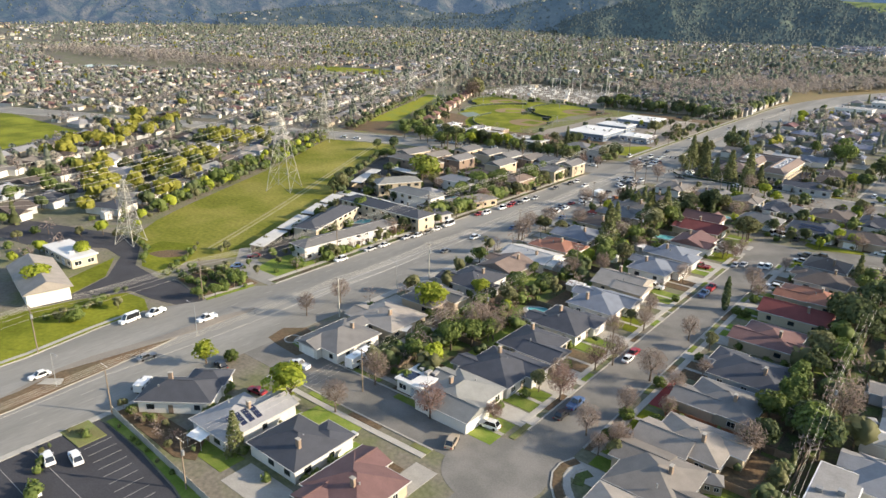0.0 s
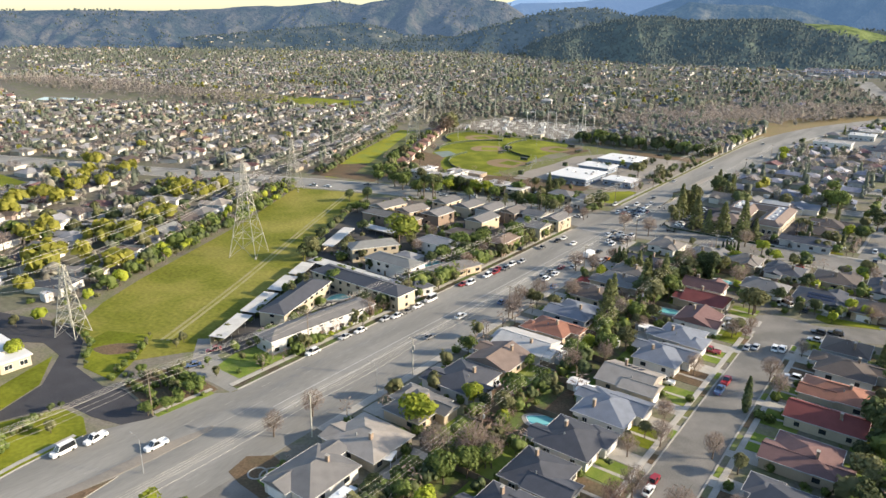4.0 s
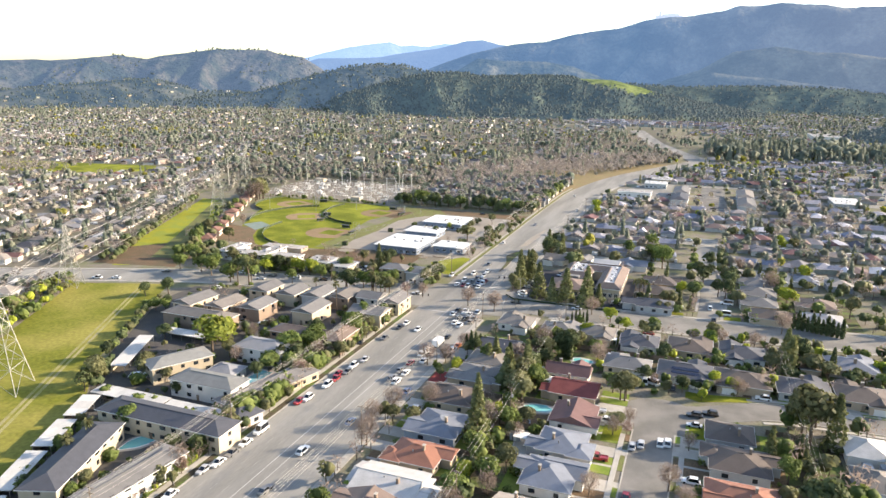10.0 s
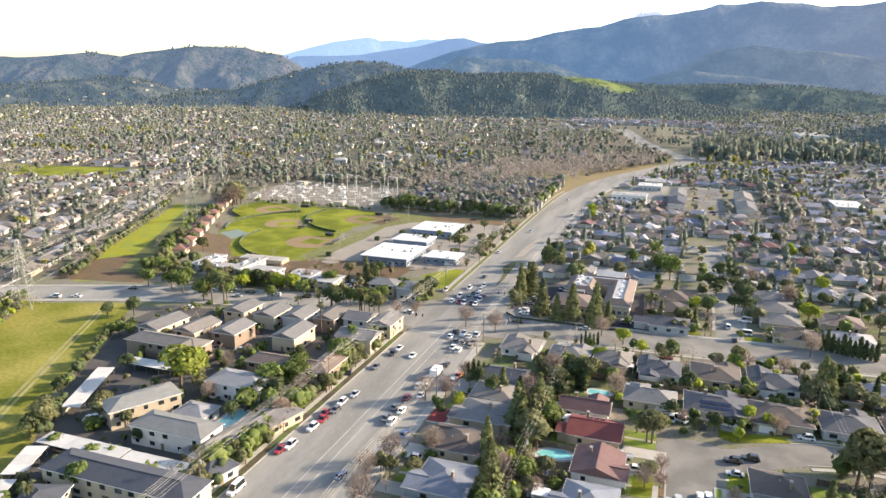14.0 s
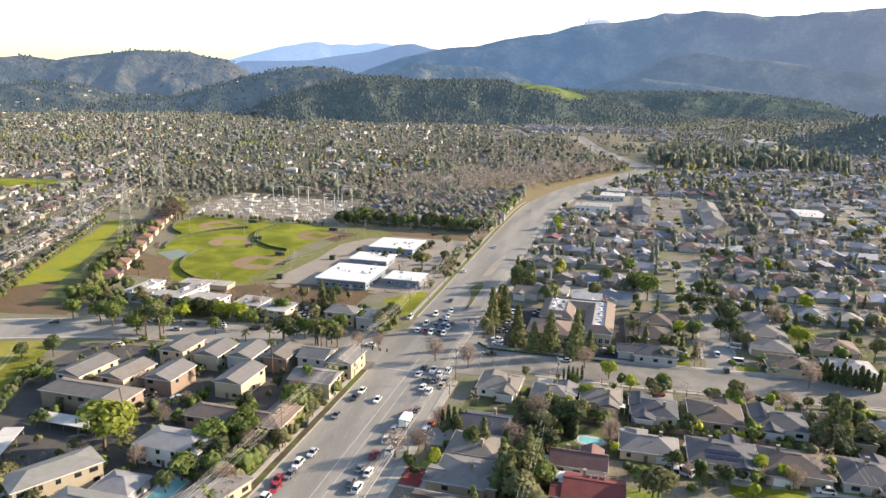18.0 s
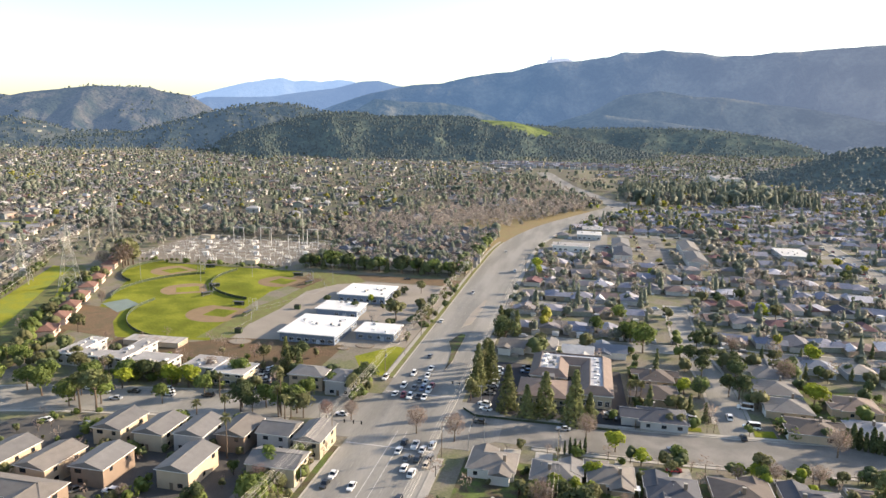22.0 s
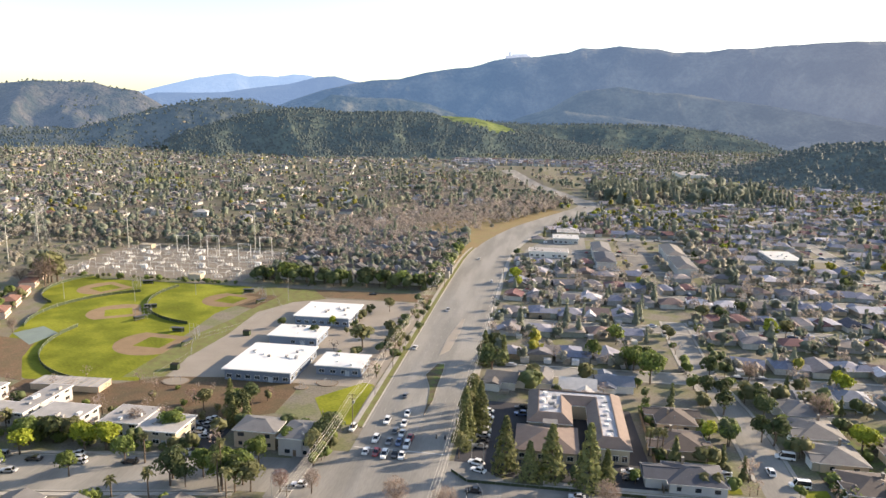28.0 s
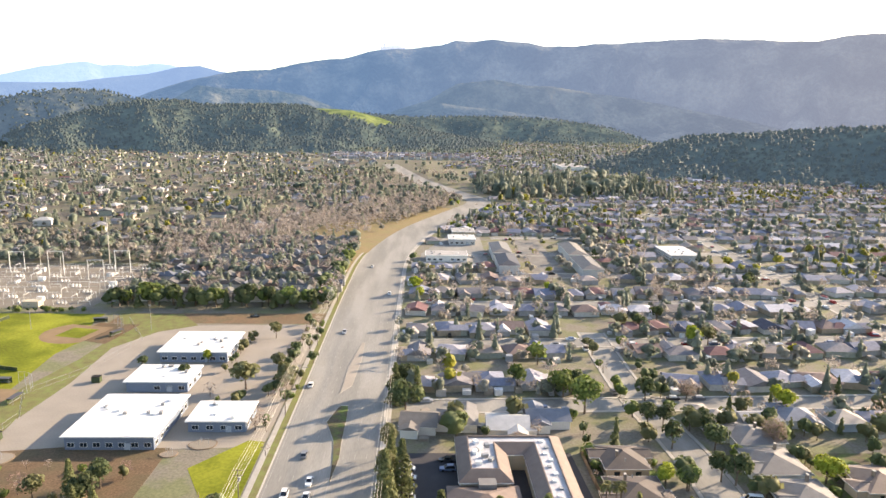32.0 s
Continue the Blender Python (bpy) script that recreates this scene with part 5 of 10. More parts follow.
def ridge(name, dist, crest, front, back, mat, label, seed, step=0.17, ny=50, rough=0.5, spur=260.0, patch=None, base=-10.0):
    """A ridge whose crest passes through (bearing, height) pairs; front and back are the lengths of its two slopes.
    Spurs and ravines run down from the crest. patch: bearings, depths and the material of a clearing."""
    bs, hs = [b for b, h in crest][::-1], [h for b, h in crest][::-1]
    lo, hi = bs[0], bs[-1]
    nx = max(40, int((hi - lo) / step))
    v, f, spots = [], [], []

    def in_patch(b, t):
        if not patch or not patch[0] < b < patch[1]:
            return False
        u = (b - patch[0]) / (patch[1] - patch[0])
        return patch[2] * math.sin(math.pi * u) ** 0.7 - 0.02 * math.sin(b * 9) < t < patch[3]

    for i in range(nx + 1):
        b = lo + (hi - lo) * i / nx
        h = float(np.interp(b, bs, hs))
        along = radians(b) * dist
        for j in range(ny + 1):
            t = 2 * j / ny - 1
            d = dist + (t * front if t < 0 else t * back)
            x, y = at(b, d)
            prof = (0.5 + 0.5 * math.cos(min(1.0, abs(t)) * math.pi)) ** 0.85
            away = 1 - prof
            w = noise.noise(Vector((x / 340, y / 340, seed)))
            q = Vector((along / spur / 1.5 + 0.55 * w + 0.35 * t, 0.8 * t, seed * 1.7))
            cut = 1 - min(1.0, max(0.0, (noise.ridged_multi_fractal(q, 1.0, 2.1, 4, 1.0, 1.6) - 0.35) / 1.5))
            n2 = noise.fractal(Vector((x / 210, y / 210, seed)), 1.0, 2.0, 4)
            k = 1 - rough * cut * min(1.0, away * 2.2) + 0.012 * n2
            z = base + (h - base) * prof * max(k, 0.1) + 0.016 * h * noise.noise(Vector((x / 26, y / 26, seed))) * min(1.0, away * 6 + 0.25)
            v.append((x, y, z))
            inside_patch = in_patch(b, t)
            if z > 3:
                spots.append((x, y, z, 1.0 if inside_patch else 0.0))
    k = ny + 1
    for i in range(nx):
        for j in range(ny):
            a = i * k + j
            f.append((a, a + 1, a + k + 1, a + k))
    me = bpy.data.meshes.new(name)
    me.from_pydata(v, [], f)
    me.materials.append(mat)
    if patch:
        me.materials.append(patch[4])
        idx = []
        for i in range(nx):
            for j in range(ny):
                b, t = lo + (hi - lo) * (i + .5) / nx, (2 * j + 1) / ny - 1
                idx.append(1 if in_patch(b, t) else 0)
        me.polygons.foreach_set("material_index", idx)
    me.polygons.foreach_set("use_smooth", [True] * len(me.polygons))
    HILL_SPOTS[name] = np.array(spots)
    return tagged(new(name, me), label, "hill", kind="structure")


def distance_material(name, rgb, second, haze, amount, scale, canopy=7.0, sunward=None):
    """A far slope: woods and grass, with the blue air between painted in as a faint emission of the backdrop, greyer
    towards the sun.
    """
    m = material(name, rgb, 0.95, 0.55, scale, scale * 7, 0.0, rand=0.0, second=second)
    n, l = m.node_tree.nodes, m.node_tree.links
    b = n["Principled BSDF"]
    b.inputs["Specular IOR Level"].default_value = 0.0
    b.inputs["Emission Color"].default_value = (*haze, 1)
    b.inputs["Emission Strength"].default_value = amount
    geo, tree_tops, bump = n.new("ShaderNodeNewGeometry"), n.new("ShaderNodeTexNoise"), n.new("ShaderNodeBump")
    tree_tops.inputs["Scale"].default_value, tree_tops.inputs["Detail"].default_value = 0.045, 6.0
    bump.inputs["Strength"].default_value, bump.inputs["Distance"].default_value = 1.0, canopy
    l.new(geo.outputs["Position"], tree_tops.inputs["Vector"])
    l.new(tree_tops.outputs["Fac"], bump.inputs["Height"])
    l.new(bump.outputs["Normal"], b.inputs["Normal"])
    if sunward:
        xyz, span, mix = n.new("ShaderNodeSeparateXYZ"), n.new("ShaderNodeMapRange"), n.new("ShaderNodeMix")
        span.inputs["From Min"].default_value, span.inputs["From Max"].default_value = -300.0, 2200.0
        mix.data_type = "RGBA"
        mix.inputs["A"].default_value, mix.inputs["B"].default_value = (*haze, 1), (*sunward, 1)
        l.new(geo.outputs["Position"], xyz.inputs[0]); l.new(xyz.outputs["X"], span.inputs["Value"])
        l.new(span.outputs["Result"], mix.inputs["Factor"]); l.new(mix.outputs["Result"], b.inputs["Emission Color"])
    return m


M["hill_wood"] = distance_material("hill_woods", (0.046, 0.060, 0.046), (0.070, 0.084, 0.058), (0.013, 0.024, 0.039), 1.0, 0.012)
# haze over the hill trees, painted as a bluish emission of their leaves
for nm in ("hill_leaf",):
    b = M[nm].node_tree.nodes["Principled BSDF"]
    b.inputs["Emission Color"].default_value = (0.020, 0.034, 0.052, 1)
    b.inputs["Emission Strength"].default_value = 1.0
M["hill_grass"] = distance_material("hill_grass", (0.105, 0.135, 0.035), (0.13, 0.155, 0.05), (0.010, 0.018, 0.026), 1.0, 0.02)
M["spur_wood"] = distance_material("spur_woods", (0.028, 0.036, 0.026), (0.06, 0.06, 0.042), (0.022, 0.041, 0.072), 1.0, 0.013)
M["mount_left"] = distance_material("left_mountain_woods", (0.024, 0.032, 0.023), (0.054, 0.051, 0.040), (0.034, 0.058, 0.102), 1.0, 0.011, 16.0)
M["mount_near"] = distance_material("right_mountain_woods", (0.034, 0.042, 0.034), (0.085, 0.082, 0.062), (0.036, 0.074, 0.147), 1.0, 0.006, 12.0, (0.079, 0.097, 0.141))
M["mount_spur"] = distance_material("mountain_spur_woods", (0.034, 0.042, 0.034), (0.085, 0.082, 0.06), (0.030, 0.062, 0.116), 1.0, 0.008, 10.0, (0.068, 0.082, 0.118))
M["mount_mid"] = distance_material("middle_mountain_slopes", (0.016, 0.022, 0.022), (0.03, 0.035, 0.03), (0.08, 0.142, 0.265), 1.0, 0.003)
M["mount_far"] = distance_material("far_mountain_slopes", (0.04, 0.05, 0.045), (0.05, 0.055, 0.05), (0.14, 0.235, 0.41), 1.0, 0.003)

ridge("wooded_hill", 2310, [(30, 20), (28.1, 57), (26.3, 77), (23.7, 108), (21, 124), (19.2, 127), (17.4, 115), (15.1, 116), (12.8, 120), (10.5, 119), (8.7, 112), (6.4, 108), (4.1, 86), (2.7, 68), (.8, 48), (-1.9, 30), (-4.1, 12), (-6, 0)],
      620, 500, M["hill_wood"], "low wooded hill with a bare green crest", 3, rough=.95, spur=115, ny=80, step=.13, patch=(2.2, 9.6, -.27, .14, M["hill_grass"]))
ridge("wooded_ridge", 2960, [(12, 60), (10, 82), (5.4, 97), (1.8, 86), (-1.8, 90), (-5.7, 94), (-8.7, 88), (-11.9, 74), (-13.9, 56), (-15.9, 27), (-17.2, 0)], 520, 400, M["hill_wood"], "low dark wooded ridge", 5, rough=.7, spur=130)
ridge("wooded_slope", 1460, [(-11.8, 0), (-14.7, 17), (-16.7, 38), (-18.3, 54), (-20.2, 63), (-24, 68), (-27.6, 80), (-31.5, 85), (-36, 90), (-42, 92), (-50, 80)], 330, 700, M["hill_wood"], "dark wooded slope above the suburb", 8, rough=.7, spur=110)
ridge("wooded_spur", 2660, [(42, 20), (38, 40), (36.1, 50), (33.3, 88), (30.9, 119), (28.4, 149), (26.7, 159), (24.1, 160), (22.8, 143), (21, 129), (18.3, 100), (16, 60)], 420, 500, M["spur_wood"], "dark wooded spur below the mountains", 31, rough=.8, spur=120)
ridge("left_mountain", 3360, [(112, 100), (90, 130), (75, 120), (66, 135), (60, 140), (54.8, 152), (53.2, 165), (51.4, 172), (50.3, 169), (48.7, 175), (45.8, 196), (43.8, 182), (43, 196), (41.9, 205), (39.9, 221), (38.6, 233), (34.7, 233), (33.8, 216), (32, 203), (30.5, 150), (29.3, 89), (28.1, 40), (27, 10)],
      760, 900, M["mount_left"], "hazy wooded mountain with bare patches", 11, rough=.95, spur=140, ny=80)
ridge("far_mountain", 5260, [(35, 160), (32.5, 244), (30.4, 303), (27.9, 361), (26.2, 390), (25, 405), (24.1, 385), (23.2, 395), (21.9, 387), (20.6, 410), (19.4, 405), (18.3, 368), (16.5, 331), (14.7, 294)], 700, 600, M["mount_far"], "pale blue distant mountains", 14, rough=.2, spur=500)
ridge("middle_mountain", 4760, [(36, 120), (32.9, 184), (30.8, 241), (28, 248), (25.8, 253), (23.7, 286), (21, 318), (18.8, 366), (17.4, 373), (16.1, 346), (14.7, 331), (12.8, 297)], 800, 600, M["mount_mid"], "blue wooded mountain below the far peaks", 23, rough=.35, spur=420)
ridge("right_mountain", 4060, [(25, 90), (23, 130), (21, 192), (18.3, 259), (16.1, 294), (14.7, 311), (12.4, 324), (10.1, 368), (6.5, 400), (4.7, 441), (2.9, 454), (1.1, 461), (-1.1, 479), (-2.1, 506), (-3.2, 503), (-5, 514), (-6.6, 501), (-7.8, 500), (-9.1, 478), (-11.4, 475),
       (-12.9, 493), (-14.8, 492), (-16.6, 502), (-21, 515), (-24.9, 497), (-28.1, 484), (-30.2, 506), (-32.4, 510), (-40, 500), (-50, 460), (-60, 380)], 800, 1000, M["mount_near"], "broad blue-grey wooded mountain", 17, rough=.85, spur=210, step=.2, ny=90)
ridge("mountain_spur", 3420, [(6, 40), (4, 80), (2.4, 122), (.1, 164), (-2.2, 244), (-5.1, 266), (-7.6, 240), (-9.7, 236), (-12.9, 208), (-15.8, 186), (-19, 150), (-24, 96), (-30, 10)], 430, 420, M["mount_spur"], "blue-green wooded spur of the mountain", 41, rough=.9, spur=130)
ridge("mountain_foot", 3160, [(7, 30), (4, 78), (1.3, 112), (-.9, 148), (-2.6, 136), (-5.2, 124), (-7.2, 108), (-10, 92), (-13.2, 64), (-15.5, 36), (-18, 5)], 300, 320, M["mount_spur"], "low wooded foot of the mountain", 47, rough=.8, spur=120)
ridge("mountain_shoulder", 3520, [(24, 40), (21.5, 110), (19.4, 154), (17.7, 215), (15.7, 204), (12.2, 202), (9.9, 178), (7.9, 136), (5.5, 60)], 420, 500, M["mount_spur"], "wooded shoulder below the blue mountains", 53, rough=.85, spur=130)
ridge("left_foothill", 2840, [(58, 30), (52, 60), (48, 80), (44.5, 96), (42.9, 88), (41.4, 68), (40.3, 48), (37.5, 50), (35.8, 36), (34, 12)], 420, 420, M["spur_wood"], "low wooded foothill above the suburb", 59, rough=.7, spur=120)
# pale summit building, its haze painted in as emission too
M["summit_pale"] = distance_material("summit_building", (0.3, 0.3, 0.32), (0.33, 0.33, 0.35), (0.16, 0.20, 0.28), 1.0, 0.02)
x, y = at(2.9, 4040)
s = Shape()
s.prism(blob(0, 0, 66, 22, wob=.08, seed=4), -18, 6); s.prism(blob(18, 0, 46, 18, wob=.05, seed=5), 0, 14); s.box(-48, -8, 0, -36, 8, 26)
ob = tagged(new("summit_station", s.mesh("summit_station", M["summit_pale"])), "pale station building on the mountain top", "building")
ob.matrix_basis = pose(x, y, 456)

# ---------------- cars ----------------
CAR_SIZES = {"sedan": (4.6, 1.82, 0.72, 1.42, -0.35, 2.5), "suv": (4.8, 1.92, 0.85, 1.72, -0.55, 3.1), "pickup": (5.6, 1.98, 0.92, 1.82, 0.35, 2.2), "van": (5.6, 2.05, 1.0, 2.3, -0.5, 4.4)}


def car_meshes(kind):
    def make():
        L, Wd, zs, zt, cx, cl = CAR_SIZES[kind]
        h, w = L / 2, Wd / 2
        body = Shape()
        lo = [(-w * .9, -h), (w * .9, -h), (w, -h + .5), (w, h - .7), (w * .8, h), (-w * .8, h), (-w, h - .7), (-w, -h + .5)]
        body.prism(lo, 0.28, zs * 0.72)
        n = len(body.v)
        up = [(x * .94, y * .965) for x, y in lo]
        for i in range(8):
            a, b = lo[i], lo[(i + 1) % 8]; c, d = up[(i + 1) % 8], up[i]
            body.poly([(*a, zs * .72), (*b, zs * .72), (*c, zs), (*d, zs)])
        body.poly([(*p, zs) for p in up])
        y0, y1 = cx - cl / 2, cx + cl / 2
        rake_f, rake_b = (0.75, 0.45) if kind != "van" else (0.8, 0.1)
        t = 0.86
        roof = [(-w * .72, y0 + rake_b), (w * .72, y0 + rake_b), (w * .72, y1 - rake_f), (-w * .72, y1 - rake_f)]
        body.prism(roof, zt - 0.06, zt)
        for sx in (-1, 1):
            for ya, yb in ((y0, y0 + rake_b), (y1, y1 - rake_f)):
                body.rod((sx * w * .86, ya, zs), (sx * w * .71, yb, zt - 0.03), 0.05, 0.05, 4)
        if kind == "pickup":
            body.box(-w * .9, -h + .1, zs, -w * .8, -h + 1.9, zs + .18); body.box(w * .8, -h + .1, zs, w * .9, -h + 1.9, zs + .18); body.box(-w * .9, -h + .05, zs, w * .9, -h + .13, zs + .18)
        for sx in (-1, 1):
            body.box(sx * (w + .02) - .09, y1 - .55, zs + .02, sx * (w + .02) + .09, y1 - .4, zs + .17)
        gl = Shape()
        a = [(-w * .86, y0), (w * .86, y0), (w * .86, y1), (-w * .86, y1)]
        b = [(-w * .70, y0 + rake_b), (w * .70, y0 + rake_b), (w * .70, y1 - rake_f), (-w * .70, y1 - rake_f)]
        for i in range(4):
            gl.poly([(*a[i], zs - .01), (*a[(i + 1) % 4], zs - .01), (*b[(i + 1) % 4], zt - .04), (*b[i], zt - .04)])
        wh = Shape(); wh.rod((-.11, 0, 0), (.11, 0, 0), .33, .33, 12)
        lamp = Shape(); lamp.box(-.2, -.03, -.07, .2, .03, .07)
        return body, gl.mesh("cabin_glass", M["car_glass"]), wh.mesh("wheel", M["rubber"]), lamp.mesh("tail_lamp", M["lamp_red"]), lamp.mesh("head_lamp", M["lamp_clear"])
    return shared(MESHES, ("car", kind), make)


def car(x, y, rz, colour, kind, lamps=None):
    body, gl, wh, tail, head = car_meshes(kind)
    L, Wd, zs, zt, cx, cl = CAR_SIZES[kind]
    bm_ = shared(MESHES, ("carbody", kind, colour), lambda: body.mesh("body", M["car_" + colour]))
    name = {"sedan": "car", "suv": "suv", "pickup": "pickup_truck", "van": "van"}[kind]
    ob = root(name, x, y, 0.07, rz, "%s %s on the asphalt" % (colour, {"sedan": "saloon car", "suv": "sport utility car", "pickup": "pickup truck", "van": "van"}[kind]), "car" if kind != "van" else "van", "cars")
    part("body", bm_, ob)
    part("cabin_glass", gl, ob)
    for sx in (-1, 1):
        for sy in (-L * .31, L * .30):
            part("wheel", wh, ob, pose(sx * (Wd / 2 - .1), sy, .33))
    if lamps or (lamps is None and (x - 70) ** 2 + (y - 130) ** 2 < 75 ** 2):
        for sx in (-1, 1):
            part("tail_lamp", tail, ob, pose(sx * Wd * .33, -L / 2 - .01, zs * .66))
            part("head_lamp", head, ob, pose(sx * Wd * .30, L / 2 - .02, zs * .62))
    return ob


def box_truck(x, y, rz, length=7.2, tall=3.1, label="white box truck waiting in the queue", name="box_truck", rv=False):
    ob = root(name, x, y, 0.07, rz, label, "truck")
    s = Shape(); s.prism(round_rect(-1.2, -length / 2, 1.2, length / 2 - 2.0, .12, 3), 0.75, tall); part("cargo_box", s.mesh("cargo_box", M["car_white"]), ob)
    s = Shape(); s.box(-1.05, length / 2 - 1.95, .5, 1.05, length / 2, 2.2, .12); part("cab", s.mesh("cab", M["car_white"]), ob)
    s = Shape(); s.poly([(-.85, length / 2 + .0, 1.35), (.85, length / 2 + .0, 1.35), (.85, length / 2 - .08, 2.05), (-.85, length / 2 - .08, 2.05)]); part("windscreen", s.mesh("windscreen", M["car_glass"]), ob)
    s = Shape(); s.box(-.5, -length / 2, .45, .5, length / 2 - .3, .75); part("chassis", s.mesh("chassis", M["rubber"]), ob)
    wh = Shape(); wh.rod((-.14, 0, 0), (.14, 0, 0), .46, .46, 14); me = wh.mesh("wheel", M["rubber"])
    for sx in (-1, 1):
        for sy in (-length * .28, length * .36):
            part("wheel", me, ob, pose(sx * 1.0, sy, .46))
    if rv:
        for yy in (-2.6, -0.6, 1.2):
            for sx in (-1, 1):
                s = Shape(); s.box(sx * 1.19 - .03, yy - .5, 1.6, sx * 1.19 + .03, yy + .5, 2.2); part("window", s.mesh("window", M["car_glass"]), ob)
        for yy in (-2.4, 0.4):
            add_box("roof_vent", ob, 0, yy, tall, 0, .7, .9, .25, "frame_white")
    return ob


# ---------------- small structures ----------------
def carport(x, y, rz, length, depth=5.6, h=2.6, roof="carport_sheet", slope=0.25):
    ob = root("carport", x, y, 0, rz, "long open carport with a flat pale sheet roof", "carport", "carports")
    n = max(2, round(length / 4.5))
    for i in range(n):
        w = length / n
        s = Shape(); x0 = -length / 2 + i * w
        s.v += [(x0, -depth / 2, h), (x0 + w - .03, -depth / 2, h), (x0 + w - .03, depth / 2, h + slope), (x0, depth / 2, h + slope)]
        s.v += [(a, b, c + .14) for a, b, c in s.v[:4]]
        s.f += [(3, 2, 1, 0), (4, 5, 6, 7), (0, 1, 5, 4), (1, 2, 6, 5), (2, 3, 7, 6), (3, 0, 4, 7)]
        part("roof_panel", s.mesh("roof_panel", M[roof]), ob)
    s = Shape(); s.rod((0, 0, -.2), (0, 0, h + .08), .07); post = s.mesh("post", M["steel"])
    for i in range(n + 1):
        part("post", post, ob, pose(-length / 2 + .1 + i * (length - .2) / n, -depth / 2 + .5, 0))
        part("post", post, ob, pose(-length / 2 + .1 + i * (length - .2) / n, depth / 2 - .5, 0))
    add_box("back_wall", ob, 0, depth / 2 - .2, -.2, 0, length - .4, .12, h, "wall_cream")
    return ob


def flat_block(name, x0, y0, x1, y1, h, wall, roof, label, category="building", over=0.6, storeys=1, kit=5, seed=0):
    """A building with a flat overhanging roof, a fascia, window bands and plant on the roof."""
    g = random.Random(seed)
    ob = root(name, (x0 + x1) / 2, (y0 + y1) / 2, 0, 0, label, category)
    w, d = x1 - x0, y1 - y0
    s = Shape(); s.box(-w / 2, -d / 2, -.3, w / 2, d / 2, h); part("wall", s.mesh("wall", M["wall_" + wall]), ob)
    s = Shape(); s.box(-w / 2 - over, -d / 2 - over, h, w / 2 + over, d / 2 + over, h + .35); part("fascia", s.mesh("fascia", M["frame_white"]), ob)
    s = Shape(); s.box(-w / 2 - over + .25, -d / 2 - over + .25, h + .2, w / 2 + over - .25, d / 2 + over - .25, h + .39); r = part("roof", s.mesh("roof", M[roof]), ob)
    for k in range(storeys):
        z = 0.95 + k * 2.8
        for sy, a in ((-1, 0), (1, 180)):
            n = max(2, int(w / 3.6))
            for i in range(n):
                if g.random() < .85:
                    add_window(ob, -w / 2 + w * (i + .5) / n, sy * (d / 2 + .02), z, a, 2.0, 1.3)
        for sx, a in ((1, 90), (-1, -90)):
            n = max(1, int(d / 4.0))
            for i in range(n):
                if g.random() < .8:
                    add_window(ob, sx * (w / 2 + .02), -d / 2 + d * (i + .5) / n, z, a, 2.0, 1.3)
    add_box("door", ob, w * .2, -d / 2 - .03, 0, 0, 1.8, .08, 2.1, "wall_blue")
    for i in range(kit):
        add_box("roof_unit", ob, w * g.uniform(-.4, .4), d * g.uniform(-.4, .4), h + .36, g.choice((0, 90)), g.uniform(.8, 1.8), 1.0, g.uniform(.5, 1.0), g.choice(("steel", "tar_roof", "frame_white")))
    return ob


def pylon(x, y, h, rz, base=9.0):
    ob = root("pylon", x, y, 0, rz, "steel lattice power pylon standing in the grass", "pylon", "pylons")
    lev = [0, .22, .4, .54, .66, .76, .86, 1.0]
    half = lambda t: base / 2 * (1 - t) ** 1.25 + .55
    br = Shape()
    for sx in (-1, 1):
        for sy in (-1, 1):
            legs = Shape()
            legs.tube([(sx * half(a), sy * half(a), a * h - (.3 if a == 0 else 0)) for a in lev], .13, 4)
            part("leg", legs.mesh("leg", M["pylon_steel"]), ob)
    for a, b in zip(lev, lev[1:]):
        for i in range(4):
            c = [(-1, -1), (1, -1), (1, 1), (-1, 1)]
            p, q = c[i], c[(i + 1) % 4]
            br.rod((p[0] * half(a), p[1] * half(a), a * h), (q[0] * half(b), q[1] * half(b), b * h), .08, sides=3)
            br.rod((q[0] * half(a), q[1] * half(a), a * h), (p[0] * half(b), p[1] * half(b), b * h), .08, sides=3)
            br.rod((p[0] * half(b), p[1] * half(b), b * h), (q[0] * half(b), q[1] * half(b), b * h), .08, sides=3)
    part("bracing", br.mesh("bracing", M["pylon_steel"]), ob)
    for t in (.68, .80, .92):
        s = Shape(); r = 5.2 if t == .80 else 4.2
        for sx in (-1, 1):
            for sy in (-1, 1):
                s.rod((0, sy * half(t), t * h), (sx * r, 0, t * h + .3), .09, sides=4)
            s.rod((0, 0, t * h + 1.5), (sx * r, 0, t * h + .3), .07, sides=4)
        arm = part("crossarm", s.mesh("crossarm", M["pylon_steel"]), ob)
        for sx in (-1, 1):
            s = Shape(); s.rod((sx * r, 0, t * h + .3), (sx * r, 0, t * h - 1.3), .09, sides=6); part("insulator", s.mesh("insulator", M["wall_brown"]), arm)
    return ob


def sag_wire(s, a, b, sag, r=0.03, k=9):
    a, b = Vector(a), Vector(b)
    pts = []
    for i in range(k + 1):
        t = i / k
        p = a.lerp(b, t); p.z -= 4 * sag * t * (1 - t)
        pts.append(p)
    s.tube(pts, r)


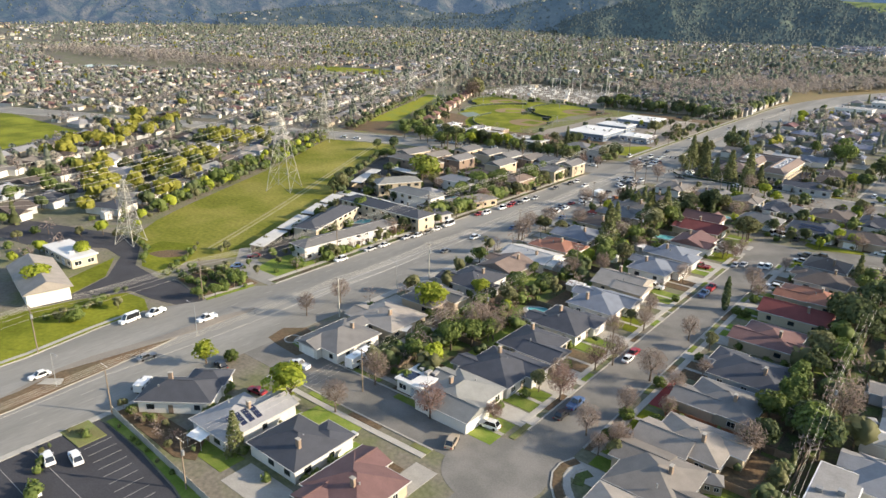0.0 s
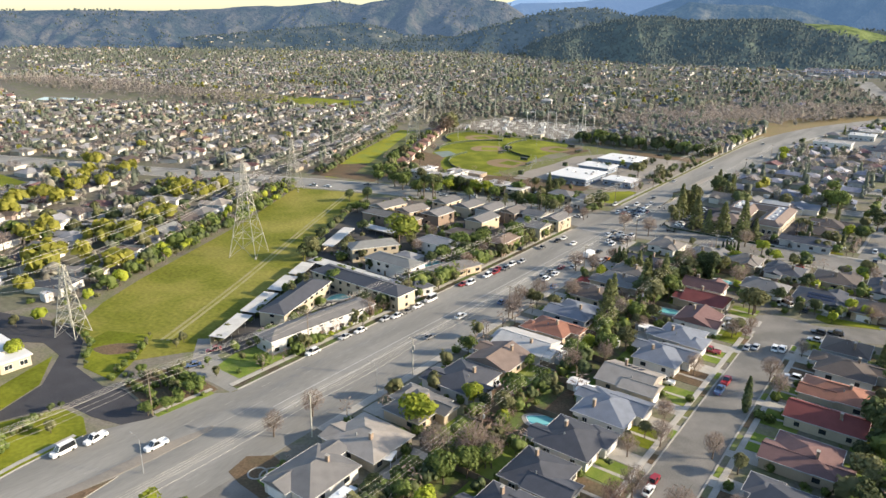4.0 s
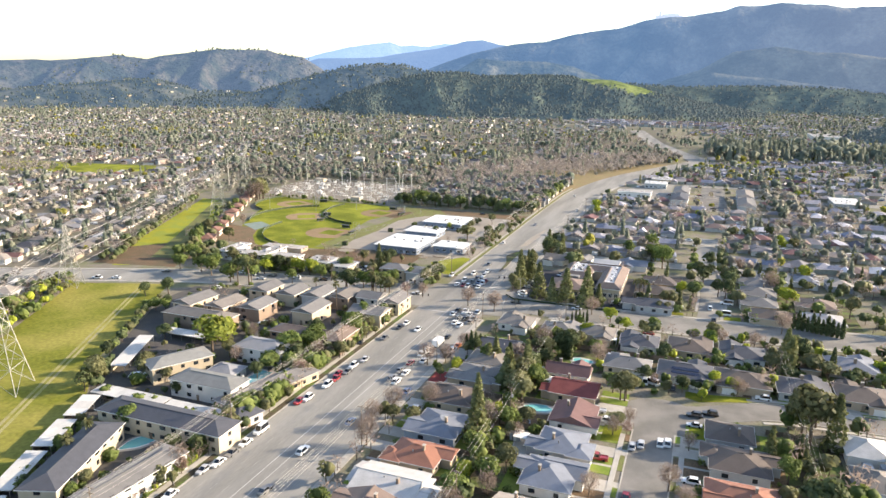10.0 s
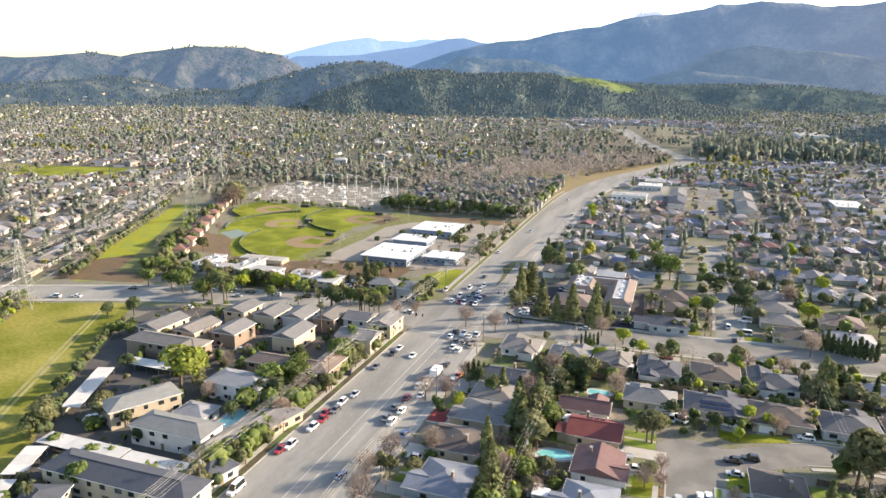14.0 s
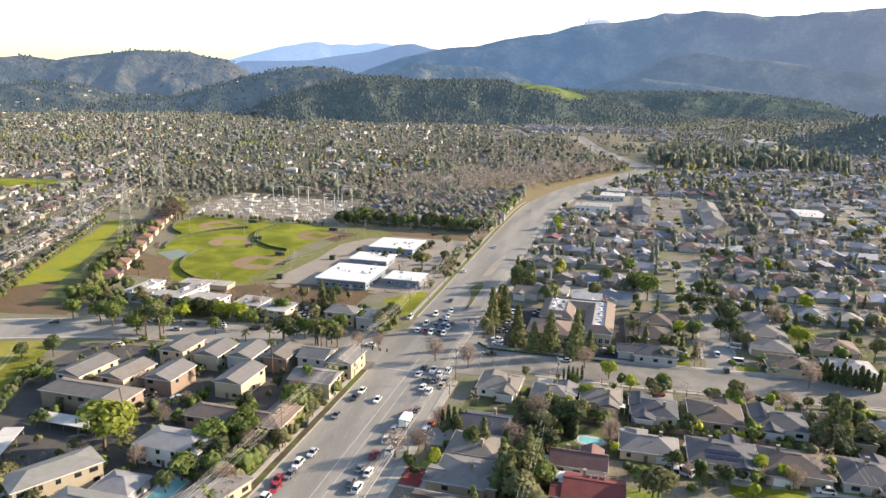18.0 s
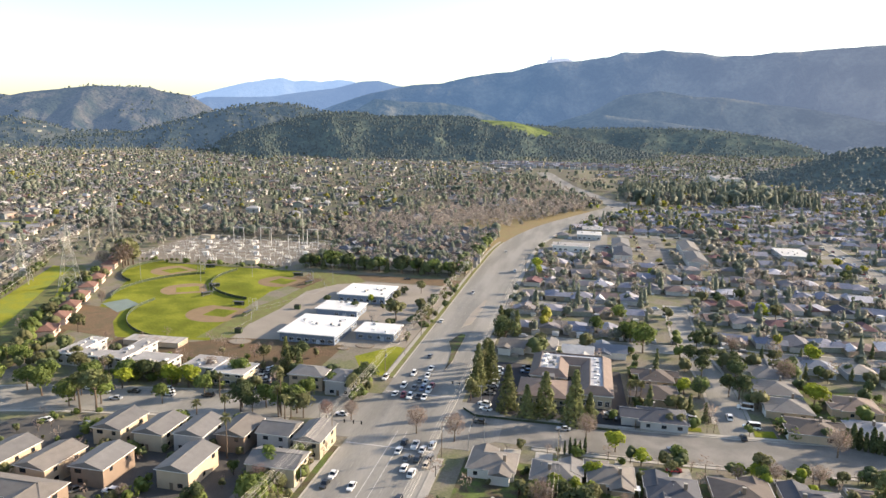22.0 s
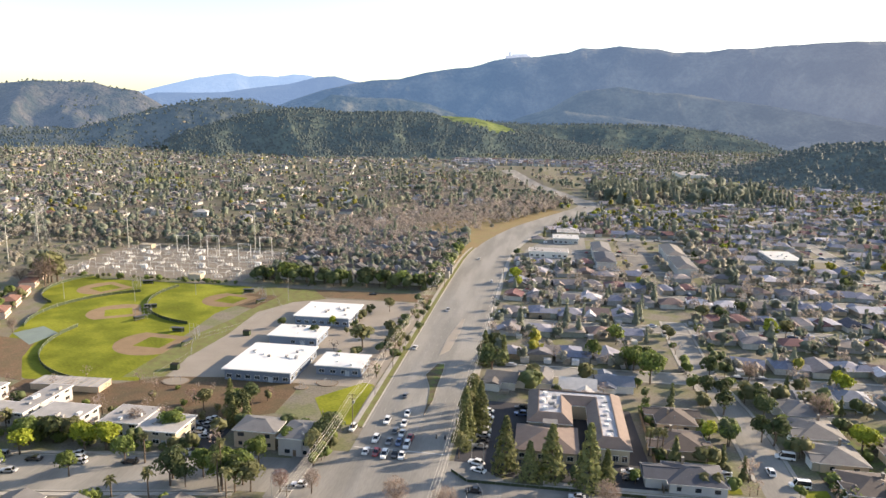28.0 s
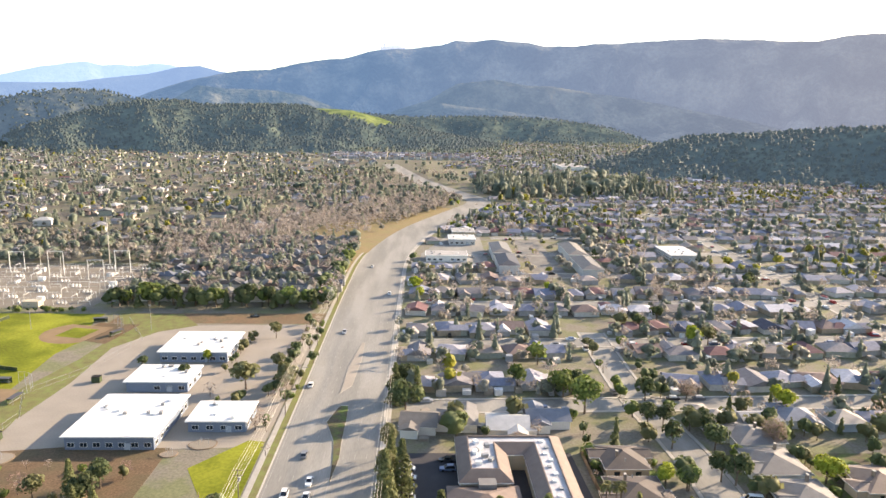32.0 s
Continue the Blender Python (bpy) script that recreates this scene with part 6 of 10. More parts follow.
def power_line(points, offsets, sag, r, label):
    """Cables from support to support. points: (x, y, z); offsets: (sideways, up) of each cable."""
    for (a, b) in zip(points, points[1:]):
        d = Vector((b[0] - a[0], b[1] - a[1])).normalized(); n = Vector((-d.y, d.x))
        ob = root("power_line", a[0], a[1], 0, 0, label, "cable", "power lines")
        for o, up in offsets:
            s = Shape()
            sag_wire(s, (n.x * o, n.y * o, a[2] + up), (b[0] - a[0] + n.x * o, b[1] - a[1] + n.y * o, b[2] + up), sag, r)
            part("cable", s.mesh("cable", M["wire"]), ob)


def utility_pole(x, y, h, rz, arms=1, transformer=False, lamp=False, metal=False):
    ob = root("utility_pole", x, y, 0, rz, "tall grey metal pole" if metal else "weathered wooden utility pole with crossarms", "pole", "utility poles")
    s = Shape(); k = 2.2 if h > 25 else 1.0
    s.rod((0, 0, -.3), (0, 0, h), .17 * k, .11 * k, 8); part("shaft", s.mesh("shaft", M["pylon_steel" if metal else "pole_wood"]), ob)
    for i in range(arms):
        z = h - .4 - i * 1.3
        s = Shape(); s.box(-1.25, -.06, z, 1.25, .06, z + .14); a = part("crossarm", s.mesh("crossarm", M["pole_wood"]), ob)
        for px in (-1.15, -.5, .5, 1.15) if (x - 90) ** 2 + (y - 90) ** 2 < 110 ** 2 else ():
            s = Shape(); s.rod((px, 0, z + .14), (px, 0, z + .36), .05, .035, 6); part("insulator", s.mesh("insulator", M["frame_white"]), a)
    if transformer:
        s = Shape(); s.rod((.4, 0, h - 3.2), (.4, 0, h - 2.2), .27, .27, 10); part("transformer", s.mesh("transformer", M["steel"]), ob)
    if lamp:
        s = Shape(); s.rod((0, 0, h - .2), (2.3, 0, h + .5), .05, .04, 6); a = part("lamp_arm", s.mesh("lamp_arm", M["steel"]), ob)
        s = Shape(); s.box(2.2, -.14, h + .42, 2.9, .14, h + .58, .04); part("lamp_head", s.mesh("lamp_head", M["steel"]), a)
    return ob


def board_fence(x0, y0, x1, y1, h=1.75, mat="wood_fence", label="weathered brown wooden board fence"):
    L = math.hypot(x1 - x0, y1 - y0)
    ob = root("fence", x0, y0, 0, math.degrees(math.atan2(y1 - y0, x1 - x0)), label, "fence", "fences")
    n = max(1, round(L / 4.6)); w = L / n
    def make():
        s = Shape(); k = 10
        for i in range(k):
            a, b, o = i * w / k, (i + 1) * w / k, -.02 - .02 * (i % 2)
            q = [(a, o), (b - .03, o), (b, -.005 if i < k - 1 else o)]
            s.v += [(x, y, z) for x, y in q for z in (.02, h - .05 * ((i * 7) % 3))]
        m = len(s.v) // 2
        for i in range(m - 1):
            s.f.append((2 * i, 2 * i + 2, 2 * i + 3, 2 * i + 1))
        n = len(s.v)
        s.v += [(x, .025, z) for x, y, z in s.v[:n]]
        for i in range(m - 1):
            s.f.append((n + 2 * i + 1, n + 2 * i + 3, n + 2 * i + 2, n + 2 * i))
            s.f.append((2 * i + 1, 2 * i + 3, n + 2 * i + 3, n + 2 * i + 1))
        return s.mesh("panel", M[mat])
    me = shared(MESHES, ("panel", round(w, 2), h, mat), make)
    def mk():
        s = Shape(); s.box(-.06, -.1, -.2, .06, .1, h + .08); return s.mesh("post", M[mat])
    post = shared(MESHES, ("post", h, mat), mk)
    for i in range(n):
        part("panel", me, ob, pose(i * w, 0, 0)); part("post", post, ob, pose(i * w, 0, 0))
    part("post", post, ob, pose(L, 0, 0))
    return ob


def wire_fence(pts, h=1.8, step=4.2, label="chain-link fence with steel posts", dark=False):
    """Posts, rails and a slim lower band along a line of points."""
    ob = root("wire_fence", pts[0][0], pts[0][1], 0, 0, label, "fence", "fences")
    o = Vector(pts[0])
    sp = Shape(); sp.rod((0, 0, -.2), (0, 0, h), .05, .05, 5); post = sp.mesh("post", M["steel"])
    band = Shape()
    for a, b in zip(pts, pts[1:]):
        a, b = Vector(a) - o, Vector(b) - o
        n = max(1, round((b - a).length / step))
        for i in range(n):
            p = a.lerp(b, i / n)
            part("post", post, ob, pose(p.x, p.y, 0))
        if not band.v:
            band.v += [(*a, .05), (*a, h * .9)]
        m = len(band.v)
        band.v += [(*b, .05), (*b, h * .9)]
        band.f.append((m - 2, m, m + 1, m - 1))
    for z in (h - .05, .1) if not dark else (h - .05,):
        rail = Shape(); rail.tube([(*(Vector(q) - o), z) for q in pts], .035, 4)
        part("rail", rail.mesh("rail", M["steel"]), ob)
    if dark:
        part("windscreen", band.mesh("windscreen", M["fence_cloth"]), ob, label="dark green cloth on the fence")
    return ob


M["fence_cloth"] = material("fence_cloth", (0.05, 0.065, 0.035), 0.9, 0.2, 0.5, 6.0, 0.1)
M["fence_red"] = material("new_fence_wood", (0.30, 0.12, 0.06), 0.85, 0.25, 0.7, 9.0, 0.3)
M["red_mulch"] = material("red_gravel", (0.24, 0.055, 0.05), 0.95, 0.2, 0.5, 7.0, 0.3)
M["court"] = material("court_surface", (0.19, 0.24, 0.22), 0.9, 0.15, 0.2, 3.0, 0.05)
M["tile_roof"] = material("clay_tile", (0.165, 0.09, 0.07), 0.85, 0.25, 0.6, 5.0, 0.3, rand=0.15)


def pool(x, y, rx, ry, rz, seed, kidney=True, deck=1.3):
    ob = root("swimming_pool", x, y, 0, rz, "turquoise garden swimming pool with a pale concrete rim", "pool", "pools")
    out = blob(0, 0, rx + deck, ry + deck, 0, wob=.05 if kidney else 0, seed=seed) if kidney else round_rect(-rx - deck, -ry - deck, rx + deck, ry + deck, .5)
    mid = blob(0, 0, rx + .3, ry + .3, 0, wob=.09, seed=seed) if kidney else round_rect(-rx - .3, -ry - .3, rx + .3, ry + .3, .4)
    inn = blob(0, 0, rx, ry, 0, wob=.09, seed=seed) if kidney else round_rect(-rx, -ry, rx, ry, .4)
    for nm, o, z, m in (("deck", out, .09, "concrete"), ("coping", mid, .15, "frame_white"), ("water", inn, .17, "water")):
        s = Shape(); s.prism(o, -.2, z); part(nm, s.mesh(nm, M[m]), ob)
    return ob


def palm(x, y, h):
    ob = root("palm_tree", x, y, 0, (x * 37 + y * 13) % 360, "tall fan palm with a rough trunk", "palm", "palms")
    s = Shape(); s.rod((0, 0, -.2), (.15, 0, h * .5), .26, .2, 7); s.rod((.15, 0, h * .5), (.1, 0, h), .2, .17, 7); part("trunk", s.mesh("trunk", M["bark"]), ob)
    g = random.Random(int(x * 10)); s = Shape()
    for i in range(34):
        a, e = g.uniform(0, 6.28), g.uniform(-.7, 1.1); L = g.uniform(1.5, 2.3)
        d = Vector((math.cos(a) * math.cos(e), math.sin(a) * math.cos(e), math.sin(e))); n = Vector((-math.sin(a), math.cos(a), 0))
        b = Vector((.1, 0, h)); m_ = b + d * L * .6; t = b + d * L + Vector((0, 0, -.35 * L))
        s.poly([b, m_ + n * .38, t, m_ - n * .38])
    part("crown", s.mesh("crown", M["leaf_olive"]), ob)
    return ob


# ---------------- carports, flats' yards ----------------
for x, y, L in ((-45, 140, 18), (-53.5, 158, 18), (-61.5, 175, 15), (-68, 190, 13.5), (-87, 229, 29)):
    carport(x, y, 115, L, 5.4)
carport(-60, 200.5, 0, 27, 5.6); carport(-32.5, 200, 0, 27, 5.6)
carport(-82, 250, 0, 20, 5.0)
pool(-40, 183, 5.0, 2.4, 70, 5); pool(-35.5, 231, 2.6, 5.2, 0, 6, False)
for x, y, h in ((-50, 176, 8), (-49, 168, 7), (-57, 322, 9), (-66, 320, 7), (-42, 330, 10), (-70, 341, 8), (-36, 322, 11), (74, 372, 8), (76, 370, 9), (78, 372, 8)):
    palm(x, y, h)

# ---------------- school ----------------
flat_block("school_building", -77.3, 405.8, -51.3, 435.7, 4.2, "school", "white_metal", "single-storey school hall with a broad white flat roof", "school", .8, kit=9, seed=1)
flat_block("school_building", -77.3, 448.8, -55.8, 464.5, 3.8, "school", "white_metal", "long school classroom block with a white flat roof", "school", .8, kit=5, seed=2)
flat_block("school_building", -76.8, 479.0, -50.2, 503.8, 4.2, "school", "white_metal", "single-storey school wing with a white flat roof", "school", .8, kit=8, seed=3)
flat_block("school_building", -45.2, 417.4, -27.4, 431.8, 3.6, "school", "white_metal", "small blue-grey school office with a white roof", "school", .7, kit=4, seed=4)
for x, y, r in ((-38, 409, 4.2), (-46, 403, 2.6), (-94, 400, 5)):
    ob = root("play_ring", x, y, 0, 0, "round playground bed with a low dark rim", "playground")
    s = Shape(); s.prism(blob(0, 0, r, r * .8, wob=.03), -.2, .22); part("rim", s.mesh("rim", M["wood_fence"]), ob)
    s = Shape(); s.prism(blob(0, 0, r - .4, r * .8 - .4, wob=.03), -.1, .24); part("bed", s.mesh("bed", M["gravel"]), ob)
    for k in range(3):
        s = Shape(); a = k * 2.1
        s.rod((r * .4 * math.cos(a), r * .3 * math.sin(a), .2), (r * .4 * math.cos(a), r * .3 * math.sin(a), 2.2), .07); s.rod((r * .4 * math.cos(a), r * .3 * math.sin(a), 2.2), (0, 0, 1.8), .05); part("climbing_bar", s.mesh("climbing_bar", M["steel"]), ob)
for x, y in ((-101, 412), (-92, 458)):
    ob = root("storage_box", x, y, 0, 5, "dark storage container on the school yard", "container")
    s = Shape(); s.box(-1.5, -1.2, 0, 1.5, 1.2, 2.2, .03); part("body", s.mesh("body", M["fence_cloth"]), ob)
    s = Shape(); s.box(-1.55, -1.25, 2.2, 1.55, 1.25, 2.3); part("lid", s.mesh("lid", M["rubber"]), ob)

# ---------------- ball fields ----------------
def arc(cx, cy, r, a0, a1, k=14):
    return [(cx + r * math.cos(radians(a0 + (a1 - a0) * i / k)), cy + r * math.sin(radians(a0 + (a1 - a0) * i / k))) for i in range(k + 1)]


def diamond(hx, hy, face, r_clay=16, r_out=52, clay_grass=True):
    """Home plate at (hx, hy), the field opening towards the angle face."""
    a0, a1 = face - 47, face + 47
    ob = root("ball_field", hx, hy, 0, 0, "baseball field with a clay infield and bright grass", "sports field", "ball fields", kind="")
    s = Shape(); s.prism([(0, 0)] + arc(0, 0, r_out, a0, a1), -.2, .045); part("outfield", s.mesh("outfield", M["turf"]), ob)
    s = Shape(); s.prism([(-2 * math.cos(radians(face)), -2 * math.sin(radians(face)))] + arc(13 * math.cos(radians(face)), 13 * math.sin(radians(face)), r_clay, a0 - 42, a1 + 42), -.2, .06); part("infield", s.mesh("infield", M["clay"]), ob, label="brown clay infield")
    if clay_grass:
        c, s_ = math.cos(radians(face)), math.sin(radians(face)); q = []
        for u, v in ((4, 0), (13, -9), (22, 0), (13, 9)):
            q.append((u * c - v * s_, u * s_ + v * c))
        s = Shape(); s.prism(q, -.1, .072); part("infield_grass", s.mesh("infield_grass", M["turf"]), ob)
    # backstop
    s = Shape()
    for a in range(-60, 61, 20):
        t = radians(face + 180 + a); s.rod((6 * math.cos(t), 6 * math.sin(t), -.2), (6 * math.cos(t), 6 * math.sin(t), 5), .07, sides=5)
        if a < 60:
            t2 = radians(face + 200 + a)
            for z in (1.0, 3.0, 5.0):
                s.rod((6 * math.cos(t), 6 * math.sin(t), z), (6 * math.cos(t2), 6 * math.sin(t2), z), .04, sides=4)
    part("backstop", s.mesh("backstop", M["steel"]), ob)
    wire_fence([(hx + x, hy + y) for x, y in arc(0, 0, r_out, a0, a1, 16)], 1.7, 10, "low outfield fence with green cloth", True)
    return ob


diamond(-117, 449, 222, 17, 57)
diamond(-158, 478, 168, 15, 49)
diamond(-116, 522, 212, 15, 55)
diamond(-195, 528, 197, 15, 44)
ground_piece("dirt_track", [(-184, 396), (-150, 390), (-168, 412), (-178, 432), (-206, 436)], "dirt", 0.05, "dark bare earth behind the outfield", "lot")
ground_piece("ball_court", [(-177, 427), (-196, 440), (-190, 452), (-176, 444)], "court", 0.06, "worn grey-green hard court", "court")
ground_piece("clay_apron", [(-108, 500), (-104, 528), (-124, 530), (-128, 508)], "dirt", 0.055, "worn brown apron behind home plate", "lot")
for x, y, rz in ((-111, 440, 85), (-125, 456, 0), (-152, 470, 65), (-159, 490, 20), (-108, 512, 65), (-124, 531, 10), (-190, 538, 20)):
    ob = root("dugout", x, y, 0, rz, "low open players' shelter with a dark roof", "shelter", "dugouts")
    s = Shape(); s.box(-3, -1.1, 2.2, 3, 1.1, 2.35); part("roof", s.mesh("roof", M["roof_slate"]), ob)
    s = Shape(); s.box(-3, .95, -.1, 3, 1.05, 2.2); part("back_wall", s.mesh("back_wall", M["fence_cloth"]), ob)
    s = Shape(); s.box(-2.7, .3, .4, 2.7, .7, .48); part("bench", s.mesh("bench", M["steel"]), ob)
    for px in (-2.9, 2.9):
        s = Shape(); s.rod((px, -1, -.1), (px, -1, 2.2), .06); part("post", s.mesh("post", M["steel"]), ob)
for x, y in ((-214, 498), (-150, 520), (-96, 520), (-174, 500)):
    ob = root("flood_mast", x, y, 0, 0, "slim pale light mast at the ball field", "mast", "masts")
    s = Shape(); s.rod((0, 0, -.3), (0, 0, 12), .12, .07, 6); part("shaft", s.mesh("shaft", M["steel"]), ob)
    add_box("lamp_head", ob, 0, 0, 11.6, 0, 1.2, .25, .4, "steel")
wire_fence([(-104, 402), (-103, 428), (-112, 446), (-100, 470), (-94, 505), (-112, 535)], 1.8, 8, "chain-link fence beside the school yard")
ob = root("greenhouse", -128, 388, 0, 3, "long low shed with a slatted pale roof", "shed")
s = Shape(); s.box(-13, -4, -.2, 13, 4, 2.2); part("wall", s.mesh("wall", M["wall_tan"]), ob)
for i in range(14):
    add_box("roof_slat", ob, -12.3 + i * 1.9, 0, 2.25 + .02 * (i % 2), 0, 1.5, 8.6, .12, "tar_roof")
# red-tiled terraces beside the power line
for i in range(9):
    t = i / 8
    x, y = -182 - 80 * t, 386 + 152 * t
    ob = root("terrace_house", x, y, 0, 117, "narrow terrace house with a red clay tile roof", "house", "terrace houses")
    part("wall", walls_of([(0, 0, 11.5, 8)], 3.6).mesh("wall", M["wall_pink"]), ob)
    part("roof", hip_roof(11.5, 8, 3.6, 1.9, .5).mesh("roof", M["tile_roof"]), ob)
    for px in (-5, -1.7, 1.7, 5):
        add_window(ob, px, -4.02, 1.2, 0, 1.2, 1.2, False)

# ---------------- flats north of the cross road ----------------
def white_flats(x0, y0, x1, y1, h, seed, roof="tar_roof", wall="grey"):
    return flat_block("apartment_building", x0, y0, x1, y1, h, wall, roof, "pale two-storey block of flats with a flat grey roof", "building", .5, 2, 4, seed)


white_flats(-150, 355, -120, 362, 4.8, 11); white_flats(-150, 362.5, -143, 376, 4.8, 12); white_flats(-127, 362.5, -120, 378, 4.8, 13)
white_flats(-116, 352, -100, 364, 5.0, 14); white_flats(-92.5, 354, -80, 366, 5.0, 15); white_flats(-79, 351, -66, 363, 4.8, 16, "tar_roof", "cream")
flats(-43, 360, 0, 13, 10, "taupe", "tan", 83); flats(-29, 358.5, 0, 11, 12, "taupe", "grey", 84)

# ---------------- shops and flats beside the bend of the main road ----------------
ground_piece("shop_lot", [(24, 660), (72, 657), (75, 798), (54, 798), (27, 702)], "asphalt", 0.047, "worn grey car park before the shops", "car park")
ground_piece("flats_lot", [(98, 630), (120, 630), (120, 760), (100, 760)], "asphalt_side", 0.047, "worn grey car park between the flats", "car park")
for x0, y0, x1, y1, h, wl, sd in ((30, 674, 58, 690, 4.2, "white", 41), (48, 736, 68, 756, 4.4, "grey", 42), (52, 772, 70, 792, 4.0, "cream", 43), (202, 682, 222, 716, 4.2, "grey", 44), (286, 1490, 334, 1590, 6.5, "white", 45)):
    flat_block("shop_building", x0, y0, x1, y1, h, wl, "tar_roof" if sd % 2 else "carport_sheet", "low commercial building with a pale flat roof", "building", .6, 1, 5, sd)
for x, y, w, rf in ((83, 656, 36, "slate"), (83, 698, 38, "taupe"), (134, 648, 40, "taupe"), (135, 696, 44, "umber")):
    house(x, y, 89, w, 13, rf, "grey", None, False, 5.6, 2.4, int(x + y), 1, False, False, G, name="apartment_building")
HILL_ROW = random.Random(14)
rows = []
for k in range(3):
    for i in range(26):
        rows.append((-170 + i * 12.4 + HILL_ROW.uniform(-1.5, 1.5), 1742 + 34 * k + HILL_ROW.uniform(-4, 4), radians(HILL_ROW.uniform(-15, 15)), 9.5, 9, 6.2 + 2 * k, 2.4, True))
tagged(new("hill_foot_houses", far_house_mesh("hill_foot_houses", rows, "town_wall", "far_roof")), "rows of pale two-storey houses at the foot of the hill", "houses", kind="stuff")

# ---------------- office with a courtyard ----------------
M["roof_membrane"] = material("pale_roof_membrane", (0.40, 0.405, 0.42), 0.7, 0.25, 0.25, 3.0, 0.1)
ob = root("office_building", 52, 380, 0, 0, "low tan office round a narrow court with brown mansard roofs", "building")
U = [(-14, -1), (-1, -1), (-1, 14), (5, 14), (5, -15.5), (15.5, -15.5), (15.5, 23.5), (-14, 23.5)]


def inset(poly, d):
    """The outline moved inwards by d (outwards where d is negative)."""
    out = []
    for i, p in enumerate(poly):
        a, b, c = Vector(poly[i - 1]), Vector(p), Vector(poly[(i + 1) % len(poly)])
        u, w = (b - a).normalized(), (c - b).normalized()
        out.append((b.x + d * (-u.y - w.y), b.y + d * (u.x + w.x)))
    return out


s = Shape(); s.prism(U, -.3, 5.2); part("wall", s.mesh("wall", M["wall_cream"]), ob)
s = Shape(); s.box(-17, -17.5, -.3, .4, -1.1, 3.6); part("front_wall", s.mesh("front_wall", M["wall_cream"]), ob)
s = Shape()
rings = [[(x, y, 5.2) for x, y in inset(U, -.7)], [(x, y, 5.0) for x, y in inset(U, -.7)], [(x, y, 7.3) for x, y in inset(U, 2.7)], [(x, y, 7.3) for x, y in inset(U, 3.0)], [(x, y, 6.7) for x, y in inset(U, 3.0)]]
for lo, hi in ((1, 0), (0, 2), (2, 3), (3, 4)):
    for i in range(len(U)):
        j = (i + 1) % len(U)
        s.poly([rings[lo][i], rings[lo][j], rings[hi][j], rings[hi][i]])
roof = part("roof", s.mesh("roof", M["roof_brown"]), ob)
s = Shape(); s.prism(inset(U, 3.0), 6.4, 6.75); part("roof_deck", s.mesh("roof_deck", M["roof_membrane"]), roof)
s = Shape(); s.prism(inset(U, -.72), 4.82, 5.06); part("eaves", s.mesh("eaves", M["frame_white"]), ob)
part("front_roof", hip_roof(17.4, 16.4, 3.6, 3.0, .8).mesh("front_roof", M["roof_brown"]), ob, pose(-8.3, -9.3, 0))
add_box("roof_hatch", ob, -7.4, -3.2, 5.0, 0, 4.6, 3.4, 1.4, "roof_taupe")
for i in range(9):
    add_box("skylight", ob, 10.3 + (.5 if i % 2 else -.5), -11 + i * 3.6, 6.75, 0, 1.1, 1.1, .45, "steel" if i % 3 == 1 else "frame_white")
for i, (px, py) in enumerate(((-9, 5), (-7, 9), (-8, 13), (-5.5, 7), (-9.6, 11), (-6, 15), (-9, 17))):
    add_box("roof_unit", ob, px, py, 6.75, 20 * i, 1.7, 1.2, 1.0, "steel" if i % 2 else "frame_white")
for i in range(4):
    add_window(ob, 6.6 + 2.5 * i, -15.53, 1.0, 0, 1.5, 1.8)
for i in range(6):
    add_window(ob, -15.5 + 2.8 * i, -17.53, .9, 0, 1.7, 1.4)
for i in range(8):
    add_window(ob, 15.53, -13 + 4.6 * i, 1.0, 90, 1.6, 1.6); add_window(ob, -14.03, 1 + 2.8 * i, 1.0, -90, 1.4, 1.6)
board_fence(75, 350, 75, 404, 2.0)
wire_fence([(17, 352), (22, 347), (70, 347)], 1.0, 4, "low dark fence along the car park", True)
for x, y, h in ((32, 355, 17), (45, 354, 16), (55, 350, 19), (39, 351, 12), (60, 352, 11)):
    tree("conifer", x, y, h, 2, 1.15)
for i in range(9):
    tree("conifer" if i % 4 else "olive", 18.2 + (i % 2) * 1.2, 360 + i * 5.2, 10 + (i * 7 % 6), 2, .75)

# ---------------- church and its car park ----------------
ob = root("church", -63, 71, 0, -12, "white church hall with a broad low gabled roof", "church")
part("wall", walls_of([(0, 0, 27, 11)], 4.2).mesh("wall", M["wall_white"]), ob)
part("roof", hip_roof(27, 11, 4.2, 2.8, .9, True).mesh("roof", M["roof_tan"]), ob)
s = Shape()
for e in (-13.5, 13.5):
    s.poly([(e, -5.5, 4.2), (e, 5.5, 4.2), (e, 0, 6.6)]); s.poly([(e * .99, -5.5, 4.2), (e * .99, 5.5, 4.2), (e * .99, 0, 6.6)])
part("gable", s.mesh("gable", M["wall_white"]), ob)
for i in range(6):
    add_window(ob, -11 + i * 4.4, -5.52, 1, 0, 1.6, 1.8); add_window(ob, -11 + i * 4.4, 5.52, 1, 180, 1.6, 1.8)
flat_block("church_annexe", -92, 84, -72, 92, 3.2, "cream", "white_metal", "low annexe with a pale flat roof", "building", .5, 1, 2, 21)

# ---------------- substation ----------------
ob = root("substation", -200, 602, 0, 0, "pale steel switchyard of gantries, bus bars and transformers", "substation")
g = random.Random(4)
